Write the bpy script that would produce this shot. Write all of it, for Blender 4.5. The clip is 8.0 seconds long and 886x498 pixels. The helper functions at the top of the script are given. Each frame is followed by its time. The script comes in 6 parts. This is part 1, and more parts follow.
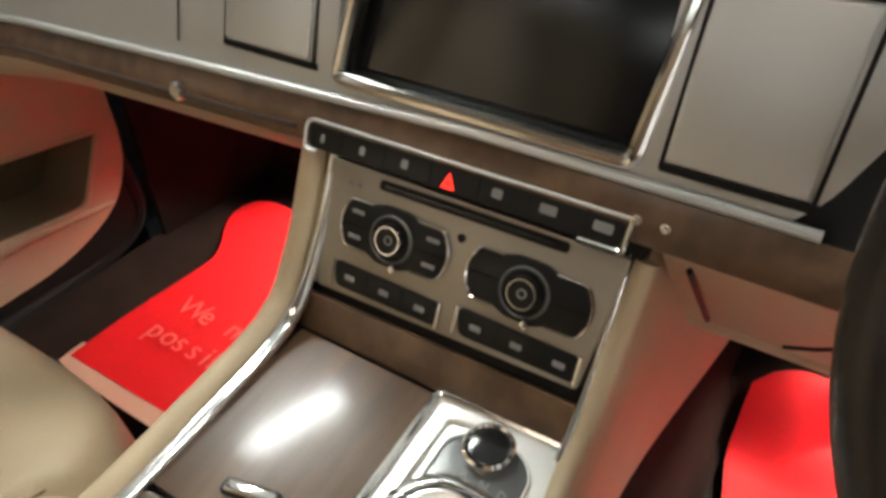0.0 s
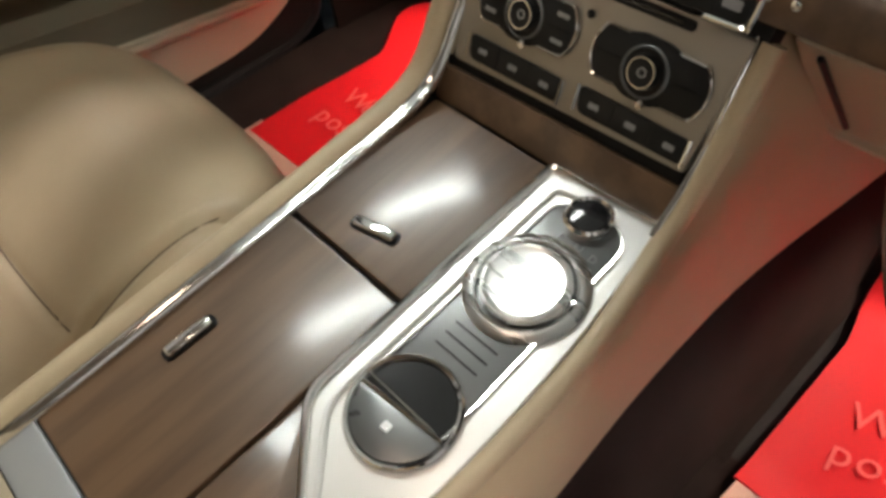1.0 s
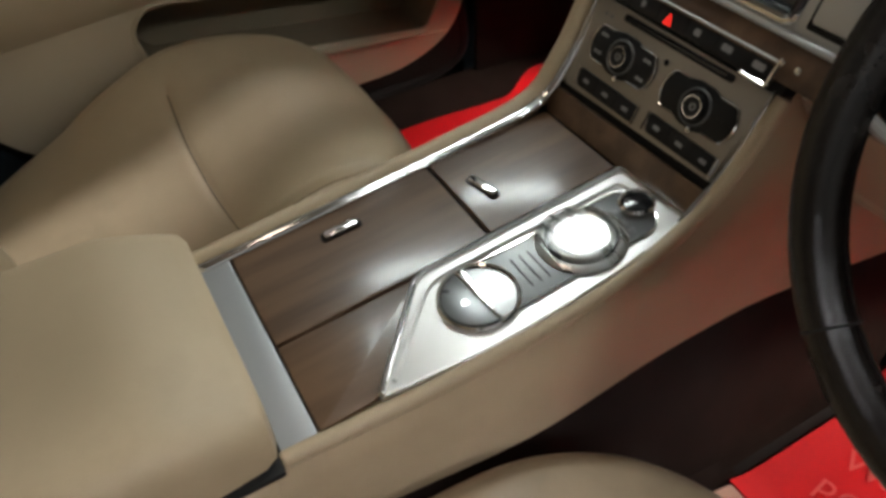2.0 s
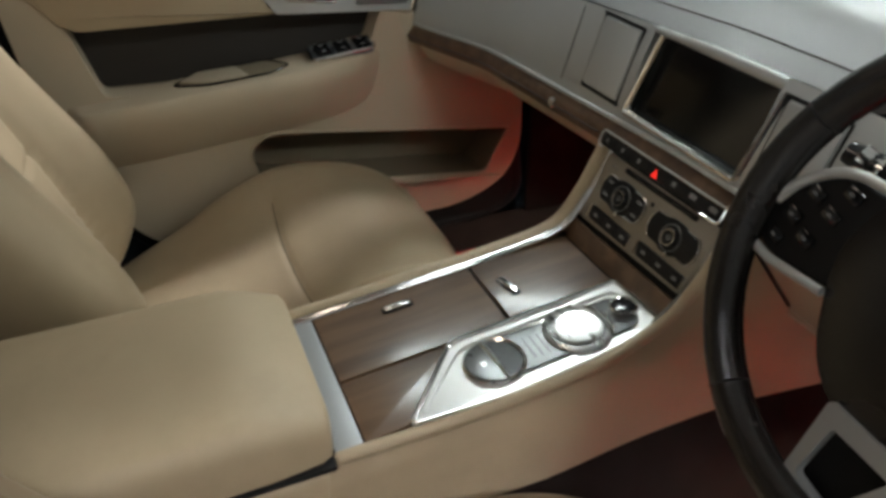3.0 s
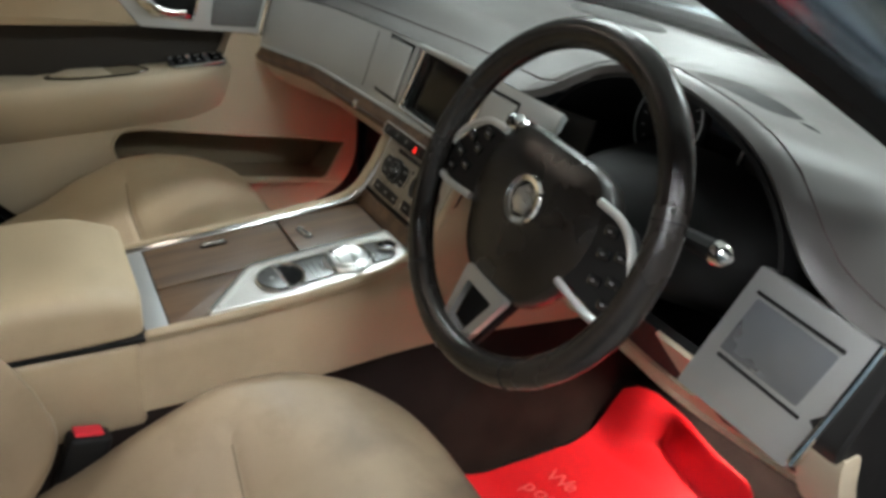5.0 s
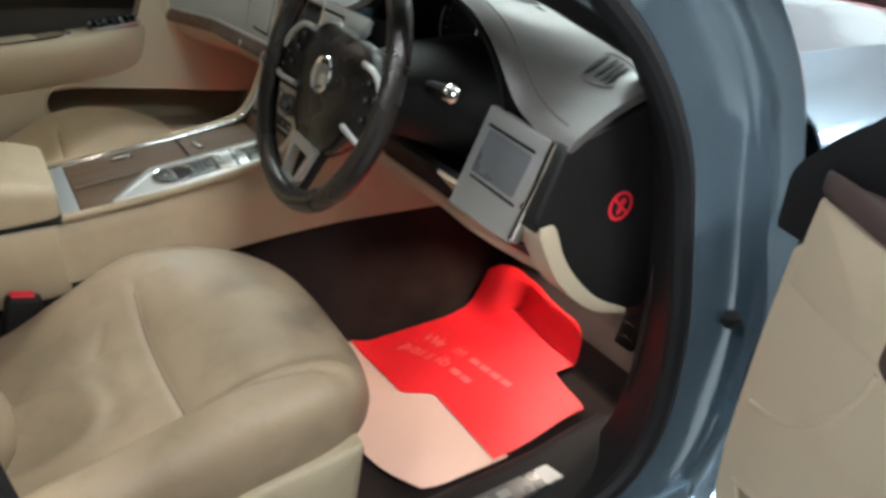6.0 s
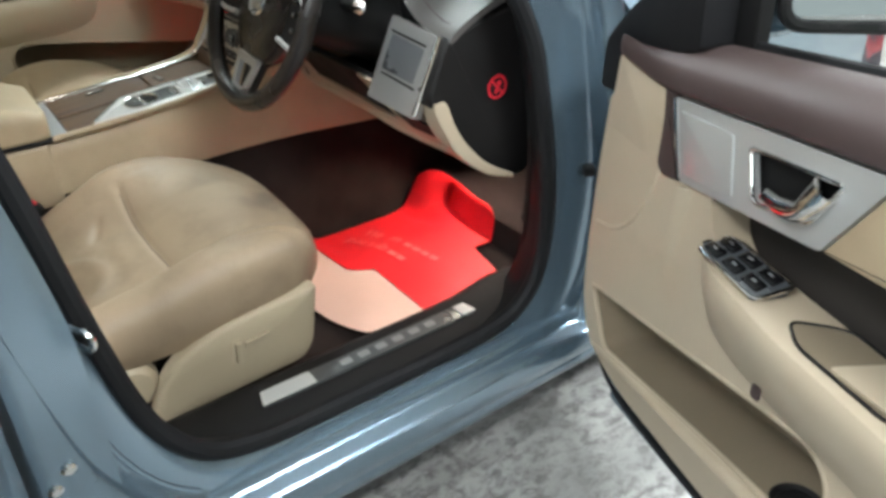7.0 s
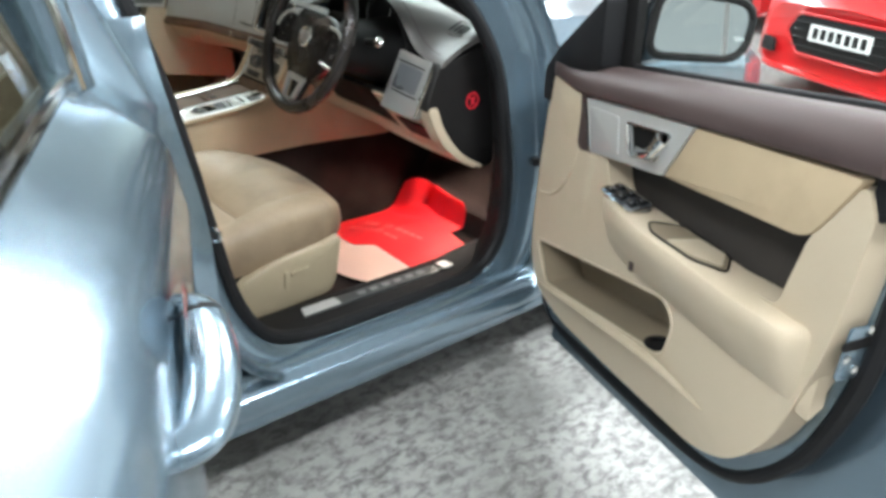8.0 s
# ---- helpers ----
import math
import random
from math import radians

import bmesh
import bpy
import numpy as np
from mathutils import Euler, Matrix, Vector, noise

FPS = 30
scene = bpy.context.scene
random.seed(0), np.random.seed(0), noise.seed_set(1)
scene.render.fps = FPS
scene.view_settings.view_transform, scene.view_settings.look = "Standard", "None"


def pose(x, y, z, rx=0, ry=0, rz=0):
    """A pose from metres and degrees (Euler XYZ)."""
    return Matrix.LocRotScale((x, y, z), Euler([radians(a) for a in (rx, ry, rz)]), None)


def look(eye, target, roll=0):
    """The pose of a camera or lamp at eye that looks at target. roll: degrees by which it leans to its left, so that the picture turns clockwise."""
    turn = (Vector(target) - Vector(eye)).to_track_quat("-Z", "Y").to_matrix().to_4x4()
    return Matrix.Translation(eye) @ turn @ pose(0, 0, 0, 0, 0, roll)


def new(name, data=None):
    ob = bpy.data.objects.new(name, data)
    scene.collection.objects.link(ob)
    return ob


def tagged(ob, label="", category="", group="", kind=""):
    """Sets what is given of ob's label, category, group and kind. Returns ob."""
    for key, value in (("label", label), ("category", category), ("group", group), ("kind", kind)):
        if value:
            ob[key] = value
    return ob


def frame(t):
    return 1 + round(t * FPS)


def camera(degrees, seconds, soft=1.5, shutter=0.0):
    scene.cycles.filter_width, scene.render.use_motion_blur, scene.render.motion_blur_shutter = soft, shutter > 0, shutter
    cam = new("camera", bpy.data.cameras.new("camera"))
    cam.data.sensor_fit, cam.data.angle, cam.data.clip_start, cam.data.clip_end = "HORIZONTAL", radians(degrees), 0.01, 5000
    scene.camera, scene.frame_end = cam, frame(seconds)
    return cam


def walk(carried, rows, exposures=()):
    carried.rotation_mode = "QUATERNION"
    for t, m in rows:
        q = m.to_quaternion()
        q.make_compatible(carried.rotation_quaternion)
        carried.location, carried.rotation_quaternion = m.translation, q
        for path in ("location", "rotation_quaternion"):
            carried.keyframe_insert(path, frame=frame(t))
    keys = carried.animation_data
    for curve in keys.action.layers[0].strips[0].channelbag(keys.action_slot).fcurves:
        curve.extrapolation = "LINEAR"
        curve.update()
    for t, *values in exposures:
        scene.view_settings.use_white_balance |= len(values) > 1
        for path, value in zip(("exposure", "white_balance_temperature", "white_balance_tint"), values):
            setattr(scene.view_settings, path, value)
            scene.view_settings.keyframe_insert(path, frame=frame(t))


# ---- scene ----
cam = camera(61.9, 8.0, soft=3.6)
PATH = [
    (0, (0.208, 0.094, 1.074), (-0.661, 1.396, -0.172), -1.3),
    (0.5, (0.225, 0.096, 1.075), (-0.685, 1.105, -0.393), -4.4),
    (1, (0.269, 0.073, 1.064), (-0.758, 0.838, -0.473), -8.6),
    (1.2, (0.291, 0.059, 1.07), (-0.798, 0.722, -0.472), -9.6),
    (2.3, (0.51, -0.093, 1.164), (-0.839, 0.568, -0.156), -0.7),
    (2.5, (0.557, -0.11, 1.174), (-0.862, 0.516, -0.088), -0.4),
    (3, (0.636, -0.128, 1.235), (-0.907, 0.519, 0.139), -0.2),
    (3.5, (0.728, -0.168, 1.267), (-0.768, 0.738, 0.297), 2.5),
    (4, (0.785, -0.176, 1.256), (-0.645, 0.914, 0.38), 3.0),
    (4.2, (0.821, -0.159, 1.25), (-0.6, 0.965, 0.403), 3.4),
    (5.3, (1.131, -0.124, 1.239), (-0.399, 0.75, 0.292), 6.3),
    (5.5, (1.242, -0.118, 1.23), (-0.301, 0.755, 0.304), 5.0),
    (6, (1.407, -0.094, 1.229), (-0.062, 0.863, 0.266), 2.5),
    (6.5, (1.568, -0.111, 1.221), (0.168, 0.884, 0.196), -1.1),
    (7, (1.739, -0.235, 1.243), (0.37, 0.786, 0.202), -0.1),
    (7.5, (1.97, -0.486, 1.289), (0.627, 0.637, 0.322), 1.7),
    (8, (2.165, -0.653, 1.303), (0.8, 0.507, 0.414), 2.6),
]
EXPOSURES = [(0.0, 0.13, 7200, 18), (1.0, -0.30, 7200, 18), (2.5, -1.10, 6700, 15), (3.0, -0.90, 6700, 14), (4.0, -0.45, 6600, 13), (5.5, -0.43, 6600, 12), (6.5, -0.30, 6500, 10), (7.0, -0.22, 6500, 10), (8.0, -0.10, 6450, 10)]
walk(cam, [(t, look(eye, target, roll)) for t, eye, target, roll in PATH], EXPOSURES)

# ---- world, lights ----
world = bpy.data.worlds.new("showroom_air")
world.use_nodes = True
world.node_tree.nodes["Background"].inputs[0].default_value = (0.85, 0.92, 1.0, 1)
world.node_tree.nodes["Background"].inputs[1].default_value = 0.12
scene.world = world
FOOT_LAMP = 21.0      # watts of each footwell lamp
LAMP = 140.0          # watts of each ceiling tube lamp
TUBE_COLOUR = (0.90, 0.97, 1.0)
DAYLIGHT = 2.2        # brightness of the sky seen in the showroom's windows
DOME_FILL = 0.50            # watts of the unseen lamp added over the front seats
NORTH_WINDOW = (-9.0, 9.0, 0.75, 3.17)
# Added out of view to brighten the fascia and the door trim.
SOUTH_FILL_WINDOW = (-10.0, 6.0, 0.75, 3.17)
EAST_WINDOW = (-1.0, 5.0, 1.30, 3.17)
WEST_WINDOW = (1.0, 8.5, 0.75, 3.17)
GROUND = -0.02
CEILING = 3.25


def area_lamp(m, sx, sy, watts, colour):
    data = bpy.data.lights.new("lamp", "AREA")
    data.shape, data.size, data.size_y, data.energy, data.color = "RECTANGLE", sx, sy, watts, colour
    ob = new("lamp", data)
    ob.matrix_world = m
    return ob


# ---- materials ----
def material(name, colour, rough=0.5, metal=0.0, vary=0.12, big=3.0, grain=400.0, bump=0.1, coat=0.0, stretch=(1, 1, 1), rough_vary=0.08, spec=0.5, sheen=0.0, second=None, edge=(0.3, 0.7)):
    """A surface with a slow change of tone, a fine grain in relief and uneven gloss."""
    m = bpy.data.materials.new(name)
    m.use_nodes = True
    t = m.node_tree
    b = t.nodes["Principled BSDF"]
    co = t.nodes.new("ShaderNodeTexCoord")
    mp = t.nodes.new("ShaderNodeMapping")
    mp.inputs["Scale"].default_value = stretch
    t.links.new(co.outputs["Object"], mp.inputs[0])
    n1 = t.nodes.new("ShaderNodeTexNoise")
    n1.inputs["Scale"].default_value, n1.inputs["Detail"].default_value = big, 5
    n2 = t.nodes.new("ShaderNodeTexNoise")
    n2.inputs["Scale"].default_value, n2.inputs["Detail"].default_value = grain, 3
    for n in (n1, n2):
        t.links.new(mp.outputs[0], n.inputs["Vector"])
    mix = t.nodes.new("ShaderNodeMix")
    mix.data_type = "RGBA"
    lo = [c * (1 - vary) for c in colour] if second is None else second
    hi = [min(1, c * (1 + vary)) for c in colour]
    mix.inputs[6].default_value, mix.inputs[7].default_value = (*lo, 1), (*hi, 1)
    ramp = t.nodes.new("ShaderNodeMapRange")
    ramp.inputs[1].default_value, ramp.inputs[2].default_value = edge
    t.links.new(n1.outputs["Fac"], ramp.inputs[0])
    t.links.new(ramp.outputs[0], mix.inputs[0])
    t.links.new(mix.outputs[2], b.inputs["Base Color"])
    rr = t.nodes.new("ShaderNodeMapRange")
    rr.inputs[1].default_value, rr.inputs[2].default_value = 0.3, 0.7
    rr.inputs[3].default_value, rr.inputs[4].default_value = max(0.02, rough - rough_vary), min(1, rough + rough_vary)
    t.links.new(n1.outputs["Fac"], rr.inputs[0])
    t.links.new(rr.outputs[0], b.inputs["Roughness"])
    if bump:
        bp = t.nodes.new("ShaderNodeBump")
        bp.inputs["Strength"].default_value, bp.inputs["Distance"].default_value = bump, 0.001
        t.links.new(n2.outputs["Fac"], bp.inputs["Height"])
        t.links.new(bp.outputs[0], b.inputs["Normal"])
    b.inputs["Metallic"].default_value = metal
    b.inputs["Coat Weight"].default_value, b.inputs["Coat Roughness"].default_value = coat, 0.10
    b.inputs["Specular IOR Level"].default_value = spec
    b.inputs["Sheen Weight"].default_value = sheen
    return m


def glow(name, colour, strength):
    m = bpy.data.materials.new(name)
    m.use_nodes = True
    b = m.node_tree.nodes["Principled BSDF"]
    b.inputs["Base Color"].default_value = (*colour, 1)
    b.inputs["Emission Color"].default_value = (*colour, 1)
    b.inputs["Emission Strength"].default_value = strength
    return m


def glass_material(name, tint, rough=0.0):
    m = bpy.data.materials.new(name)
    m.use_nodes = True
    t = m.node_tree
    t.nodes.remove(t.nodes["Principled BSDF"])
    gl, tr, mx, fr, pw, ad = (t.nodes.new("ShaderNode" + k) for k in ("BsdfGlossy", "BsdfTransparent", "MixShader", "LayerWeight", "Math", "Math"))
    gl.inputs["Roughness"].default_value = rough + 0.01
    tr.inputs["Color"].default_value = (*tint, 1)
    pw.operation, ad.operation = "POWER", "MULTIPLY_ADD"
    pw.inputs[1].default_value = 4.5
    ad.inputs[1].default_value, ad.inputs[2].default_value = 0.8, 0.045
    t.links.new(fr.outputs["Facing"], pw.inputs[0])
    t.links.new(pw.outputs[0], ad.inputs[0])
    t.links.new(ad.outputs[0], mx.inputs[0])
    t.links.new(tr.outputs[0], mx.inputs[1])
    t.links.new(gl.outputs[0], mx.inputs[2])
    t.links.new(mx.outputs[0], t.nodes["Material Output"].inputs[0])
    return m


BEIGE = material("beige_leather", (0.44, 0.34, 0.22), 0.50, vary=0.10, big=5, grain=900, bump=0.25, rough_vary=0.06)
BEIGE_TRIM = material("beige_trim", (0.51, 0.42, 0.305), 0.5, vary=0.05, big=3, grain=1400, bump=0.2)
# Worn, and also darker than BEIGE to offset strong light on this seat.
WORN_DARKENED = material("worn_darkened_leather", (0.285, 0.207, 0.134), 0.50, vary=0.12, big=6, grain=700, bump=0.35, rough_vary=0.10)


def scuffed(m, colour, where, across, scale):
    """Grey-brown scuffs along the front edge of a seat, where the leather is rubbed."""
    t = m.node_tree
    b = t.nodes["Principled BSDF"]
    base = b.inputs["Base Color"].links[0].from_socket
    co = t.nodes.new("ShaderNodeTexCoord")
    sep = t.nodes.new("ShaderNodeSeparateXYZ")
    t.links.new(co.outputs["Object"], sep.inputs[0])
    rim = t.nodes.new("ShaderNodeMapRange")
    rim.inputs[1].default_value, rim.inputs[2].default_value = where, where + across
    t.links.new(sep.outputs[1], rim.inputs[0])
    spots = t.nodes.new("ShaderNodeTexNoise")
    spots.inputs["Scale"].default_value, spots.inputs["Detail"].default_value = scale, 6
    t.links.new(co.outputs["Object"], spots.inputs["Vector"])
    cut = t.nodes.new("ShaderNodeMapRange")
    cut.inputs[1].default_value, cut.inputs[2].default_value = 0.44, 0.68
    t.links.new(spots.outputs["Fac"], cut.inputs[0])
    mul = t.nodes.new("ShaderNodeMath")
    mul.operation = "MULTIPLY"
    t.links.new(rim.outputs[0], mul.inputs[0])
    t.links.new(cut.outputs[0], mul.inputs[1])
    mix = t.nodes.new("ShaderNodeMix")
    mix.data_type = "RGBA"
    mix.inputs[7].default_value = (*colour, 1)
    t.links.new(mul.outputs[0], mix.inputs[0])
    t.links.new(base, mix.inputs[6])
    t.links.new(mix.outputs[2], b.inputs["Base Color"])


def stained(m, colour, scale, low, high):
    """Uneven stains with soft borders over the whole of a surface."""
    t = m.node_tree
    b = t.nodes["Principled BSDF"]
    base = b.inputs["Base Color"].links[0].from_socket
    co = t.nodes.new("ShaderNodeTexCoord")
    spots = t.nodes.new("ShaderNodeTexNoise")
    spots.inputs["Scale"].default_value, spots.inputs["Detail"].default_value = scale, 7
    spots.inputs["Roughness"].default_value = 0.62
    t.links.new(co.outputs["Object"], spots.inputs["Vector"])
    cut = t.nodes.new("ShaderNodeMapRange")
    cut.inputs[1].default_value, cut.inputs[2].default_value, cut.inputs[4].default_value = low, high, 0.75
    t.links.new(spots.outputs["Fac"], cut.inputs[0])
    mix = t.nodes.new("ShaderNodeMix")
    mix.data_type = "RGBA"
    mix.inputs[7].default_value = (*colour, 1)
    t.links.new(cut.outputs[0], mix.inputs[0])
    t.links.new(base, mix.inputs[6])
    t.links.new(mix.outputs[2], b.inputs["Base Color"])


scuffed(WORN_DARKENED, (0.14, 0.098, 0.066), 0.08, 0.20, 9.0)
SHIELD = material("tan_seat_plastic", (0.36, 0.295, 0.20), 0.45, vary=0.08, big=5, grain=1200, bump=0.25)
# Darker than BEIGE_TRIM: shade of the bin and pull cup put into colour.
SHADED_LINING = material("shaded_tan_lining", (0.23, 0.182, 0.122), 0.75, vary=0.10, big=6, grain=1200, bump=0.3)
SEAM = material("dark_seam", (0.13, 0.095, 0.06), 0.75, vary=0.15, grain=2500, bump=0.3)
STITCH = material("stitch_thread", (0.42, 0.33, 0.22), 0.7, vary=0.1, grain=3000, bump=0.3)
# Brown darkened towards black: the deep pocket's shade is in the colour.
SHADED_POCKET = material("shaded_pocket_brown", (0.032, 0.026, 0.022), 0.8, vary=0.2, big=9, grain=900, bump=0.4)
BROWN = material("brown_leather", (0.066, 0.046, 0.043), 0.50, spec=0.3, vary=0.12, big=6, grain=900, bump=0.25)
DASH_TOP = material("dash_top_leather", (0.100, 0.092, 0.088), 0.40, vary=0.10, big=4, grain=1100, bump=0.2)
BLACK = material("black_plastic", (0.010, 0.0095, 0.0095), 0.6, spec=0.22, vary=0.2, big=8, grain=1500, bump=0.15)
DARK_TRIM = material("soft_black_trim", (0.011, 0.010, 0.010), 0.5, spec=0.3, vary=0.15, big=7, grain=1300, bump=0.2)
BLACK_GLOSS = material("gloss_black_plastic", (0.010, 0.010, 0.011), 0.14, vary=0.1, big=8, grain=500, bump=0.0)
SCREEN = material("dark_screen", (0.006, 0.006, 0.006), 0.12, vary=0.1, big=6, bump=0.0, spec=0.5)
WHEEL_LEATHER = material("wheel_leather", (0.014, 0.011, 0.0095), 0.25, spec=0.5, vary=0.25, big=12, grain=1300, bump=0.18)
SEAL = material("black_rubber", (0.008, 0.008, 0.009), 0.65, spec=0.25, vary=0.2, big=10, grain=800, bump=0.1)
WOOD = material("dark_wood", (0.138, 0.079, 0.044), 0.40, vary=0.10, big=4, grain=60, bump=0.03, coat=0.45, stretch=(11, 0.8, 11), second=(0.088, 0.050, 0.029), spec=0.35, rough_vary=0.03, edge=(0.38, 0.62))
WOOD.node_tree.nodes["Principled BSDF"].inputs["Coat Roughness"].default_value = 0.17
SILVER = material("satin_silver", (0.58, 0.59, 0.58), 0.38, metal=0.50, vary=0.05, big=5, grain=1200, bump=0.05)
SILVER_DARK = material("gunmetal_panel", (0.16, 0.165, 0.165), 0.34, metal=0.7, vary=0.1, big=9, grain=900, bump=0.04)
STACK_SILVER = material("champagne_silver", (0.42, 0.38, 0.32), 0.42, metal=0.6, vary=0.05, big=5, grain=1500, bump=0.06)
# Lighter copy of SILVER: glare from the ceiling tubes put into its colour.
LIT_SILVER = material("lit_gear_silver", (0.84, 0.84, 0.82), 0.40, metal=0.7, vary=0.04, big=6, grain=1200, bump=0.04)
# Darker copy of SILVER: dim reflections on these parts put into colour.
DIMMED_SILVER = material("dimmed_satin_silver", (0.40, 0.40, 0.39), 0.34, metal=0.6, vary=0.06, big=6, grain=1200, bump=0.04)
VENT_SILVER = material("dull_vent_silver", (0.21, 0.22, 0.235), 0.30, metal=0.6, vary=0.08, big=9, grain=1200, bump=0.03)
CHROME = material("chrome", (0.80, 0.79, 0.77), 0.10, metal=1.0, vary=0.03, big=8, grain=300, bump=0.0, rough_vary=0.03)
END_GREY = material("matt_grey_metal", (0.36, 0.37, 0.38), 0.48, metal=0.5, vary=0.05, big=6, grain=900, bump=0.06)
PAD_BLACK = material("satin_black_buttons", (0.009, 0.009, 0.0095), 0.36, vary=0.15, big=9, grain=1400, bump=0.05, spec=0.3)
MESH_GREY = material("dark_loudspeaker_mesh", (0.17, 0.17, 0.17), 0.45, metal=0.5, vary=0.08, big=9, grain=2600, bump=0.6)
SPEAKER = material("speaker_cloth", (0.050, 0.047, 0.045), 0.6, vary=0.1, big=9, grain=2600, bump=0.5, spec=0.3)
ALU = material("brushed_aluminium", (0.62, 0.62, 0.61), 0.30, metal=1.0, vary=0.04, big=6, grain=300, bump=0.05, stretch=(1, 20, 1))
CARPET = material("brown_carpet", (0.021, 0.0145, 0.013), 0.95, vary=0.35, big=9, grain=700, bump=1.0, spec=0.1)
RED_MAT = material("red_paper", (0.78, 0.012, 0.020), 0.55, vary=0.06, big=5, grain=300, bump=0.1)
PALE_MAT = material("pale_paper", (0.68, 0.44, 0.35), 0.6, vary=0.06, big=5, grain=300, bump=0.1)
PRINT = material("pale_print", (0.84, 0.13, 0.125), 0.6, vary=0.04, bump=0.0)
PAINT = material("blue_car_paint", (0.200, 0.280, 0.342), 0.25, metal=0.70, vary=0.05, big=3, grain=2500, bump=0.02, coat=0.9, rough_vary=0.02)
RED_PAINT = material("red_car_paint", (0.62, 0.012, 0.014), 0.3, metal=0.1, vary=0.04, big=3, bump=0.0, coat=0.9, rough_vary=0.01)
CONCRETE = material("concrete_floor", (0.37, 0.362, 0.345), 0.58, vary=0.12, big=40, grain=140, bump=0.7, second=(0.150, 0.146, 0.138), stretch=(1, 0.6, 1), edge=(0.38, 0.56), rough_vary=0.15)
for n in CONCRETE.node_tree.nodes:
    if n.type == "TEX_NOISE" and n.inputs["Scale"].default_value < 100:
        n.inputs["Detail"].default_value, n.inputs["Roughness"].default_value, n.inputs["Distortion"].default_value = 8, 0.68, 0.35
stained(CONCRETE, (0.20, 0.195, 0.185), 2.2, 0.46, 0.70)
stained(CONCRETE, (0.10, 0.098, 0.095), 14.0, 0.60, 0.74)
stained(BEIGE, (0.35, 0.265, 0.17), 4.0, 0.50, 0.74)
stained(BEIGE_TRIM, (0.44, 0.36, 0.245), 5.0, 0.54, 0.74)
stained(WORN_DARKENED, (0.20, 0.145, 0.09), 11.0, 0.50, 0.72)
PLASTER = material("wall_plaster", (0.42, 0.41, 0.38), 0.8, vary=0.06, big=0.8, grain=60, bump=0.2)
CEIL_PAINT = material("ceiling_paint", (0.78, 0.78, 0.76), 0.8, vary=0.05, big=0.7, grain=50, bump=0.1)
WHITE = material("white_plastic", (0.75, 0.75, 0.73), 0.45, vary=0.04, bump=0.05)
DECAL_RED = material("red_decal", (0.75, 0.03, 0.05), 0.4, vary=0.06, bump=0.0)
GREY_PRINT = material("grey_print", (0.26, 0.26, 0.26), 0.5, vary=0.05, bump=0.0)
HEADLINER = material("grey_headliner", (0.38, 0.35, 0.31), 0.9, vary=0.05, grain=900, bump=0.3)
TINTED = glass_material("tinted_glass", (0.30, 0.35, 0.33))
GLASS = glass_material("clear_glass", (0.88, 0.92, 0.91))
SCREEN_GLASS = glass_material("green_tinted_windscreen_glass", (0.68, 0.74, 0.71))
MIRROR = material("mirror_glass", (0.88, 0.90, 0.90), 0.02, metal=1.0, vary=0.0, bump=0.0, rough_vary=0.0)
RED_GLOW = glow("hazard_red", (1.0, 0.03, 0.02), 2.0)
LAMP_GLOW = glow("tube_glow", TUBE_COLOUR, 12.0)


# ---- building tools ----
def thing(name, label, category, base, group="", kind=""):
    ob = new(name)
    ob.empty_display_size = 0.05
    ob.matrix_world = base if isinstance(base, Matrix) else Matrix.Translation(base)
    return tagged(ob, label, category, group, kind)


def part(name, bm, mat, parent=None, label="", flat=False):
    """Links a bmesh, given in the parent's world coordinates, as one mesh object."""
    bmesh.ops.remove_doubles(bm, verts=bm.verts, dist=1e-6)
    bmesh.ops.recalc_face_normals(bm, faces=bm.faces)
    for f in bm.faces:
        f.smooth = not flat
    for e in bm.edges:
        e.smooth = len(e.link_faces) == 2 and e.calc_face_angle(0) < 0.62
    me = bpy.data.meshes.new(name)
    bm.to_mesh(me)
    bm.free()
    me.materials.append(mat)
    ob = new(name, me)
    if parent is not None:
        ob.parent = parent
        if parent.parent is None:
            ob.matrix_parent_inverse = parent.matrix_basis.inverted()
    if label:
        ob["label"] = label
    return ob


def axes(origin, u, v):
    """A matrix whose columns are u, v and their normal, at origin."""
    u, v = Vector(u).normalized(), Vector(v).normalized()
    w = u.cross(v).normalized()
    v = w.cross(u)
    return Matrix.Translation(origin) @ Matrix((u, v, w)).transposed().to_4x4()


def rounded(pts, r, n=4):
    """The polygon with its corners rounded; r: one radius or one for each corner."""
    out = []
    k = len(pts)
    for i, p in enumerate(pts):
        p, a, b = Vector(p), Vector(pts[i - 1]), Vector(pts[(i + 1) % k])
        rad = r[i] if isinstance(r, (list, tuple)) else r
        d = min(rad, (a - p).length * 0.49, (b - p).length * 0.49)
        if d < 1e-5:
            out.append(p)
            continue
        s, e = p + (a - p).normalized() * d, p + (b - p).normalized() * d
        out += [(1 - q) ** 2 * s + 2 * q * (1 - q) * p + q * q * e for q in [j / n for j in range(n + 1)]]
    return out


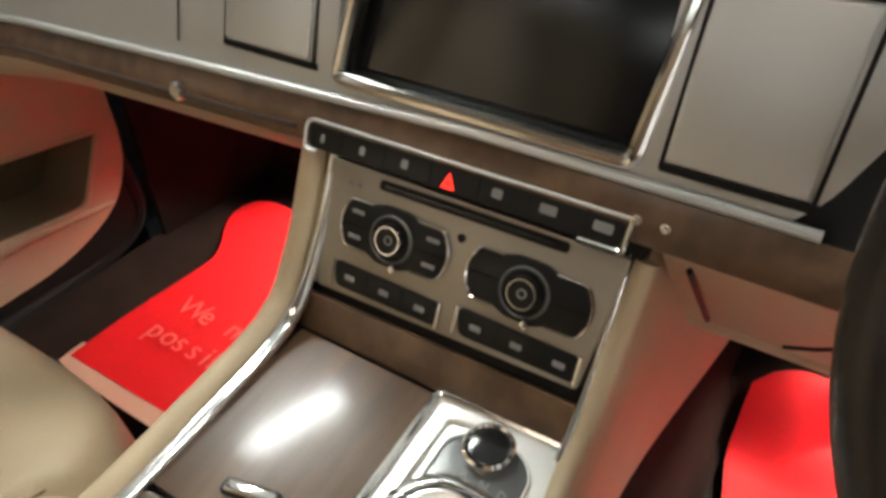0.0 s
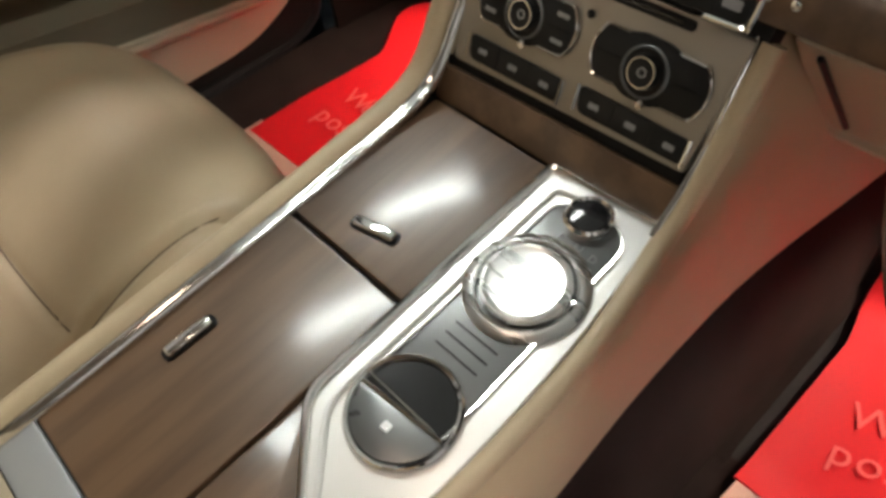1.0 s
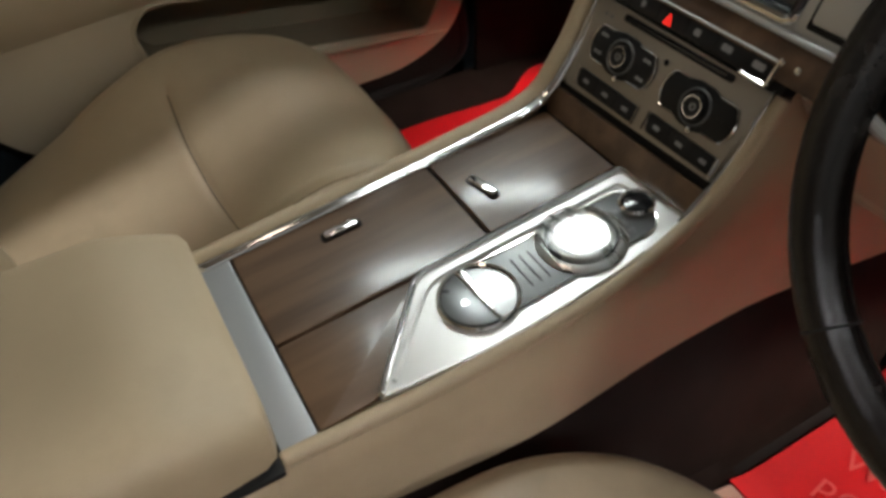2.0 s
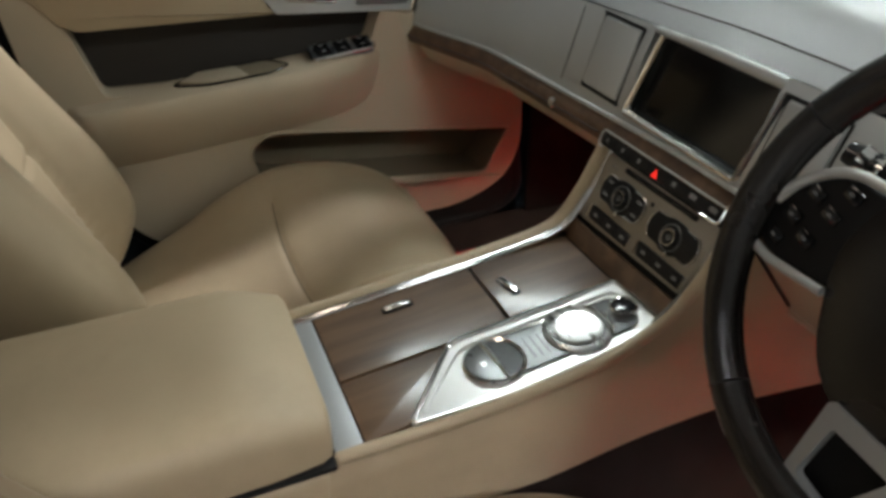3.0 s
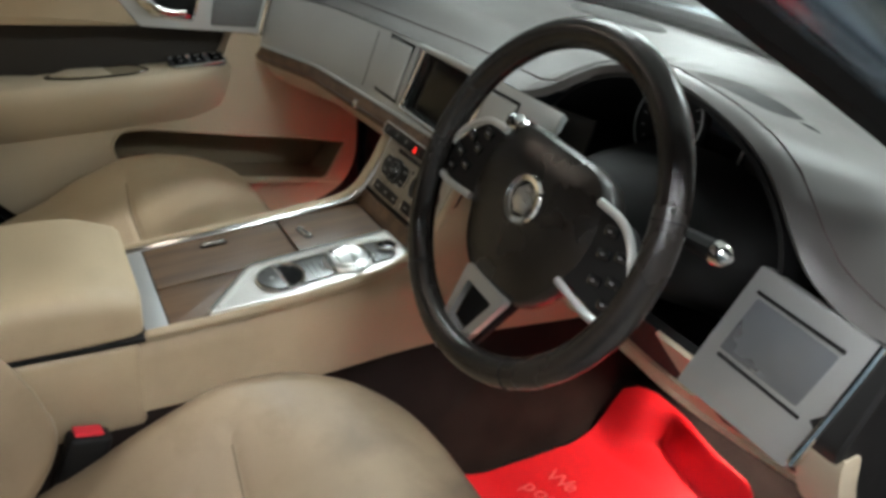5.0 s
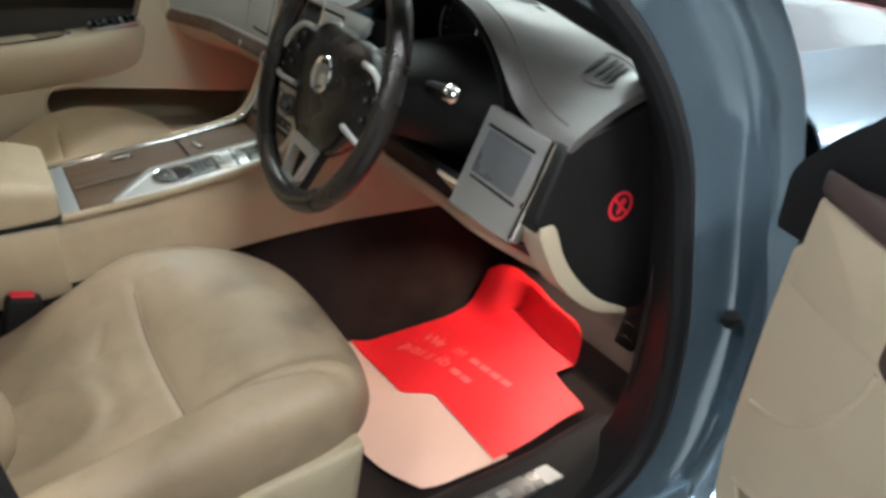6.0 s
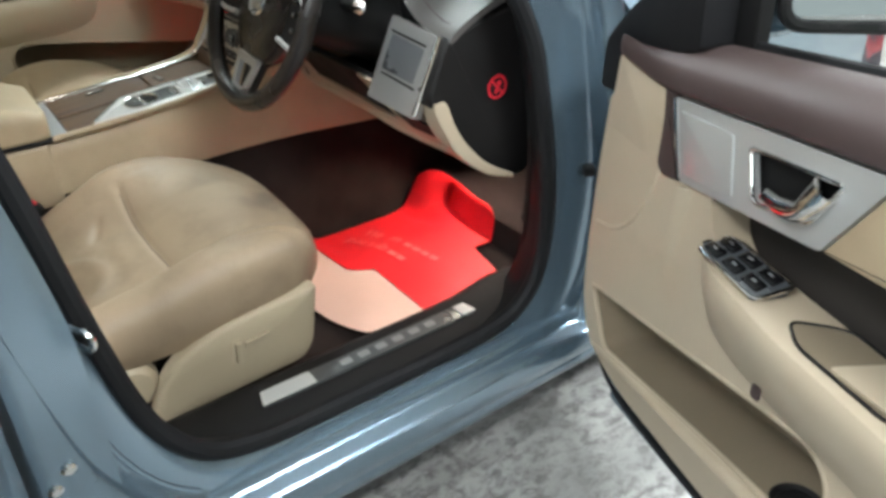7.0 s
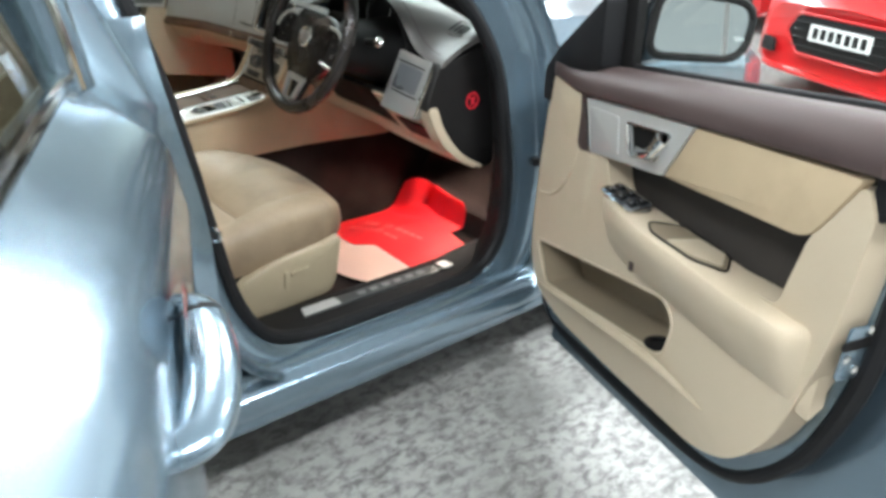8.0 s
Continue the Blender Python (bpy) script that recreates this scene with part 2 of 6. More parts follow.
def plate(outer, thick, m, holes=(), bevel=0.0, seg=2):
    """A flat piece with an outline and holes in the plane of m, from w = -thick up to w = 0."""
    bm = bmesh.new()
    edges, first = [], None
    for loop in (outer, *holes):
        vs = [bm.verts.new((p[0], p[1], -thick)) for p in loop]
        first = first or vs
        edges += [bm.edges.new((vs[i - 1], vs[i])) for i in range(len(vs))]
    if holes:
        faces = [g for g in bmesh.ops.triangle_fill(bm, edges=edges, use_beauty=True, use_dissolve=False)["geom"] if isinstance(g, bmesh.types.BMFace)]
    else:
        faces = [bm.faces.new(first)]
    ex = bmesh.ops.extrude_face_region(bm, geom=faces, use_keep_orig=True)["geom"]
    moved = {g for g in ex if isinstance(g, bmesh.types.BMVert)}
    for v in moved:
        v.co.z = 0
    if bevel:
        bmesh.ops.recalc_face_normals(bm, faces=bm.faces)
        rim = [e for e in bm.edges if e.verts[0] in moved and e.verts[1] in moved and any(v not in moved for f in e.link_faces for v in f.verts)]
        bmesh.ops.bevel(bm, geom=rim, offset=bevel, segments=seg, affect="EDGES", profile=0.6)
    bm.transform(m)
    return bm


def block(m, sx, sy, sz, bevel=0.004, seg=2):
    """A box with rounded edges; m at the middle of its underside."""
    bm = bmesh.new()
    bmesh.ops.create_cube(bm, size=1)
    bm.transform(Matrix.Translation((0, 0, sz / 2)) @ Matrix.Diagonal((sx, sy, sz, 1)))
    if bevel:
        bmesh.ops.bevel(bm, geom=list(bm.edges), offset=min(bevel, min(sx, sy, sz) * 0.45), segments=seg, affect="EDGES", profile=0.5)
    bm.transform(m)
    return bm


def lathe(profile, m, n=32):
    """Turns (radius, height) pairs about m's third axis."""
    bm = bmesh.new()
    rings = []
    for r, h in profile:
        if r < 1e-6:
            rings.append([bm.verts.new((0, 0, h))])
        else:
            rings.append([bm.verts.new((r * math.cos(2 * math.pi * i / n), r * math.sin(2 * math.pi * i / n), h)) for i in range(n)])
    for a, b in zip(rings, rings[1:]):
        for i in range(n):
            q = [a[i % len(a)], a[(i + 1) % len(a)], b[(i + 1) % len(b)], b[i % len(b)]]
            q = list(dict.fromkeys(q))
            if len(q) > 2:
                bm.faces.new(q)
    bm.transform(m)
    return bm


def loft(rings, closed=True, caps=True):
    """A skin over rings of equally many points."""
    bm = bmesh.new()
    vs = [[bm.verts.new(p) for p in r] for r in rings]
    n = len(vs[0])
    for a, b in zip(vs, vs[1:]):
        for i in range(n if closed else n - 1):
            bm.faces.new((a[i], a[(i + 1) % n], b[(i + 1) % n], b[i]))
    if caps and closed:
        bm.faces.new(vs[0])
        bm.faces.new(vs[-1])
    return bm


def curve(pts, n=8, closed=False):
    """A smooth line through the points."""
    pts = [Vector(p) for p in pts]
    k = len(pts)
    out = []
    for i in range(k if closed else k - 1):
        p1, p2 = pts[i], pts[(i + 1) % k]
        p0 = pts[i - 1] if closed or i > 0 else p1 * 2 - p2
        p3 = pts[(i + 2) % k] if closed or i + 2 < k else p2 * 2 - p1
        for j in range(n):
            t = j / n
            out.append(0.5 * (2 * p1 + (p2 - p0) * t + (2 * p0 - 5 * p1 + 4 * p2 - p3) * t * t + (3 * p1 - p0 - 3 * p2 + p3) * t ** 3))
    if not closed:
        out.append(pts[-1])
    return out


def tube(path, r, n=10, closed=False, flat=1.0, up=None):
    """A round or flattened bar along a path. r: a radius, or a function of the share of the way."""
    rings = []
    k = len(path)
    side = None
    for i, p in enumerate(path):
        d = (path[(i + 1) % k] - path[i - 1]) if closed or 0 < i < k - 1 else (path[1] - path[0] if i == 0 else path[-1] - path[-2])
        d = d.normalized()
        if up is not None:
            side = d.cross(Vector(up)).normalized()
        elif side is None:
            side = d.orthogonal().normalized()
        else:
            side = (side - d * side.dot(d)).normalized()
        b = d.cross(side)
        rad = r(i / (k - 1)) if callable(r) else r
        rings.append([p + side * rad * math.cos(2 * math.pi * j / n) + b * rad * flat * math.sin(2 * math.pi * j / n) for j in range(n)])
    if closed:
        rings.append(rings[0])
    return loft(rings, True, not closed)


def sweep(path, profile, u_axis, v_of, closed=False):
    """Carries a profile of (a, b) along a path: a along u_axis, b along v_of(i)."""
    rings = [[p + Vector(u_axis) * a + v_of(i) * b for a, b in profile] for i, p in enumerate(path)]
    if closed:
        rings.append(rings[0])
    return loft(rings, False, False)


def sheet(nu, nv, fn):
    """A grid of fn(u, v) with u and v from 0 to 1."""
    return loft([[fn(i / nu, j / nv) for i in range(nu + 1)] for j in range(nv + 1)], False, False)


def thicken(bm, d, into=None):
    """Gives a sheet a thickness d, towards the direction into (else away from its normals)."""
    bmesh.ops.recalc_face_normals(bm, faces=bm.faces)
    bm.normal_update()
    total = sum((f.normal * f.calc_area() for f in bm.faces), Vector())
    s = -1.0 if into is None or total.dot(Vector(into)) < 0 else 1.0
    old = list(bm.faces)
    border = [e for e in bm.edges if len(e.link_faces) == 1]
    twin = {v: bm.verts.new(v.co + v.normal * s * d) for v in list(bm.verts)}
    for f in old:
        bm.faces.new([twin[v] for v in reversed(f.verts)])
    for e in border:
        a, b = e.verts
        bm.faces.new((a, b, twin[b], twin[a]))
    return bm


def smooth(a, b, x):
    t = max(0.0, min(1.0, (x - a) / (b - a)))
    return t * t * (3 - 2 * t)


def groove(d, width):
    return math.exp(-(d / width) ** 2)


def lettering(text, m, size, mat, parent, depth=0.0004):
    data = bpy.data.curves.new("lettering", "FONT")
    data.body, data.size, data.extrude = text, size, depth
    data.resolution_u = 3
    ob = bpy.data.objects.new("lettering", data)
    scene.collection.objects.link(ob)
    me = bpy.data.meshes.new_from_object(ob)
    scene.collection.objects.unlink(ob)
    bpy.data.objects.remove(ob)
    bm = bmesh.new()
    bm.from_mesh(me)
    bpy.data.meshes.remove(me)
    bm.transform(m)
    return part("lettering", bm, mat, parent, flat=True)


# ---- the showroom ----
def ground_sheet():
    bm = bmesh.new()
    bmesh.ops.create_grid(bm, x_segments=60, y_segments=60, size=16)
    bm.transform(Matrix.Translation((0, 2, GROUND)))
    ob = part("floor", bm, CONCRETE)
    tagged(ob, "worn mottled grey concrete showroom floor", "floor", kind="structure")


def hall():
    glazed_wall("wall_south", "fill_window_4", pose(0, -9.1, 0, 0, 0, 180), 24.4, SOUTH_FILL_WINDOW, 2.5)
    # Runs past x = 3 only to whiten the rear door's pillar.
    glazed_wall("wall_north", "window_1", pose(0, 11.1, 0), 24.4, NORTH_WINDOW)
    glazed_wall("wall_west", "window_2", pose(-12.1, 1, 0, 0, 0, 90), 20.0, WEST_WINDOW)
    glazed_wall("wall_east", "window_3", pose(12.1, 1, 0, 0, 0, 270), 20.0, EAST_WINDOW, 0.3)
    ob = part("ceiling", block(pose(0, 1, CEILING), 24.4, 20.4, 0.2, 0.01), CEIL_PAINT)
    tagged(ob, "plain pale painted showroom ceiling", "ceiling", kind="structure")


def glazed_wall(name, window, m, length, span, bright=1.0):
    """A wall along its own x with one wide window through it, glazed and lit by the sky outside."""
    x0, x1, z0, z1 = span
    h = length / 2
    outer = [(-h, GROUND), (h, GROUND), (h, CEILING), (-h, CEILING)]
    upright = m @ axes((0, -0.1, 0), (1, 0, 0), (0, 0, 1))
    ob = part(name, plate(outer, 0.2, upright, holes=[[(x0, z0), (x1, z0), (x1, z1), (x0, z1)]]), PLASTER)
    tagged(ob, "pale plastered showroom wall with a wide window", "wall", kind="structure")
    w = thing(window, "wide showroom window out of view, with white frames, bright sky outside", "window", m, kind="structure")
    for z in (z0, z1 - 0.06):
        part("window_frame", block(m @ pose((x0 + x1) / 2, -0.02, z), x1 - x0, 0.08, 0.06, 0.006), WHITE, w)
    n = max(2, round((x1 - x0) / 2.4))
    for i in range(n + 1):
        x = x0 + 0.03 + (x1 - x0 - 0.06) * i / n
        part("mullion", block(m @ pose(x, -0.02, z0 + 0.06), 0.06, 0.08, z1 - z0 - 0.12, 0.006), WHITE, w)
    for i in range(n):
        xa = x0 + 0.06 + (x1 - x0 - 0.06) * i / n
        g = part("pane", plate([(xa, z0 + 0.06), (xa + (x1 - x0 - 0.06) / n - 0.06, z0 + 0.06), (xa + (x1 - x0 - 0.06) / n - 0.06, z1 - 0.06), (xa, z1 - 0.06)], 0.006, m @ axes((0, 0.02, 0), (1, 0, 0), (0, 0, 1))), GLASS, w)
        g.visible_shadow = False
    area_lamp(m @ axes(((x0 + x1) / 2, 0.14, (z0 + z1) / 2), (-1, 0, 0), (0, 0, 1)), x1 - x0, z1 - z0, DAYLIGHT * bright * math.pi * (x1 - x0) * (z1 - z0), (0.93, 0.97, 1.0))


def ceiling_light(x, y, turn=0.0):
    m = pose(x, y, CEILING, 0, 0, turn)
    t = thing("ceiling_light", "white ceiling fitting with two fluorescent tubes", "lamp", m, group="ceiling lights")
    part("housing", block(m @ pose(0, 0, -0.05), 1.30, 0.30, 0.05, 0.008), WHITE, t)
    for dy in (-0.08, 0.08):
        part("tube", tube([m @ Vector((sx * 0.59, dy, -0.075)) for sx in (-1, 0, 1)], 0.019, 10), LAMP_GLOW, t, "glowing white tube")
    area_lamp(m @ pose(0, 0, -0.11), 1.22, 0.26, LAMP, TUBE_COLOUR)


ground_sheet()
hall()
# Tubes out of view; the far ones are added to brighten the paint's reflections.
for lx, ly in ((-1.7, 1.15), (-3.4, 5.2), (-2.3, 3.7), (-4.5, 7.0), (0.2, 3.4), (2.8, 0.5), (1.7, -1.9), (2.6, 3.4), (3.3, 5.2), (4.4, 8.4), (6.6, 6.2)):
    ceiling_light(lx, ly, 90)

# ---- the car's shell ----
car = thing("car", "light metallic blue saloon car with its doors standing open", "car", (0, 0, GROUND))


def half_width(z):
    """The opening's edge leans inwards above the waist."""
    return 0.862 - 0.03 * smooth(0.6, 0.9, z) - 0.30 * max(0.0, z - 0.88) ** 1.25


def opening_path():
    yz = [(-0.237, 1.098), (-0.205, 0.96), (-0.182, 0.84), (-0.155, 0.66), (-0.118, 0.49), (-0.055, 0.385), (0.04, 0.346), (0.2, 0.340), (0.4, 0.340), (0.55, 0.348), (0.625, 0.39),
          (0.662, 0.47), (0.666, 0.62), (0.655, 0.78), (0.625, 0.92), (0.54, 1.06), (0.36, 1.20), (0.14, 1.305), (-0.06, 1.335), (-0.22, 1.315), (-0.262, 1.23)]
    return curve([(half_width(z), y, z) for y, z in yz], 6, True)


OPENING = opening_path()
CENTRE = Vector((0.8, 0.2, 0.78))


def outward(i):
    """The direction away from the opening, in the plane of the door."""
    k = len(OPENING)
    d = (OPENING[(i + 1) % k] - OPENING[i - 1]).normalized()
    o = Vector((0, d.z, -d.y))
    o = o.normalized()
    return o if o.dot(OPENING[i] - CENTRE) > 0 else -o


def car_shell():
    k = len(OPENING)

    def frame_ring(i):
        p, o = OPENING[i], outward(i)
        front = smooth(0.38, 0.63, p.y) * smooth(1.28, 1.05, p.z)
        wide = 1 + 1.0 * front
        prof = [(0.0, -0.012), (0.004, 0.0), (0.012, 0.010), (0.026 * wide, 0.018), (0.040 * wide, 0.024), (0.050 * wide, 0.026 - 0.004 * front), (0.058 * wide, 0.032 - 0.012 * front), (0.066 * wide, 0.042 - 0.014 * front), (0.072 * wide, 0.054 - 0.010 * front), (0.076 * wide, 0.064)]
        return [p + o * a + Vector((b, 0, 0)) for a, b in prof]

    rings = [frame_ring(i) for i in range(k)]
    rings.append(rings[0])
    part("door_frame", thicken(loft(rings, False, False), 0.003), PAINT, car)
    part("door_seal", tube([p + outward(i) * -0.004 + Vector((0.002, 0, 0)) for i, p in enumerate(OPENING)], 0.0165, 10, True), SEAL, car, "thick black rubber door seal")
    part("pillar_trim", thicken(sweep(OPENING, [(-0.10, 0.045), (-0.06, 0.020), (-0.03, 0.004), (-0.008, 0.0)], (1, 0, 0), outward, True), 0.003), BLACK, car)
    # sill, with its two steps
    prof = [(0.862, 0.330), (0.880, 0.327), (0.897, 0.321), (0.903, 0.312), (0.905, 0.302), (0.911, 0.297), (0.931, 0.293), (0.938, 0.286), (0.941, 0.268), (0.940, 0.240), (0.934, 0.231), (0.936, 0.224), (0.928, 0.198), (0.86, 0.180), (0.70, 0.175)]
    rings = [[(x, y, z + 0.010 * smooth(0.3, 0.95, y)) for x, z in prof] for y in np.linspace(-1.15, 1.02, 26)]
    part("sill", thicken(loft(rings, False, False), 0.004), PAINT, car)
    # front wing, from the hinge pillar forwards
    def wing(u, v):
        y = 0.80 + 0.95 * u
        z = 0.19 + 0.79 * v
        bulge = math.sin(min(1, v * 1.08) * math.pi * 0.5)
        return Vector((0.905 + 0.025 * math.sin(v * 2.6) - 0.10 * smooth(0.82, 1.0, v) ** 2 - 0.05 * u * u, y, z - 0.11 * u * u * v + 0.02 * bulge))
    part("front_wing", thicken(sheet(14, 22, wing), 0.004), PAINT, car)
    # hinge pillar face behind the wing
    part("hinge_pillar", thicken(sheet(5, 16, lambda u, v: Vector((0.80 + 0.115 * u - 0.07 * smooth(0.8, 1, v), 0.745 + 0.05 * u + 0.02 * math.sin(v * 3), 0.26 + 0.66 * v))), 0.004), PAINT, car)
    part("door_hinge", block(pose(0.900, 0.790, 0.44, 0, 0, -20), 0.036, 0.018, 0.045, 0.006), PAINT, car)
    part("door_check", block(pose(0.862, 0.752, 0.640, 0, 6, -25), 0.085, 0.024, 0.020, 0.006), BLACK, car, "black door check strap")
    # pillar between the doors
    def pillar(u, v):
        z = 0.22 + 0.86 * v
        y = -0.17 - 0.13 * u - 0.05 * smooth(0.5, 1, v) + 0.06 * smooth(0.25, 0.0, v)
        return Vector((half_width(z) + 0.052 + 0.012 * math.sin(u * 3.1) - 0.06 * smooth(0.7, 1.0, u), y, z))
    part("centre_pillar", thicken(sheet(10, 24, pillar), 0.004), PAINT, car)
    k0 = [i for i in range(k) if OPENING[i].y < -0.02 and 0.37 < OPENING[i].z < 1.02]
    part("pillar_step", tube([OPENING[i] + outward(i) * 0.050 + Vector((0.028, 0, 0)) for i in k0], 0.0055, 8), PAINT, car)
    for y, z, x in ((-0.236, 0.470, 0.906), (-0.262, 0.830, 0.888)):
        hinge = part("rear_door_hinge", block(pose(x, y, z, 0, 0, -14), 0.034, 0.050, 0.062, 0.008, 3), PAINT, car, "blue painted hinge of the rear door")
        for dy, dz in ((-0.010, 0.018), (0.012, 0.044)):
            part("bolt", lathe([(0.010, 0), (0.010, 0.005), (0.006, 0.008), (0, 0.008)], axes((x + 0.017, y + dy, z + dz), (0, 1, 0), (0, 0, 1)), 8), CHROME, hinge)
    for u, v in ((0.62, 0.78), (0.45, 0.75), (0.3, 0.70), (0.28, 0.30)):
        p = pillar(u, v)
        part("bolt", lathe([(0.011, 0), (0.011, 0.004), (0.006, 0.007), (0, 0.007)], axes(p, (0, 0, 1), (0, 1, 0)), 10), CHROME, car)
    sp = Vector((0.884, -0.168, 0.672))
    part("door_striker", tube(curve([sp + Vector(d) for d in ((-0.01, 0.0, 0.012), (0.018, 0.012, 0.013), (0.024, 0.016, 0.0), (0.018, 0.012, -0.013), (-0.01, 0, -0.012))], 5), 0.0045, 8), CHROME, car, "chrome striker loop")
    # bonnet
    def bonnet(u, v):
        x = (u - 0.5) * 1.66 * (1 - 0.10 * v)
        y = 1.06 - 0.20 * (2 * u - 1) ** 2 + 0.95 * v
        ridge = 0.018 * math.exp(-((abs(x) - 0.42) / 0.10) ** 2)
        return Vector((x, y, 0.972 - 0.05 * (2 * u - 1) ** 4 - 0.105 * v * v + 0.01 * v + ridge))
    part("bonnet", thicken(sheet(30, 14, bonnet), 0.004), PAINT, car)
    part("scuttle", thicken(sheet(20, 3, lambda u, v: Vector(((u - 0.5) * 1.6, 0.99 + 0.09 * v - 0.20 * (2 * u - 1) ** 2, 0.972 - 0.02 * v))), 0.006), BLACK, car, "black plastic scuttle below the windscreen")
    # windscreen and its pillars
    def screen(u, v):
        w = 0.74 - 0.17 * v
        x = (2 * u - 1) * w
        return Vector((x, 1.00 - 0.20 * (2 * u - 1) ** 2 * (1 - 0.4 * v) - 0.83 * v, 0.995 + 0.385 * v - 0.02 * (2 * u - 1) ** 2 - 0.06 * v * v + 0.05 * v))
    part("windscreen", sheet(16, 10, screen), SCREEN_GLASS, car)
    for u in (0, 1):
        sgn = 1 if u else -1
        part("windscreen_pillar", tube([screen(u, v / 12) + Vector((sgn * 0.03, -0.02, 0.0)) for v in range(13)], 0.045, 12, flat=0.7), PAINT, car)
        part("pillar_cover", tube([screen(u, v / 12) + Vector((-sgn * 0.015, -0.05, -0.012)) for v in range(13)], 0.030, 10), BLACK, car)
    # roof, tail and floor
    def roof(u, v):
        x = (2 * u - 1)
        y = 0.17 - 1.75 * v
        return Vector((x * (0.60 - 0.04 * v), y, 1.415 + 0.03 * math.sin(v * 3.1) - 0.06 * x ** 4 - 0.10 * v ** 3))
    part("roof", thicken(sheet(16, 14, roof), 0.006), PAINT, car)
    part("headliner", thicken(sheet(16, 14, lambda u, v: roof(u, v) - Vector((0, 0, 0.035))), 0.004), HEADLINER, car)
    part("rear_bulkhead", block(pose(0, -1.15, 0.2), 1.5, 0.06, 0.95, 0.02), BROWN, car)
    part("floor_pan", block(pose(0, -0.05, 0.19), 1.62, 2.1, 0.05, 0.01), BLACK, car)
    # far flank of the body
    part("far_flank", thicken(sheet(8, 14, lambda u, v: Vector((-0.90 - 0.02 * math.sin(v * 3) + 0.09 * smooth(0.8, 1, v), 1.0 - 2.6 * u, 0.2 + 0.80 * v))), 0.004), PAINT, car)


car_shell()


def car_ends():
    """The nose, the tail, the far side and the wheels, which close the body."""
    def ring(y, w, z0, z1):
        return [(x, y, z) for x, z in ((-w, z0 + 0.06), (-w * 0.9, z0), (w * 0.9, z0), (w, z0 + 0.06), (w * 1.02, (z0 + z1) / 2), (w * 0.98, z1 - 0.08), (w * 0.88, z1 - 0.01), (0, z1 + 0.015), (-w * 0.88, z1 - 0.01), (-w * 0.98, z1 - 0.08), (-w * 1.02, (z0 + z1) / 2))]
    part("tail", loft([ring(-1.20, 0.90, 0.20, 0.985), ring(-1.6, 0.905, 0.2, 1.0), ring(-2.1, 0.885, 0.22, 0.995), ring(-2.40, 0.82, 0.27, 0.96), ring(-2.49, 0.72, 0.33, 0.88)]), PAINT, car, "light blue tail with its boot")
    part("nose", loft([ring(1.72, 0.88, 0.20, 0.872), ring(1.95, 0.84, 0.21, 0.850), ring(2.10, 0.74, 0.24, 0.77), ring(2.17, 0.58, 0.29, 0.67)]), PAINT, car, "light blue nose")
    part("grille", plate(rounded([(-0.26, 0.42), (0.26, 0.42), (0.28, 0.58), (-0.28, 0.58)], 0.04, 4), 0.03, axes((0, 2.178, 0), (-1, 0, 0), (0, 0, 1)), bevel=0.006), BLACK, car, "dark grille")
    for sgn in (-1, 1):
        part("headlamp", lathe([(0.075, -0.02), (0.075, 0.012), (0.05, 0.026), (0, 0.03)], axes((sgn * 0.56, 2.115, 0.62), (-1, -sgn * 0.5, 0), (0, -0.3, 1)), 24), GLASS, car)
        part("rear_lamp", plate(rounded([(-0.14, -0.05), (0.14, -0.05), (0.14, 0.05), (-0.14, 0.05)], 0.02, 4), 0.03, axes((sgn * 0.60, -2.462, 0.80), (1, -sgn * 0.3, 0), (0, 0.25, 1)), bevel=0.006), DECAL_RED, car)
        # rear pillar beside the rear screen
        part("rear_pillar", thicken(sheet(6, 8, lambda u, v: Vector((sgn * (0.80 - 0.25 * v ** 1.3), -1.30 - 0.30 * u - (0.42 * (1 - v)) * u, 0.98 + 0.34 * v))), 0.02, (-sgn, 0, 0)), PAINT, car)
        for y in (1.42, -1.50):
            wm = axes((sgn * 0.845, y, 0.310), (0, sgn, 0), (0, 0, 1))
            tyre = part("wheel", lathe([(0.22, -0.11), (0.31, -0.11), (0.33, -0.08), (0.33, 0.075), (0.31, 0.10), (0.235, 0.105)], wm, 44), SEAL, car, "black tyre on an alloy wheel")
            part("rim", lathe([(0.235, 0.09), (0.225, 0.10), (0.20, 0.07), (0.19, 0.05)], wm, 40), SILVER, tyre)
            for k in range(10):
                a = 2 * math.pi * k / 10
                part("spoke", tube([wm @ Vector((0.03 * math.cos(a), 0.03 * math.sin(a), 0.085)), wm @ Vector((0.12 * math.cos(a), 0.12 * math.sin(a), 0.082)), wm @ Vector((0.21 * math.cos(a), 0.21 * math.sin(a), 0.075))], 0.014, 6), SILVER, tyre)
            part("hub_cap", lathe([(0.05, 0.07), (0.05, 0.092), (0.03, 0.10), (0, 0.10)], wm, 20), SILVER, tyre)
    rs = part("rear_screen", sheet(10, 6, lambda u, v: Vector(((2 * u - 1) * (0.74 - 0.20 * v), -2.02 + 0.44 * v, 1.0 + 0.325 * v))), GLASS, car)
    rs.visible_shadow = False
    # far front wing, like the near one
    part("front_wing", thicken(sheet(14, 22, lambda u, v: Vector((-(0.905 + 0.025 * math.sin(v * 2.6) - 0.10 * smooth(0.82, 1.0, v) ** 2 - 0.05 * u * u), 0.80 + 0.95 * u, 0.19 + 0.79 * v - 0.11 * u * u * v + 0.02 * math.sin(min(1, v * 1.08) * math.pi * 0.5)))), 0.004), PAINT, car)
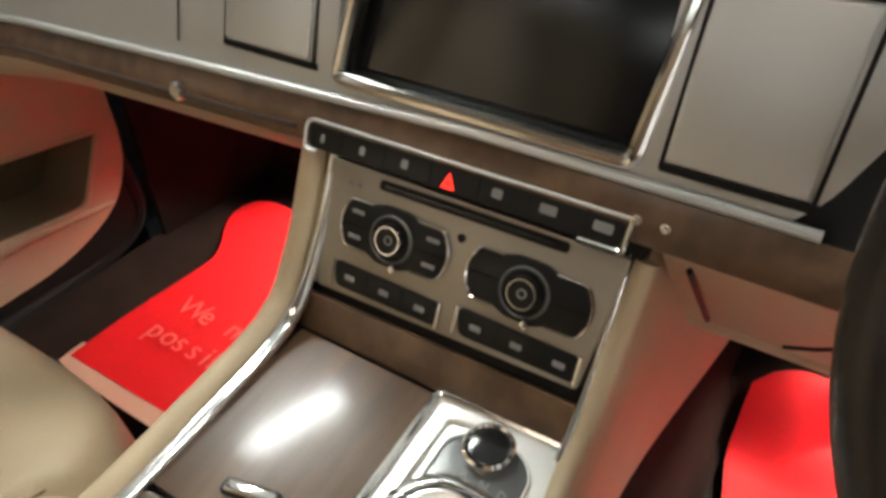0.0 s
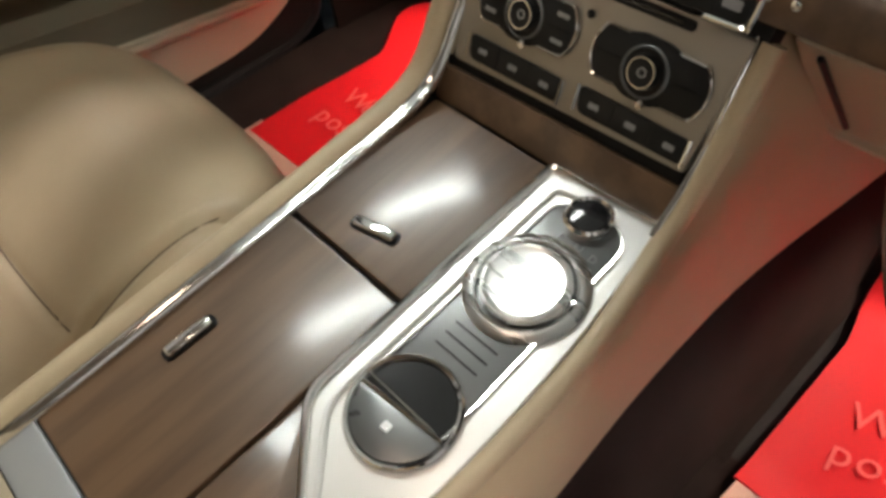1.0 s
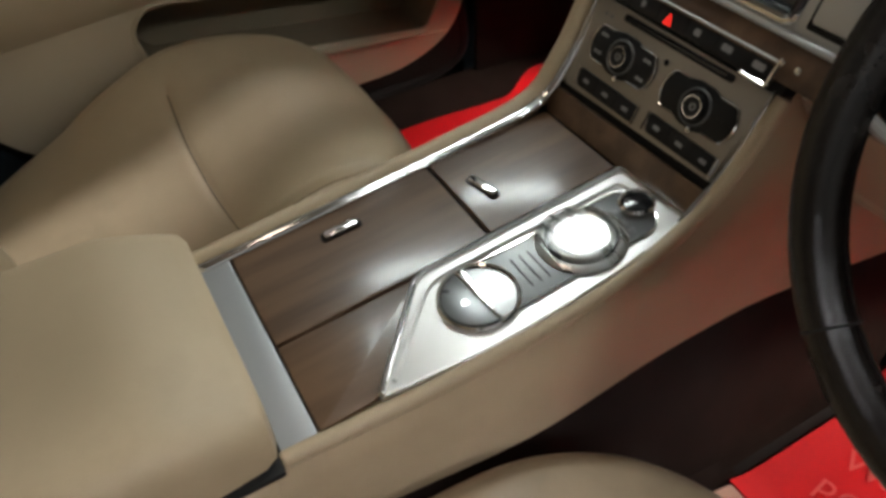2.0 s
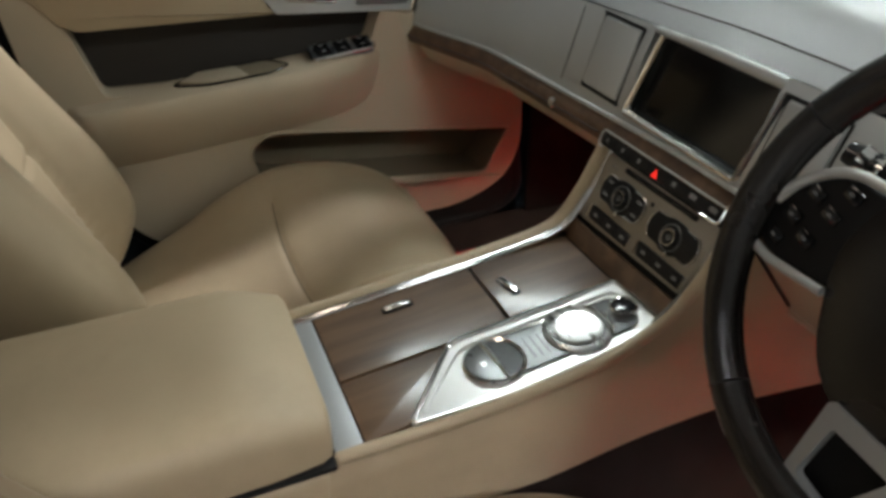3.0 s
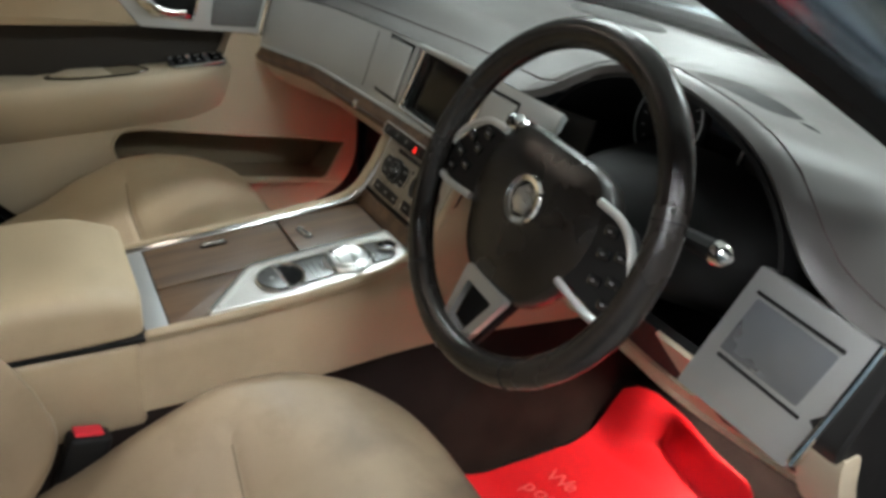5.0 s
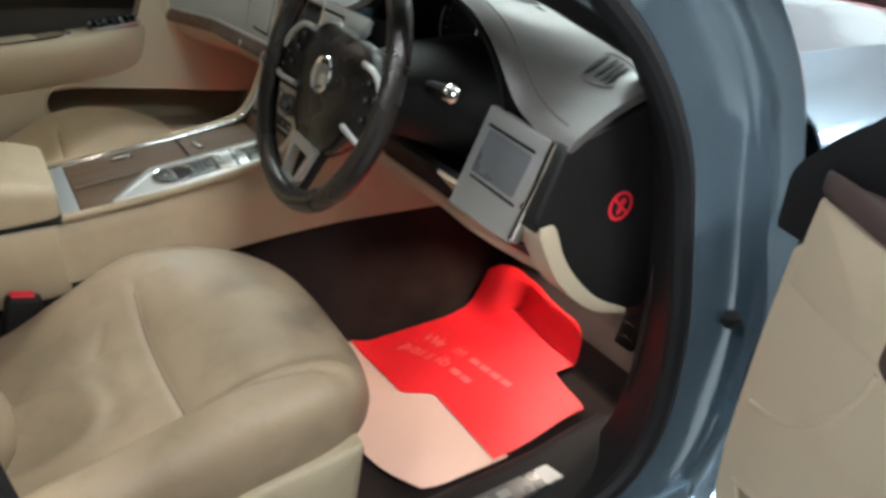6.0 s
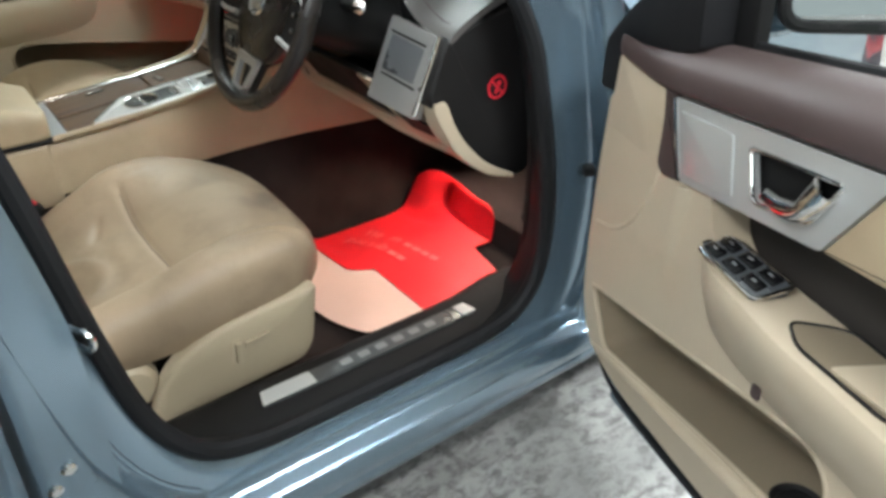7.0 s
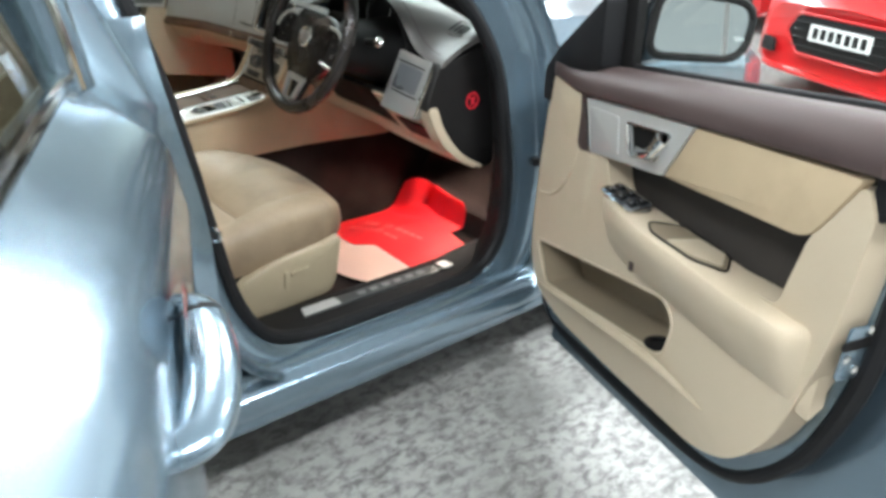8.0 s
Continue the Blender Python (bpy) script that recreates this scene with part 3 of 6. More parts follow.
    gl = part("side_glass", sheet(8, 5, lambda u, v: Vector((-0.845 + 0.26 * v, -0.30 - 0.95 * u, 0.99 + 0.33 * v))), GLASS, car)
    gl.visible_shadow = False
    part("far_pillar", tube([Vector((-0.86, -0.28, 0.98)), Vector((-0.73, -0.29, 1.18)), Vector((-0.60, -0.30, 1.36))], 0.035, 8), BLACK, car)


car_ends()


def fold_line(x):
    """Where the driver's floor turns up towards the pedals."""
    return 0.820 + 0.022 * smooth(0.42, 0.29, x)


def floor_height(x, y):
    """The footwell floor, rising towards the pedals and the tunnel."""
    fold = fold_line(x)
    rise = 0.030 + 0.060 * smooth(0.315, 0.235, x)
    return 0.284 + 0.34 * smooth(0.91, 1.12, y) + 0.072 * smooth(fold + 0.030 - rise, fold + 0.030, y) * (x > 0) - 0.036 * smooth(0.40, 0.52, y) * smooth(0.84, 0.76, y) * smooth(0.42, 0.22, x) * (x > 0)


def carpet():
    """Carpet over the floor, rising to the bulkhead and up the tunnel."""
    def fn(u, v):
        x = -0.79 + 1.58 * u
        y = -0.9 + 1.95 * v
        z = max(floor_height(x, y) - 0.012, 0.235 + 0.29 * smooth(0.182, 0.120, abs(x))) + 0.02 * smooth(0.70, 0.79, abs(x))
        return Vector((x, y, z))
    ob = part("carpet", thicken(sheet(120, 200, fn), 0.01, (0, 0, -1)), CARPET)
    tagged(ob, "dark brown carpet lining the car's footwells and tunnel", "carpet", kind="structure")


carpet()


def sill_cover():
    t = thing("sill_plate", "black sill cover with a brushed metal tread plate", "sill plate", (0.77, 0.3, 0.33))
    prof = [(0.690, 0.285), (0.715, 0.335), (0.740, 0.349), (0.80, 0.349), (0.835, 0.345), (0.858, 0.338)]
    rings = [[(x, y, z + 0.02 * smooth(0.52, 0.70, y)) for x, z in prof] for y in np.linspace(-0.22, 0.70, 14)]
    part("cover", thicken(loft(rings, False, False), 0.004), BLACK, t)
    m = axes((0.782, 0.315, 0.354), (0, 1, 0), (-1, 0, 0))
    part("tread", plate(rounded([(-0.235, -0.020), (0.235, -0.020), (0.225, 0.018), (-0.225, 0.018)], 0.006), 0.005, m, bevel=0.0012), SILVER_DARK, t, "dull metal tread with raised lettering worn away")
    for i in range(6):
        part("raised_mark", plate(rounded([(-0.011, -0.008), (0.011, -0.008), (0.011, 0.008), (-0.011, 0.008)], 0.003), 0.0012, m @ pose(-0.06 + 0.038 * i, 0, 0.0012)), DIMMED_SILVER, t)
    part("bright_end", plate(rounded([(-0.235, -0.019), (-0.13, -0.019), (-0.13, 0.017), (-0.225, 0.017)], 0.004), 0.001, m @ pose(0, 0, 0.001)), SILVER, t)
    part("bright_end", plate(rounded([(0.20, -0.018), (0.234, -0.018), (0.226, 0.016), (0.20, 0.016)], 0.004), 0.001, m @ pose(0, 0, 0.001)), SILVER, t)


sill_cover()


# ---- centre console ----
def top_z(y):
    return 0.65 + 0.1 * y


TOP_V = Vector((0, 1, 0.1)).normalized()
TOP = axes((0, 0, 0.65), (1, 0, 0), TOP_V)          # plane of the console's top
STACK = axes((0, 0.374, 0.69), (1, 0, 0), (0, 0.45, 1))   # plane of the control stack


def centre_console():
    t = thing("centre_console", "beige leather centre console with dark wood lids and silver controls", "console", (0, 0.1, 0.30))
    # beige flanks, running forward and up beside the stack
    for sgn in (-1, 1):
        def flank(u, v):
            y = -0.42 + 1.20 * u
            top = top_z(min(y, 0.36)) + 0.125 * smooth(0.34, 0.47, y) - 0.004
            edge = 0.117 + 0.013 * groove(y - 0.19, 0.12) if sgn > 0 else 0.121
            bottom = 0.525
            z = top + (bottom - top) * v
            x = edge + 0.012 * smooth(0, 0.25, v) + 0.002 * v + 0.03 * smooth(0.45, 0.78, y)
            return Vector((sgn * x, y, z))
        part("side_panel", thicken(sheet(40, 10, flank), 0.006, (-sgn, 0, 0)), BEIGE, t)
        # raised edge beside the chrome
        bow = 0.012 if sgn > 0 else 0.0
        line = [(sgn * 0.121, -0.03, top_z(-0.03) - 0.004), (sgn * (0.121 + bow), 0.12, top_z(0.12) - 0.003), (sgn * (0.121 + bow), 0.26, top_z(0.26) - 0.002), (sgn * 0.121, 0.355, 0.692), (sgn * 0.122, 0.397, 0.735), (sgn * 0.124, 0.432, 0.80)]
        if sgn < 0:
            part("edge_roll", tube(curve(line, 8), 0.0115, 12), BEIGE, t)
        else:
            part("edge_roll", tube(curve(line, 8), 0.0075, 12), BEIGE, t)
        cl = [(sgn * 0.1050, y, z + 0.004) for x, y, z in line]
        if sgn > 0:
            cl = [(0.1145, y, z + 0.002) for x, y, z in line[3:]]
        part("chrome_strip", tube(curve(cl, 8), 0.0064 if sgn < 0 else 0.003, 12), CHROME, t, "bright chrome strip")
    # base under the lids
    rings = [[(x, y, z) for x, z in ((-0.118, top_z(min(y, 0.38)) - 0.006), (0.118, top_z(min(y, 0.38)) - 0.006), (0.118, 0.45), (-0.118, 0.45))] for y in (-0.40, 0.1, 0.38, 0.46)]
    part("inner_frame", loft(rings), BLACK, t)
    # wood
    def lid(name, pts, lift=0.0, label=""):
        return part(name, plate(rounded(pts, 0.004, 3), 0.006, TOP @ pose(0, 0, lift), bevel=0.0015), WOOD, t, label)
    lid("rear_lid", [(-0.103, 0.002), (0.020, 0.002), (0.0205, 0.134), (0.0205, 0.2165), (-0.1, 0.2165)], 0.0, "dark wood lid with a chrome push tab")
    lid("front_lid", [(-0.1, 0.2205), (0.0200, 0.2205), (0.0180, 0.366), (-0.101, 0.366)], 0.0005, "dark wood lid with a chrome push tab")
    lid("wood_panel", [(0.0225, 0.002), (0.116, 0.002), (0.1155, 0.050), (0.109, 0.060), (0.030, 0.134), (0.0235, 0.134)], -0.001)
    for x, y, ang in ((-0.071, 0.106, 88), (-0.039, 0.247, 12)):
        m = TOP @ pose(x, y, 0.001, 0, 0, ang)
        part("push_tab", block(m, 0.036, 0.0085, 0.0045, 0.002, 3), CHROME, t, "small chrome push tab")
        part("tab_recess", plate(rounded([(-0.021, -0.006), (0.021, -0.006), (0.021, 0.006), (-0.021, 0.006)], 0.005), 0.001, m @ pose(0, 0, 0.0004)), BLACK, t)
    part("end_strip", plate(rounded([(-0.109, -0.030), (0.119, -0.030), (0.118, 0.0), (-0.105, 0.0)], 0.003, 2), 0.006, TOP @ pose(0, 0, 0.0012), bevel=0.001), END_GREY, t, "matt aluminium strip")
    # silver gear plate
    out = [(0.020, 0.368), (0.113, 0.371), (0.1265, 0.26), (0.1295, 0.16), (0.1190, 0.054), (0.112, 0.056), (0.024, 0.136)]
    gp = part("gear_plate", plate(rounded(out, [0.004, 0.003, 0.06, 0.04, 0.004, 0.004, 0.012], 5), 0.006, TOP @ pose(0, 0, 0.003), bevel=0.002, seg=3), LIT_SILVER, t, "satin silver gear selector plate")
    rim = [TOP @ Vector((p[0], p[1], 0.004)) for p in rounded([(0.1175, 0.056), (0.0255, 0.137), (0.0225, 0.366), (0.112, 0.3695)], [0, 0.014, 0.005, 0], 5)]
    part("plate_edge", tube(rim, 0.0034, 8), CHROME, gp)
    rail = [TOP @ Vector((p[0], p[1], 0.0042)) for p in rounded([(0.112, 0.070), (0.0395, 0.142), (0.0375, 0.352), (0.060, 0.356)], [0, 0.016, 0.008, 0], 5)]
    part("plate_edge", tube(rail, 0.0022, 8), LIT_SILVER, gp)
    cx, cy = 0.0795, 0.1690       # lidded cup ring
    sx, sy = 0.0765, 0.279      # gear selector
    inner = [(0.047, 0.340), (0.060, 0.350), (0.092, 0.352), (0.1055, 0.340), (0.1095, 0.20), (0.1095, 0.172), (0.046, 0.172)]
    part("gear_inlay", plate(rounded(inner, [0.006, 0.006, 0.008, 0.008, 0.004, 0.002, 0.002], 4), 0.002, TOP @ pose(0, 0, 0.0045), bevel=0.0006), SILVER_DARK, gp, "dark gunmetal inlay")
    part("inlay_edge", tube([TOP @ Vector((p[0], p[1], 0.005)) for p in rounded(inner, [0.006, 0.006, 0.008, 0.008, 0.004, 0.002, 0.002], 4)], 0.0011, 6, True), CHROME, gp)
    m = TOP @ pose(cx, cy, 0.003)
    part("cup_ring", lathe([(0.0362, 0), (0.0368, 0.004), (0.0355, 0.0055), (0.0335, 0.0046), (0.0325, 0.002)], m, 48), CHROME, gp, "chrome ring")
    part("cup_well", lathe([(0.0332, 0.0032), (0.0325, 0.0022), (0, 0.0022)], m, 48), BLACK_GLOSS, gp)
    half = [(0.0325 * math.cos(a), 0.0325 * math.sin(a)) for a in np.linspace(math.pi * 1.02, math.pi * 1.98, 24)]
    m2 = m @ pose(0, 0, 0.0054, 0, 0, 5)
    part("cup_lid", plate(half, 0.003, m2, bevel=0.0006), SILVER_DARK, gp, "half-open grey lid")
    part("lid_edge", tube([m2 @ Vector((-0.032, -0.001, 0.0)), m2 @ Vector((0.032, -0.001, 0.0))], 0.0017, 8), CHROME, gp)
    part("lid_mark", plate(rounded([(-0.003, -0.017), (0.003, -0.017), (0.003, -0.011), (-0.003, -0.011)], 0.001), 0.0006, m2 @ pose(0, 0, 0.0006)), ALU, gp)
    m = TOP @ pose(sx, sy, 0.0045)
    part("selector_ring", lathe([(0.0415, 0), (0.0415, 0.0015), (0.038, 0.004), (0.0345, 0.0045), (0.0325, 0.003)], m, 56), ALU, gp)
    part("gear_selector", lathe([(0.0300, 0), (0.0300, 0.0050), (0.0288, 0.0070), (0.0268, 0.0074), (0.0258, 0.0068), (0.0240, 0.0064), (0, 0.0060)], m, 56), ALU, gp, "round brushed aluminium gear selector")
    m = TOP @ pose(0.0735, 0.344, 0.0045)
    part("start_ring", lathe([(0.0165, 0), (0.0168, 0.006), (0.0150, 0.008), (0.0132, 0.006)], m, 36), CHROME, gp)
    part("start_button", lathe([(0.0133, 0), (0.0133, 0.0065), (0.0118, 0.0072), (0, 0.0064)], m, 36), BLACK_GLOSS, gp, "gloss black start button")
    for i, ch in enumerate("RND"):
        lettering(ch, TOP @ pose(0.066 + 0.013 * i, 0.320 - 0.0008 * i, 0.0052), 0.0085, GREY_PRINT, gp)
    for i in range(3):
        part("inlay_line", plate([(-0.018, -0.0006), (0.018, -0.0006), (0.018, 0.0006), (-0.018, 0.0006)], 0.0004, TOP @ pose(0.078, 0.214 + 0.009 * i, 0.0052)), BLACK, gp)
    # wood step and control stack
    part("wood_step", plate(rounded([(-0.106, -0.002), (0.112, -0.002), (0.113, 0.030), (-0.105, 0.026)], 0.003, 2), 0.012, axes((0, 0.368, 0.687), (1, 0, 0), (0, 0.55, 1)), bevel=0.0015), WOOD, t, "dark wood step below the controls")


centre_console()


def control_stack():
    t = thing("control_stack", "champagne silver climate and radio panel with black buttons", "control panel", (0, 0.40, 0.70))
    face = [(-0.099, 0.028), (0.108, 0.034), (0.117, 0.124), (-0.108, 0.124)]
    m = STACK
    body = part("panel", plate(rounded(face, 0.003, 2), 0.02, m, bevel=0.0015), STACK_SILVER, t)
    part("surround", plate(rounded([(-0.106, 0.018), (0.114, 0.018), (0.123, 0.150), (-0.121, 0.150)], 0.003, 2), 0.02, m @ pose(0, 0, -0.004)), BLACK, t)
    # row of buttons at the top
    bar = part("button_bar", plate(rounded([(-0.121, 0.1265), (0.109, 0.1290), (0.111, 0.147), (-0.122, 0.1445)], 0.005, 3), 0.03, m @ pose(0, 0, 0.008), bevel=0.002), PAD_BLACK, t, "black row of buttons")
    part("bar_edge", tube([m @ Vector((x, y, 0.009)) for x, y in rounded([(-0.113, 0.1255), (-0.123, 0.1250), (-0.1245, 0.1465), (0.113, 0.1490)], [0, 0.006, 0.008, 0], 4)], 0.0013, 8), SILVER, t, "bright edge")
    part("bar_end", tube([m @ Vector((x, y, 0.008)) for x, y in rounded([(0.085, 0.1275), (0.112, 0.1280), (0.113, 0.1485)], [0, 0.004, 0], 4)], 0.0020, 8), CHROME, t, "bright corner")
    for i in range(6):
        part("gap", plate([(-0.0005, 0.1275), (0.0005, 0.1275), (0.0005, 0.1445), (-0.0005, 0.1445)], 0.0005, m @ pose(-0.092 + 0.036 * i, 0.0006 * i, 0.0086)), BLACK, bar)
    for i, w in enumerate((0.003, 0.004, 0.005, 0.0, 0.007, 0.011, 0.012)):
        if w:
            part("button_mark", plate(rounded([(-w / 2, 0.1325), (w / 2, 0.1325), (w / 2, 0.1385), (-w / 2, 0.1385)], 0.001, 2), 0.0005, m @ pose(-0.109 + 0.0345 * i, 0.0006 * i, 0.0086)), GREY_PRINT, bar)
    tri = [(-0.0048, 0.1305), (0.0048, 0.1305), (0, 0.1410)]
    part("hazard_mark", plate(tri, 0.0006, m @ pose(-0.0055, 0.0, 0.0088), holes=[[(-0.0018, 0.1323), (0.0018, 0.1323), (0, 0.1368)]]), RED_GLOW, bar, "glowing red hazard triangle")
    part("disc_slot", plate(rounded([(-0.060, 0.1130), (0.080, 0.1150), (0.080, 0.1220), (-0.060, 0.1200)], 0.003, 3), 0.002, m @ pose(0, 0, 0.0015)), BLACK, body)
    part("slot_shutter", plate(rounded([(-0.055, 0.1155), (0.072, 0.1175), (0.072, 0.1195), (-0.055, 0.1175)], 0.001, 2), 0.001, m @ pose(0, 0, 0.0022)), BLACK_GLOSS, body)
    for x in (-0.084, -0.076):
        part("button_mark", plate([(-0.002, 0.109), (0.002, 0.109), (0.002, 0.112), (-0.002, 0.112)], 0.0006, m @ pose(x, 0, 0.0008)), GREY_PRINT, body)
    # two round controls on black pads
    for cx, x0, x1 in ((-0.042, -0.085, 0.003), (0.060, 0.0180, 0.105)):
        y0, y1 = 0.0665, 0.1015
        pts = [(x0 + 0.006, y0), (cx - 0.018, y0), (cx - 0.010, y0 - 0.004), (cx + 0.010, y0 - 0.004), (cx + 0.018, y0), (x1 - 0.006, y0), (x1, y0 + 0.012), (x1, y1 - 0.012), (x1 - 0.006, y1),
               (cx + 0.018, y1), (cx + 0.010, y1 + 0.003), (cx - 0.010, y1 + 0.003), (cx - 0.018, y1), (x0 + 0.006, y1), (x0, y1 - 0.012), (x0, y0 + 0.012)]
        pad = part("control_pad", plate(rounded(pts, 0.004, 3), 0.006, m @ pose(0, 0.0, 0.003), bevel=0.001), PAD_BLACK, t, "black button pad")
        for pts2 in (pts[12:] + pts[:2], pts[4:10]):
            part("pad_edge", tube([m @ Vector((p[0], p[1], 0.003)) for p in rounded(pts2, [0] + [0.004] * 4 + [0], 3)], 0.0009, 6), CHROME, pad)
        k = m @ pose(cx, 0.0825, 0.003)
        part("knob_ring", lathe([(0.0172, 0), (0.0172, 0.001), (0.0160, 0.0018), (0.0150, 0.001)], k, 36), SILVER_DARK, pad)
        part("knob", lathe([(0.0112, 0), (0.0110, 0.004), (0.0104, 0.0050), (0.0096, 0.0044), (0.0088, 0.0036), (0, 0.0036)], k, 36), PAD_BLACK, pad, "black knob with a chrome rim")
        part("knob_rim", lathe([(0.0103, 0.0046), (0.0099, 0.0056), (0.0091, 0.0056), (0.0087, 0.0042)], k, 36), CHROME, pad)
        part("knob_mark", lathe([(0.0034, 0.0034), (0.0034, 0.0041), (0.0022, 0.0041), (0.0022, 0.0034)], k, 16), GREY_PRINT, pad)
        part("chrome_dot", lathe([(0.003, 0), (0.003, 0.003), (0, 0.004)], m @ pose(cx + 0.006, 0.0630, 0.003), 12), CHROME, pad)
        for bx, by in ((x0 + 0.013, 0.093), (x0 + 0.013, 0.075), (x1 - 0.013, 0.093), (x1 - 0.013, 0.075)):
            if cx < 0:
                part("button_mark", plate([(-0.005, -0.0015), (0.005, -0.0015), (0.005, 0.0015), (-0.005, 0.0015)], 0.0005, m @ pose(bx, by, 0.0036)), GREY_PRINT, pad)
            part("button_gap", plate([(-0.011, -0.0004), (0.011, -0.0004), (0.011, 0.0004), (-0.011, 0.0004)], 0.0005, m @ pose(bx, 0.084, 0.0035)), BLACK, pad)
    for x0, x1, y in ((-0.085, 0.003, 0.0345), (0.0185, 0.1045, 0.0375)):
        strip = part("button_strip", plate(rounded([(x0 + 0.003, y), (x1, y + 0.001), (x1, y + 0.018), (x0, y + 0.0185)], [0.006, 0.003, 0.003, 0.004], 3), 0.005, m @ pose(0, 0, 0.0025), bevel=0.001), PAD_BLACK, t, "black button strip")
        for end in (x0 - 0.001, x1 + 0.001):
            part("strip_edge", tube([m @ Vector((end, y, 0.002)), m @ Vector((end, y + 0.019, 0.002))], 0.0012, 6), CHROME, strip)
        for i in range(3):
            x = x0 + 0.015 + 0.030 * i
            part("button_mark", plate([(-0.004, 0.007), (0.004, 0.007), (0.004, 0.011), (-0.004, 0.011)], 0.0005, m @ pose(x, y, 0.003)), GREY_PRINT, strip)
            if i:
                part("button_gap", plate([(-0.0004, 0.001), (0.0004, 0.001), (0.0004, 0.018), (-0.0004, 0.018)], 0.0005, m @ pose(x - 0.015, y, 0.003)), BLACK, strip)
    part("sensor", lathe([(0.003, 0), (0.003, 0.001), (0, 0.001)], m @ pose(0.009, 0.101, 0.001), 10), BLACK, t)


control_stack()


def armrest():
    t = thing("armrest", "padded beige leather armrest box behind the console lids", "armrest", (0, -0.2, 0.55))
    def pad(y, k):
        f = smooth(-0.032, -0.10, y)
        w, zt, zb = 0.122 + 0.006 * f, 0.700 + 0.020 * f, 0.648
        pts = rounded([(-w, zb), (w + 0.006, zb), (w + 0.004, zt), (-w, zt)], [0.008, 0.008, 0.03, 0.03], 6)
        mx = sum((p.x for p in pts)) / len(pts)
        mz = (zt + zb) / 2
        return [(mx + (p.x - mx) * k, y, mz + (p.y - mz) * k) for p in pts]
    rings = [pad(-0.030, 0.55), pad(-0.030, 0.86), pad(-0.034, 0.96), pad(-0.044, 1.0)] + [pad(y, 1.0) for y in np.linspace(-0.07, -0.40, 12)] + [pad(-0.405, 0.7)]
    part("lid", loft(rings), BEIGE, t)
    part("box", block(pose(0.003, -0.225, 0.50), 0.262, 0.37, 0.142, 0.012, 3), BEIGE, t)
    part("join", block(pose(0.003, -0.22, 0.641), 0.262, 0.375, 0.007, 0.002), BLACK, t)


armrest()


# ---- dashboard ----
def fascia_bottom(x):
    return 0.848 + 0.045 * min(0, x)


def fascia_top(x):
    return 0.970 + 0.052 * min(0, x)


def fascia(x, z, out=0.0):
    """A point of the silver fascia; out: how far it stands towards the seats."""
    y = 0.44 + (z - 0.85) * 0.28 - 0.05 * smooth(0.45, 0.75, abs(x)) * (x < 0)
    return Vector((x, y - out, z + out * 0.28))


def through_points(pts, x):
    """A smooth height over x through the given (x, z) pairs."""
    if x <= pts[0][0]:
        return pts[0][1]
    if x >= pts[-1][0]:
        return pts[-1][1]
    i = max(k for k in range(len(pts) - 1) if pts[k][0] <= x)
    slope = [(pts[min(k + 1, len(pts) - 1)][1] - pts[max(k - 1, 0)][1]) / (pts[min(k + 1, len(pts) - 1)][0] - pts[max(k - 1, 0)][0]) for k in (i, i + 1)]
    (x0, z0), (x1, z1) = pts[i], pts[i + 1]
    h, q = x1 - x0, (x - x0) / (x1 - x0)
    return z0 * (1 + 2 * q) * (1 - q) ** 2 + slope[0] * h * q * (1 - q) ** 2 + z1 * q * q * (3 - 2 * q) + slope[1] * h * q * q * (q - 1)


HOOD = ((0.18, 0.975), (0.225, 0.993), (0.284, 1.034), (0.335, 1.050), (0.400, 1.056), (0.471, 1.046), (0.534, 1.025), (0.574, 0.999), (0.605, 0.965), (0.635, 0.933), (0.67, 0.914), (0.712, 0.903), (0.76, 0.900))


def hood_edge(x):
    """The rear edge of the dash top: height and depth."""
    z = through_points(HOOD, x) if x > 0.18 else 0.975 + 0.05 * min(0, x)
    y = 0.478 + 0.035 * smooth(0.2, 0.3, x) - 0.05 * smooth(0.45, 0.75, -x)
    return y, z


def hump(x, v):
    """How much of the instrument hood's height is left at x, spreading forwards with v."""
    return (through_points(HOOD, x - 0.10 * v * smooth(0.45, 0.6, x)) - 0.900) / 0.156


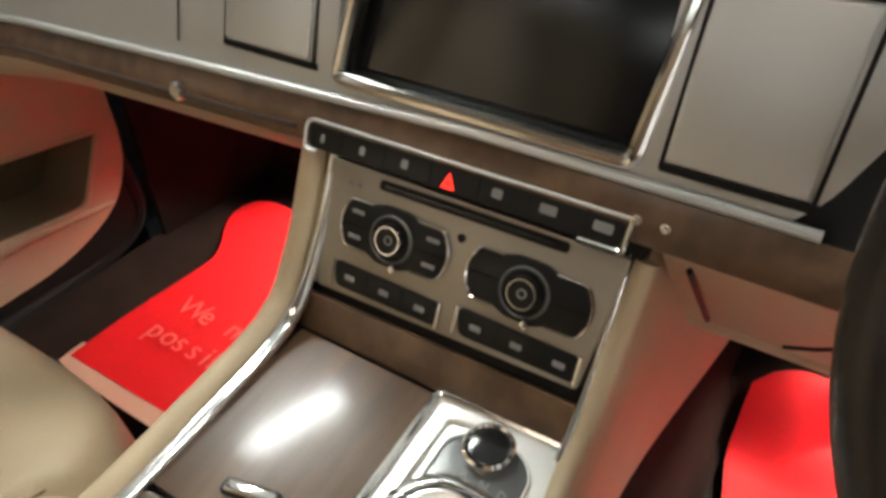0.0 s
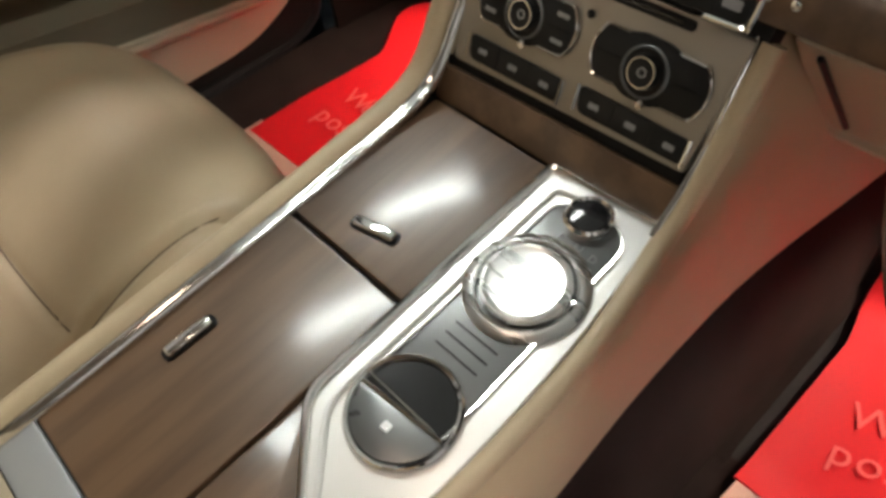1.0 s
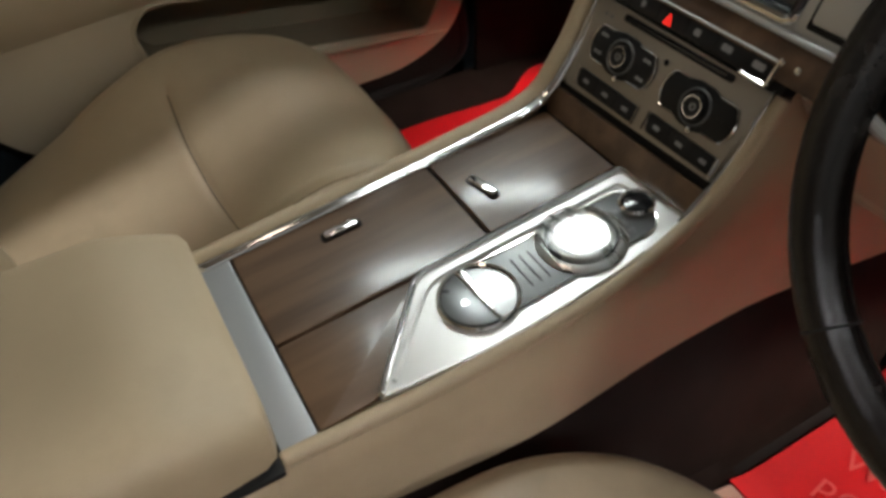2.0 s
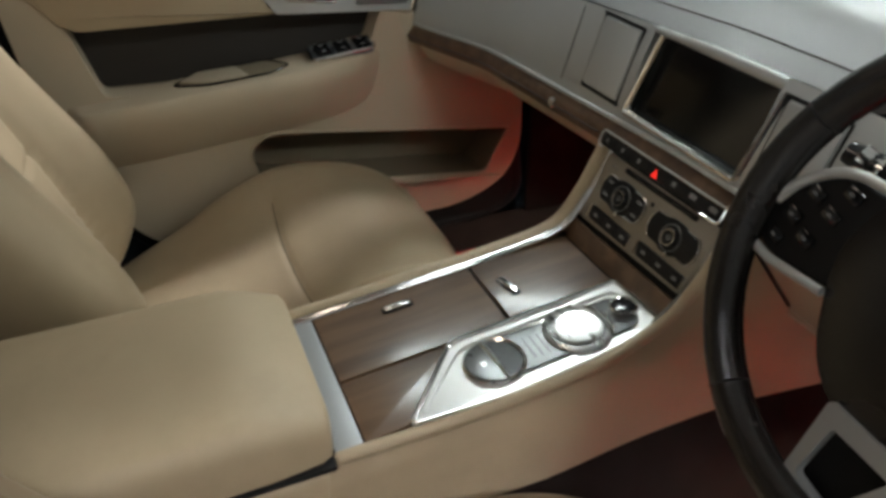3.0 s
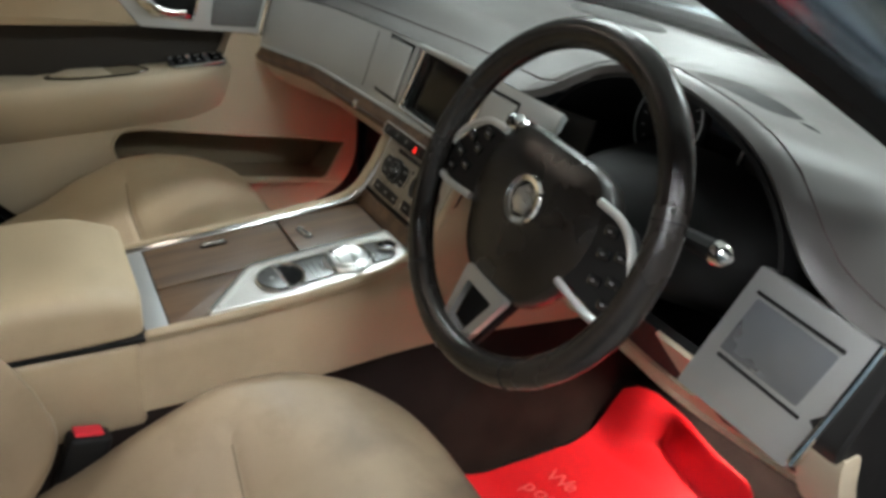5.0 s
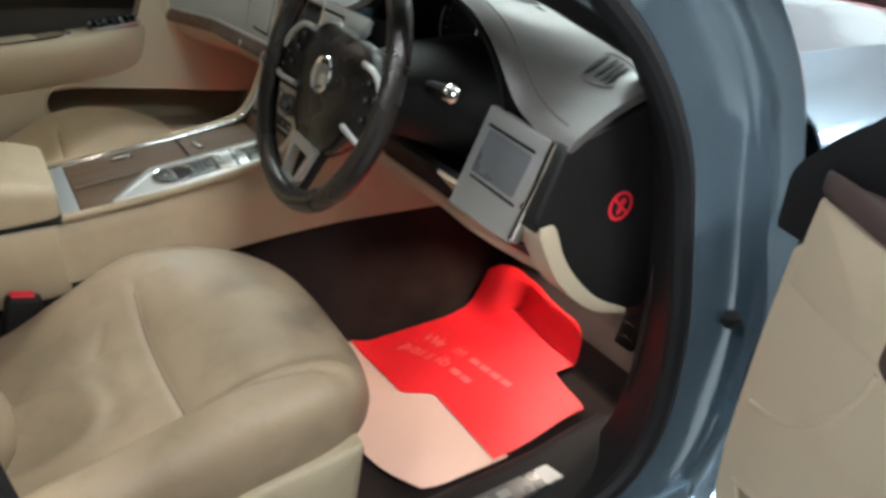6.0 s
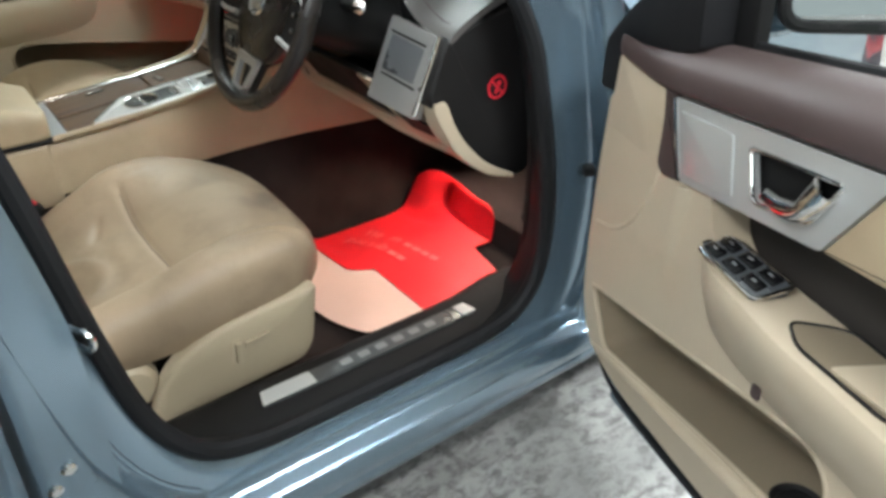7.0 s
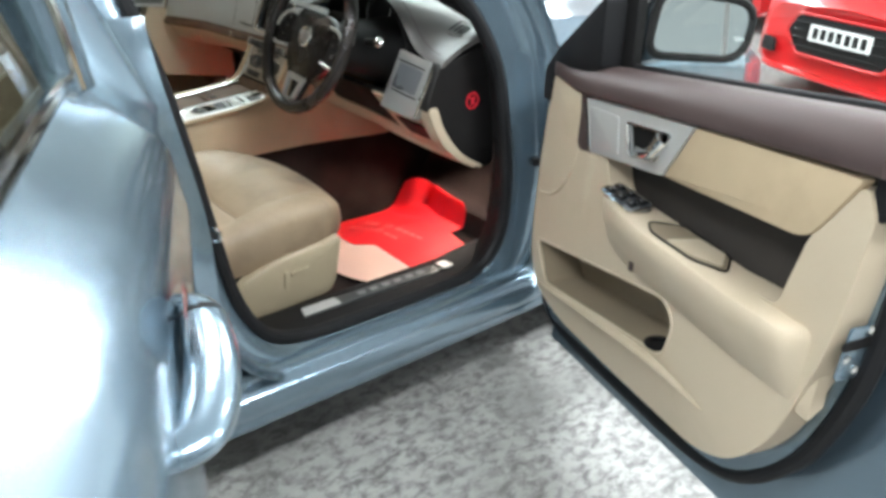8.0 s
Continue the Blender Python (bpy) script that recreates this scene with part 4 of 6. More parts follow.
def dashboard():
    t = thing("dashboard", "dark leather dashboard with satin silver fascia and wood strip", "dashboard", (0, 0.7, 0.55))
    def pad(u, v):
        x = -0.745 + 1.50 * u
        y0, z0 = hood_edge(x)
        y1 = 1.02 - 0.20 * (x / 0.75) ** 2
        y = y0 + (y1 - y0) * v
        full = 0.015 * (1 - smooth(0.35, 0.55, x))
        far = 0.985 + full - 0.02 * (x / 0.75) ** 2
        rest = 0.995 + full - 0.035 * smooth(0.52, 0.70, x) - 0.03 * smooth(0.45, 0.75, -x)
        if x < 0.40:
            z = z0 + (rest - z0) * smooth(0.0, 0.65 if x > 0.2 else 0.25, v)
        else:
            floor_z = 0.900 + (rest - 0.900) * (1 - (1 - min(1.0, v / 0.5)) ** 1.7)
            z = floor_z + (1.056 - floor_z) * hump(x, v) * (1 - smooth(0.0, 0.65, v))
        z += (far - z) * smooth(0.5, 1.0, v)
        if v < 0.03:
            z -= 0.006 * (1 - v / 0.03)
        return Vector((x, y, z))
    top = part("dash_top", thicken(sheet(200, 44, pad), 0.012, (0, 0, -1)), DASH_TOP, t, "dark grey-brown stitched dash top")
    part("dash_seam", tube([pad(0.02 + 0.96 * i / 60, 0.07) + Vector((0, 0, 0.0005)) for i in range(61)], 0.0011, 6), BROWN, top)
    part("screen_gutter", tube([pad(i / 40, 0.985) + Vector((0, 0.008, 0.008)) for i in range(41)], 0.021, 10), BLACK, top)
    # oval loudspeaker cover on the dash top
    part("speaker_cover", lathe([(0.0, 0.004), (0.9, 0.004), (1.0, 0.0)], pose(-0.11, 0.890, 1.0050) @ Matrix.Diagonal((0.13, 0.055, 1, 1)), 40), SPEAKER, top, "oval dark loudspeaker mesh")
    for k in range(2):
        x0 = -0.55 + 0.62 * k
        part("wiper", tube([Vector((x0, 1.005, 1.006)), Vector((x0 + 0.28, 1.035, 1.012)), Vector((x0 + 0.56, 1.01, 1.008))], 0.006, 6), BLACK, t, "black wiper at rest")
    # silver fascia: passenger side to the screen
    def strip(z0, z1, x0, x1, out, n=40):
        return sheet(n, 6, lambda u, v: fascia(x0 + (x1 - x0) * u, z0(x0 + (x1 - x0) * u) + (z1(x0 + (x1 - x0) * u) - z0(x0 + (x1 - x0) * u)) * v, out * math.sin(math.pi * min(1, max(0, v))) ** 0.5))
    part("fascia", thicken(strip(fascia_bottom, fascia_top, -0.738, -0.105, 0.004), 0.01, (0, 1, 0)), SILVER, t, "satin silver fascia")
    part("fascia", thicken(strip(lambda x: fascia_bottom(x) + through_points(((0.188, 0.0), (0.203, 0.018), (0.220, 0.050), (0.265, 0.080), (0.288, 0.095)), x), fascia_top, 0.108, 0.288, 0.004, 40), 0.01, (0, 1, 0)), SILVER, t, "satin silver fascia")
    part("fascia", thicken(strip(lambda x: 0.957, fascia_top, -0.106, 0.109, 0.003, 12), 0.01, (0, 1, 0)), SILVER, t)
    part("fascia", thicken(strip(fascia_bottom, lambda x: 0.860, -0.106, 0.109, 0.002, 12), 0.01, (0, 1, 0)), SILVER, t)
    F = axes(fascia(0, 0.85), (1, 0, 0), (0, 0.28, 1))
    # screen, set back in a bright frame
    part("display", plate([(-0.104, 0.004), (0.107, 0.004), (0.107, 0.112), (-0.104, 0.112)], 0.004, F @ pose(0, 0, -0.010)), SCREEN, t, "switched-off black touchscreen")
    edge = [F @ Vector((x, y, 0.002)) for x, y in rounded([(-0.085, 0.112), (-0.105, 0.006), (0.103, 0.006), (0.118, 0.112)], [0, 0.008, 0.008, 0], 5)]
    part("screen_frame", tube(edge, 0.0052, 10), CHROME, t, "bright chrome screen frame")
    # flush air vents
    for x0, x1 in ((-0.207, -0.128), (0.121, 0.193)):
        v = part("air_vent", plate(rounded([(x0, 0.013), (x1, 0.013), (x1 + 0.004, 0.105), (x0 + 0.004, 0.105)], 0.003, 3), 0.004, F @ pose(0, 0, 0.0065), bevel=0.0012), SILVER, t, "closed flush silver air vent")
        for y in (0.009, 0.109):
            part("vent_slot", plate([(x0 - 0.002, y - 0.0022), (x1 + 0.006, y - 0.0022), (x1 + 0.006, y + 0.0022), (x0 - 0.002, y + 0.0022)], 0.003, F @ pose(0, 0, 0.0045)), BLACK, v)
        part("vent_slot", plate([(x0 - 0.003, 0.008), (x0 - 0.001, 0.008), (x0 + 0.003, 0.11), (x0 + 0.001, 0.11)], 0.003, F @ pose(0, 0, 0.0045)), BLACK, v)
        part("vent_slot", plate([(x1 + 0.002, 0.008), (x1 + 0.0045, 0.008), (x1 + 0.0085, 0.11), (x1 + 0.006, 0.11)], 0.003, F @ pose(0, 0, 0.0045)), BLACK, v)
    part("fascia_joint", plate([(-0.2585, 0), (-0.2575, 0), (-0.2555, 0.105), (-0.2565, 0.105)], 0.001, F @ pose(0, 0, 0.0052)), BLACK, t)
    # bright lip, then the brown strip below it
    def lip(z, x0, x1, out, dz=0.0):
        return [fascia(x, z(x) + dz, out) for x in np.linspace(x0, x1, 40)]
    part("silver_lip", tube(lip(fascia_bottom, -0.738, 0.205, 0.003, -0.001), 0.0035, 8), SILVER, t)
    def brown(u, v):
        x = -0.738 + 0.965 * u
        z = fascia_bottom(x) - 0.004 - 0.031 * v
        p = fascia(x, z)
        return p + Vector((0, -0.006 * math.sin(v * math.pi) - 0.001, 0))
    ws = part("wood_strip", thicken(sheet(60, 8, brown), 0.01, (0, 1, 0)), WOOD, t, "dark wood strip across the dashboard")
    part("strip_bead", tube([brown(i / 64, 0.62) + Vector((0, -0.001, 0)) for i in range(41)], 0.0016, 6), BROWN, ws)
    gb = brown(0.5026, 0.5) + Vector((0, -0.003, 0))
    part("glovebox_button", lathe([(0.008, 0), (0.008, 0.003), (0.0055, 0.0045), (0, 0.004)], axes(gb, (1, 0, 0), (0, 0.2, 1)), 20), CHROME, ws, "round chrome glovebox button")
    for dx in (0.0, 0.016):
        part("chrome_dot", lathe([(0.003, 0), (0.003, 0.002), (0, 0.003)], axes(brown(0.885, 0.4) + Vector((dx, -0.002, 0)), (1, 0, 0), (0, 0.2, 1)), 10), CHROME, ws)
    # beige underside: glovebox lid and lower dash
    def lower(u, v):
        x = -0.735 + 0.615 * u
        p = brown((x + 0.738) / 0.965, 1.0)
        return p + Vector((0, 0.012 + 0.05 * v + 0.25 * v ** 3, -0.115 * v))
    part("glovebox_lid", thicken(sheet(30, 12, lower), 0.01, (0, 1, 0)), BEIGE_TRIM, t, "beige glovebox lid")
    def knee(u, v):
        x = 0.125 + 0.60 * u
        y = 0.452 + 0.10 * v + 0.10 * smooth(0.45, 0.75, x) * v + 0.02 * u
        z = 0.800 - 0.13 * v - 0.06 * smooth(0.4, 0.75, x) * v - 0.01 * u
        return Vector((x, y, z))
    part("knee_panel", thicken(sheet(30, 12, knee), 0.012, (0, 1, 0)), BLACK, t, "dark panel below the steering column")
    lift = Vector((0, -0.004, -0.003))
    part("knee_strip", thicken(sheet(30, 4, lambda u, v: knee(u, 0.72 + 0.28 * v) + lift), 0.006, (0, 1, 0)), BEIGE_TRIM, t, "beige lower edge of the dashboard")
    part("knee_corner", thicken(sheet(8, 8, lambda u, v: knee(0.70 + 0.30 * u - 0.03 * (1 - v), v * 0.74) + lift), 0.006, (0, 1, 0)), BEIGE_TRIM, t, "beige corner panel")
    part("knee_inner", thicken(sheet(10, 8, lambda u, v: knee(0.005 + 0.195 * u, v * 0.74) + lift), 0.006, (0, 1, 0)), BEIGE_TRIM, t, "beige panel beside the console")
    part("panel_joint", tube([knee(0.035 + 0.012 * q, 0.74 * q) + lift * 2 for q in (0, 0.25, 0.5, 0.75, 1)], 0.0022, 6), BLACK, t)
    part("panel_joint", tube([knee(0.205 - 0.07 * q * q, 0.02 + 0.72 * q) + lift * 2 for q in (0, 0.25, 0.5, 0.75, 1)], 0.0014, 6), BLACK, t)
    part("hood_side", thicken(sheet(6, 8, lambda u, v: Vector((0.190 + 0.105 * u, 0.458 + 0.034 * v + 0.030 * u, 0.815 + 0.145 * v))), 0.006, (0, 1, 0)), DARK_TRIM, t, "dark side of the instrument hood")
    # No hollow here: a black sheet paints the shade of the opening.
    part("cubby", thicken(sheet(8, 4, lambda u, v: knee(0.752 + 0.178 * u + 0.02 * v, 0.36 + 0.28 * v) + lift * 2.6), 0.003, (0, 1, 0)), BLACK, t, "flat black sheet for the shade inside an open cubby")
    part("knee_roll", tube([knee(i / 30, 1.0) for i in range(31)], 0.010, 10), BEIGE_TRIM, t)
    part("under_cover", thicken(sheet(12, 8, lambda u, v: Vector((-0.73 + 1.46 * u, 0.56 + 0.45 * v, 0.70))), 0.01), BLACK, t)
    for sx in (-1, 1):
        part("kick_panel", thicken(sheet(6, 8, lambda u, v: Vector((sx * (0.775 - 0.02 * u), 0.69 + 0.40 * u, 0.27 + 0.42 * v))), 0.01, (sx, 0, 0)), CARPET, t, "dark kick panel")
    # instrument hood: dark hollow behind the wheel
    def hollow(u, v):
        a = math.pi * (1.06 - 1.12 * u)
        r = 1.0 - 0.12 * v
        x = 0.405 + 0.215 * math.cos(a) * r
        z = 0.885 + 0.160 * max(-0.2, math.sin(a)) * r
        return Vector((x, 0.512 + 0.16 * v, z))
    part("hood_lining", thicken(sheet(36, 8, hollow), 0.006), BLACK, t)
    part("instrument_binnacle", block(axes((0.405, 0.655, 0.93), (1, 0, 0), (0, -0.25, 1)) @ pose(0, -0.035, -0.03), 0.37, 0.11, 0.03, 0.01), BLACK, t)
    for x in (0.315, 0.50):
        m = axes((x, 0.640, 0.955), (1, 0, 0), (0, 0.25, 1))
        d = part("dial", lathe([(0.060, -0.004), (0.062, 0.006), (0.058, 0.010), (0.055, 0.004), (0, 0.003)], m, 40), BLACK, t, "dark instrument dial")
        part("dial_ring", lathe([(0.0575, 0.009), (0.0585, 0.011), (0.0565, 0.0115), (0.0555, 0.009)], m, 40), SILVER, d)
        for i in range(14):
            a = math.radians(-40 + 20 * i)
            part("tick", plate([(-0.0008, 0), (0.0008, 0), (0.0008, 0.006), (-0.0008, 0.006)], 0.0004, m @ pose(0, 0, 0.0044, 0, 0, math.degrees(a) - 90) @ pose(0, 0.044, 0)), GREY_PRINT, d)
    part("cowl", loft([[(0.435 + w * math.cos(a), y, z + h * math.sin(a)) for a in np.linspace(0, 2 * math.pi, 24, False)] for y, z, w, h in ((0.36, 0.905, 0.05, 0.045), (0.42, 0.895, 0.085, 0.06), (0.50, 0.88, 0.14, 0.08), (0.60, 0.86, 0.18, 0.10))]), BLACK, t, "black steering column cowl")
    # driver's outer fascia
    O = axes((0.598, 0.5015, 0.908), (0.152, 0.004, -0.010), (0.01, 0.042, 0.122))
    op = part("outer_fascia", plate(rounded([(0, 0.004), (0.137, 0.0), (0.130, -0.148), (-0.012, -0.152)], 0.004, 3), 0.02, O, bevel=0.002), DIMMED_SILVER, t, "satin silver outer vent panel")
    part("air_vent", plate(rounded([(0.016, -0.026), (0.112, -0.028), (0.106, -0.092), (0.010, -0.092)], 0.003, 2), 0.004, O @ pose(0, 0, 0.0008), bevel=0.0006), VENT_SILVER, op)
    for y in (-0.019, -0.096):
        part("vent_slot", plate([(0.012, y), (0.114, y - 0.001), (0.114, y - 0.005), (0.012, y - 0.004)], 0.001, O @ pose(0, 0, 0.0012)), BLACK, op)
    part("bright_edge", tube([O @ Vector((x, y, 0.0)) for x, y in ((0.138, 0.002), (0.1375, -0.03), (0.1345, -0.09), (0.1315, -0.140))], 0.0045, 8), CHROME, op)
    # dark end of the dash, with a round warning sticker
    endo = [(0.470, 0.800), (0.505, 0.892), (0.522, 0.903), (0.66, 0.940), (0.735, 0.930), (0.735, 0.63), (0.70, 0.600), (0.66, 0.605), (0.58, 0.655), (0.51, 0.73)]
    E = axes((0.755, 0, 0), (0, 1, 0), (0, 0, 1))
    end = part("dash_end", plate(rounded(endo, 0.012, 4), 0.06, E, bevel=0.010, seg=3), DARK_TRIM, t, "near-black end cover of the dashboard")
    S = axes((0.7565, 0.621, 0.796), (0, 1, 0), (0, 0, 1))
    st = part("sticker", lathe([(0.0, 0.0004), (0.0225, 0.0004), (0.0225, 0.0)], S, 40), BLACK, end)
    part("sticker_ring", lathe([(0.0225, 0.0003), (0.0225, 0.0012), (0.0175, 0.0012), (0.0175, 0.0003)], S, 40), DECAL_RED, st, "red ring of a warning sticker")
    part("sticker_bar", plate([(-0.0185, -0.0022), (0.0185, -0.0022), (0.0185, 0.0022), (-0.0185, 0.0022)], 0.0008, S @ pose(0, 0, 0.0011, 0, 0, -45)), DECAL_RED, st)
    part("sticker_mark", lathe([(0.006, 0.0004), (0.006, 0.001), (0.0, 0.001)], S @ pose(0.004, 0.006, 0), 16), DECAL_RED, st)
    part("sticker_mark", plate(rounded([(-0.005, -0.012), (0.003, -0.012), (0.006, -0.001), (-0.002, 0.0)], 0.002), 0.0006, S @ pose(-0.002, 0, 0.001)), DECAL_RED, st)
    # beige trim sweeping down under the end cover
    inner = curve([(0.480, 0.793, 0), (0.506, 0.790, 0), (0.527, 0.742, 0), (0.560, 0.694, 0), (0.609, 0.646, 0), (0.672, 0.610, 0)], 5)
    under = curve([(0.672, 0.600, 0), (0.600, 0.628, 0), (0.536, 0.682, 0), (0.500, 0.738, 0), (0.480, 0.780, 0)], 5)
    part("knee_edge", plate([(p.x, p.y) for p in inner + under], 0.05, E @ pose(0, 0, 0.0025), bevel=0.003), BEIGE_TRIM, t, "curved beige trim edge")
    # small slatted vent on top, its slots running forwards
    for i in range(4):
        u0 = 0.9400 + 0.0076 * i
        lay = [pad(u0 - 0.010 * q, 0.290 - 0.012 * abs(i - 1.5) + 0.012 * i + 0.150 * q) for q in (0.0, 0.12, 0.3, 0.5, 0.7, 0.88, 1.0)]
        part("vent_slot", tube([p + Vector((0, 0, 0.0014)) for p in lay], lambda q: 0.0046 * math.sqrt(max(0.1, 1 - (2 * q - 1) ** 4)), 8, flat=0.35, up=(0, 0, 1)), BLACK, top, "dark slot of the demister vent")
    rim = [pad(0.941, 0.255), pad(0.971, 0.310), pad(0.958, 0.485), pad(0.926, 0.425)]
    part("vent_surround", tube(curve([p + Vector((0, 0, 0.0004)) for p in rim], 6, True), 0.0012, 6, True), BROWN, top)


dashboard()


def steering_wheel():
    c = Vector((0.419, 0.348, 0.920))
    n = Vector((0.0, -math.cos(WHEEL_TILT), math.sin(WHEEL_TILT)))
    m = axes(c, (1, 0, 0), (0, n.z, -n.y)) @ pose(0, 0, 0, 0, 0, WHEEL_TURN)
    t = thing("steering_wheel", "black leather steering wheel with silver trimmed spokes", "steering wheel", m)
    R, DISH = 0.186, 0.018
    rim = [m @ Vector((R * math.cos(a), R * math.sin(a), DISH)) for a in np.linspace(0, 2 * math.pi, 72, False)]
    r = part("rim", tube(rim, 0.0168, 16, True), WHEEL_LEATHER, t, "black leather rim")
    part("rim_seam", tube([m @ Vector(((R - 0.0155) * math.cos(a), (R - 0.0155) * math.sin(a), DISH)) for a in np.linspace(0, 2 * math.pi, 72, False)], 0.0016, 6, True), BLACK, r)
    for a in (22, 158, 305, 235):
        q = math.radians(a)
        part("rim_joint", tube([m @ Vector(((R + 0.0168 * math.cos(b)) * math.cos(q), (R + 0.0168 * math.cos(b)) * math.sin(q), DISH + 0.0168 * math.sin(b))) for b in np.linspace(0, 2 * math.pi, 16, False)], 0.0009, 6, True), BLACK, r)
    # domed hub
    hub = rounded([(-0.086, 0.070), (0.086, 0.070), (0.114, -0.006), (0.062, -0.116), (-0.062, -0.116), (-0.114, -0.006)], [0.075, 0.075, 0.06, 0.07, 0.07, 0.06], 7)
    rings = [[m @ Vector((p.x * k, p.y * k, h)) for p in hub] for k, h in ((0.92, -0.03), (1.0, -0.012), (1.0, 0.002), (0.96, 0.010), (0.80, 0.0165), (0.5, 0.0205), (0.25, 0.0215), (0.02, 0.0218))]
    h = part("hub", loft(rings), WHEEL_LEATHER, t, "domed dark hub cover")
    part("emblem_ring", lathe([(0.0275, 0.0185), (0.0285, 0.0230), (0.0265, 0.0262), (0.0205, 0.0252), (0.0195, 0.0215)], m, 40), CHROME, h, "round chrome emblem ring")
    part("emblem", lathe([(0.0170, 0.0215), (0.0160, 0.0245), (0.008, 0.0260), (0, 0.0265)], m, 7), ALU, h, "plain raised metal badge")
    # side spokes with switch pads
    for s in (-1, 1):
        sp = rounded([(s * 0.080, 0.040), (s * 0.130, 0.042), (s * 0.160, 0.018), (s * 0.178, -0.024), (s * 0.170, -0.042), (s * 0.150, -0.046), (s * 0.078, -0.038)][::s], 0.010, 4)
        part("spoke", plate(sp, 0.018, m @ pose(0, 0, 0.010), bevel=0.004, seg=3), BLACK, t)
        loop = rounded([(s * 0.088, 0.047), (s * 0.130, 0.046), (s * 0.162, 0.020), (s * 0.182, -0.024), (s * 0.174, -0.044), (s * 0.150, -0.049), (s * 0.092, -0.043)], [0, 0.025, 0.03, 0.010, 0.010, 0.02, 0], 5)
        part("spoke_trim", tube([m @ Vector((p.x, p.y, 0.014)) for p in loop], 0.0044, 10), SILVER, t, "silver spoke trim")
        for bx, by in ((0.118, 0.030), (0.124, 0.008), (0.145, 0.016), (0.152, -0.008), (0.131, -0.018), (0.156, -0.030)):
            part("switch", block(m @ pose(s * bx, by, 0.010, 0, 0, 12 * s), 0.017, 0.011, 0.004, 0.002), BLACK_GLOSS, t)
            part("switch_mark", plate([(-0.0022, -0.0008), (0.0022, -0.0008), (0.0022, 0.0008), (-0.0022, 0.0008)], 0.0004, m @ pose(s * bx, by, 0.0144, 0, 0, 12 * s)), GREY_PRINT, t)
    # one lower spoke: a silver frame round a slot
    outer = rounded([(-0.034, -0.100), (0.050, -0.100), (0.020, -0.180), (-0.030, -0.174)][::-1], 0.006, 3)
    inner = rounded([(-0.020, -0.116), (0.033, -0.116), (0.012, -0.168), (-0.021, -0.164)][::-1], 0.004, 3)
    part("lower_spoke", plate(outer, 0.010, m @ pose(0, 0, 0.018), holes=[inner]), DIMMED_SILVER, t, "silver lower spoke with a dark slot")
    part("lower_spoke_back", plate(outer, 0.006, m @ pose(0, 0, -0.002)), BLACK, t)
    # column stalks
    st = thing("column_stalk", "black indicator stalk with a chrome tip", "stalk", c + Vector((0.1, 0.1, 0.0)), group="column stalks")
    part("stem", tube(curve([c + Vector(d) for d in ((0.06, 0.105, -0.005), (0.12, 0.10, 0.004), (0.172, 0.092, 0.012))], 6), lambda q: 0.009 + 0.003 * q, 10), BLACK, st)
    part("tip", tube([c + Vector(d) for d in ((0.171, 0.092, 0.012), (0.176, 0.0915, 0.0125), (0.182, 0.091, 0.013), (0.188, 0.090, 0.0135))], lambda q: 0.0128 * math.sqrt(max(0.05, 1 - (q * 0.97) ** 2)) + 0.001, 14), CHROME, st, "chrome end")
    sl = thing("column_stalk", "black wiper stalk with a bright chrome collar", "stalk", c + Vector((-0.1, 0.1, 0.0)), group="column stalks")
    part("stem", tube(curve([c + Vector(d) for d in ((-0.06, 0.105, -0.005), (-0.12, 0.10, 0.010), (-0.165, 0.095, 0.020))], 6), lambda q: 0.011 + 0.003 * q, 10), BLACK, sl)
    part("tip", tube([c + Vector(d) for d in ((-0.162, 0.095, 0.020), (-0.18, 0.092, 0.023), (-0.195, 0.090, 0.025))], lambda q: 0.0135 - 0.003 * q, 12), BLACK_GLOSS, sl, "gloss black end")
    part("tip_ring", tube([c + Vector(d) for d in ((-0.160, 0.0952, 0.0196), (-0.170, 0.0937, 0.0214), (-0.181, 0.092, 0.0232))], lambda q: 0.0142 + 0.002 * math.sin(q * 9), 14), CHROME, sl, "bright chrome collar")


WHEEL_TILT = radians(22)
WHEEL_TURN = -4.0
steering_wheel()



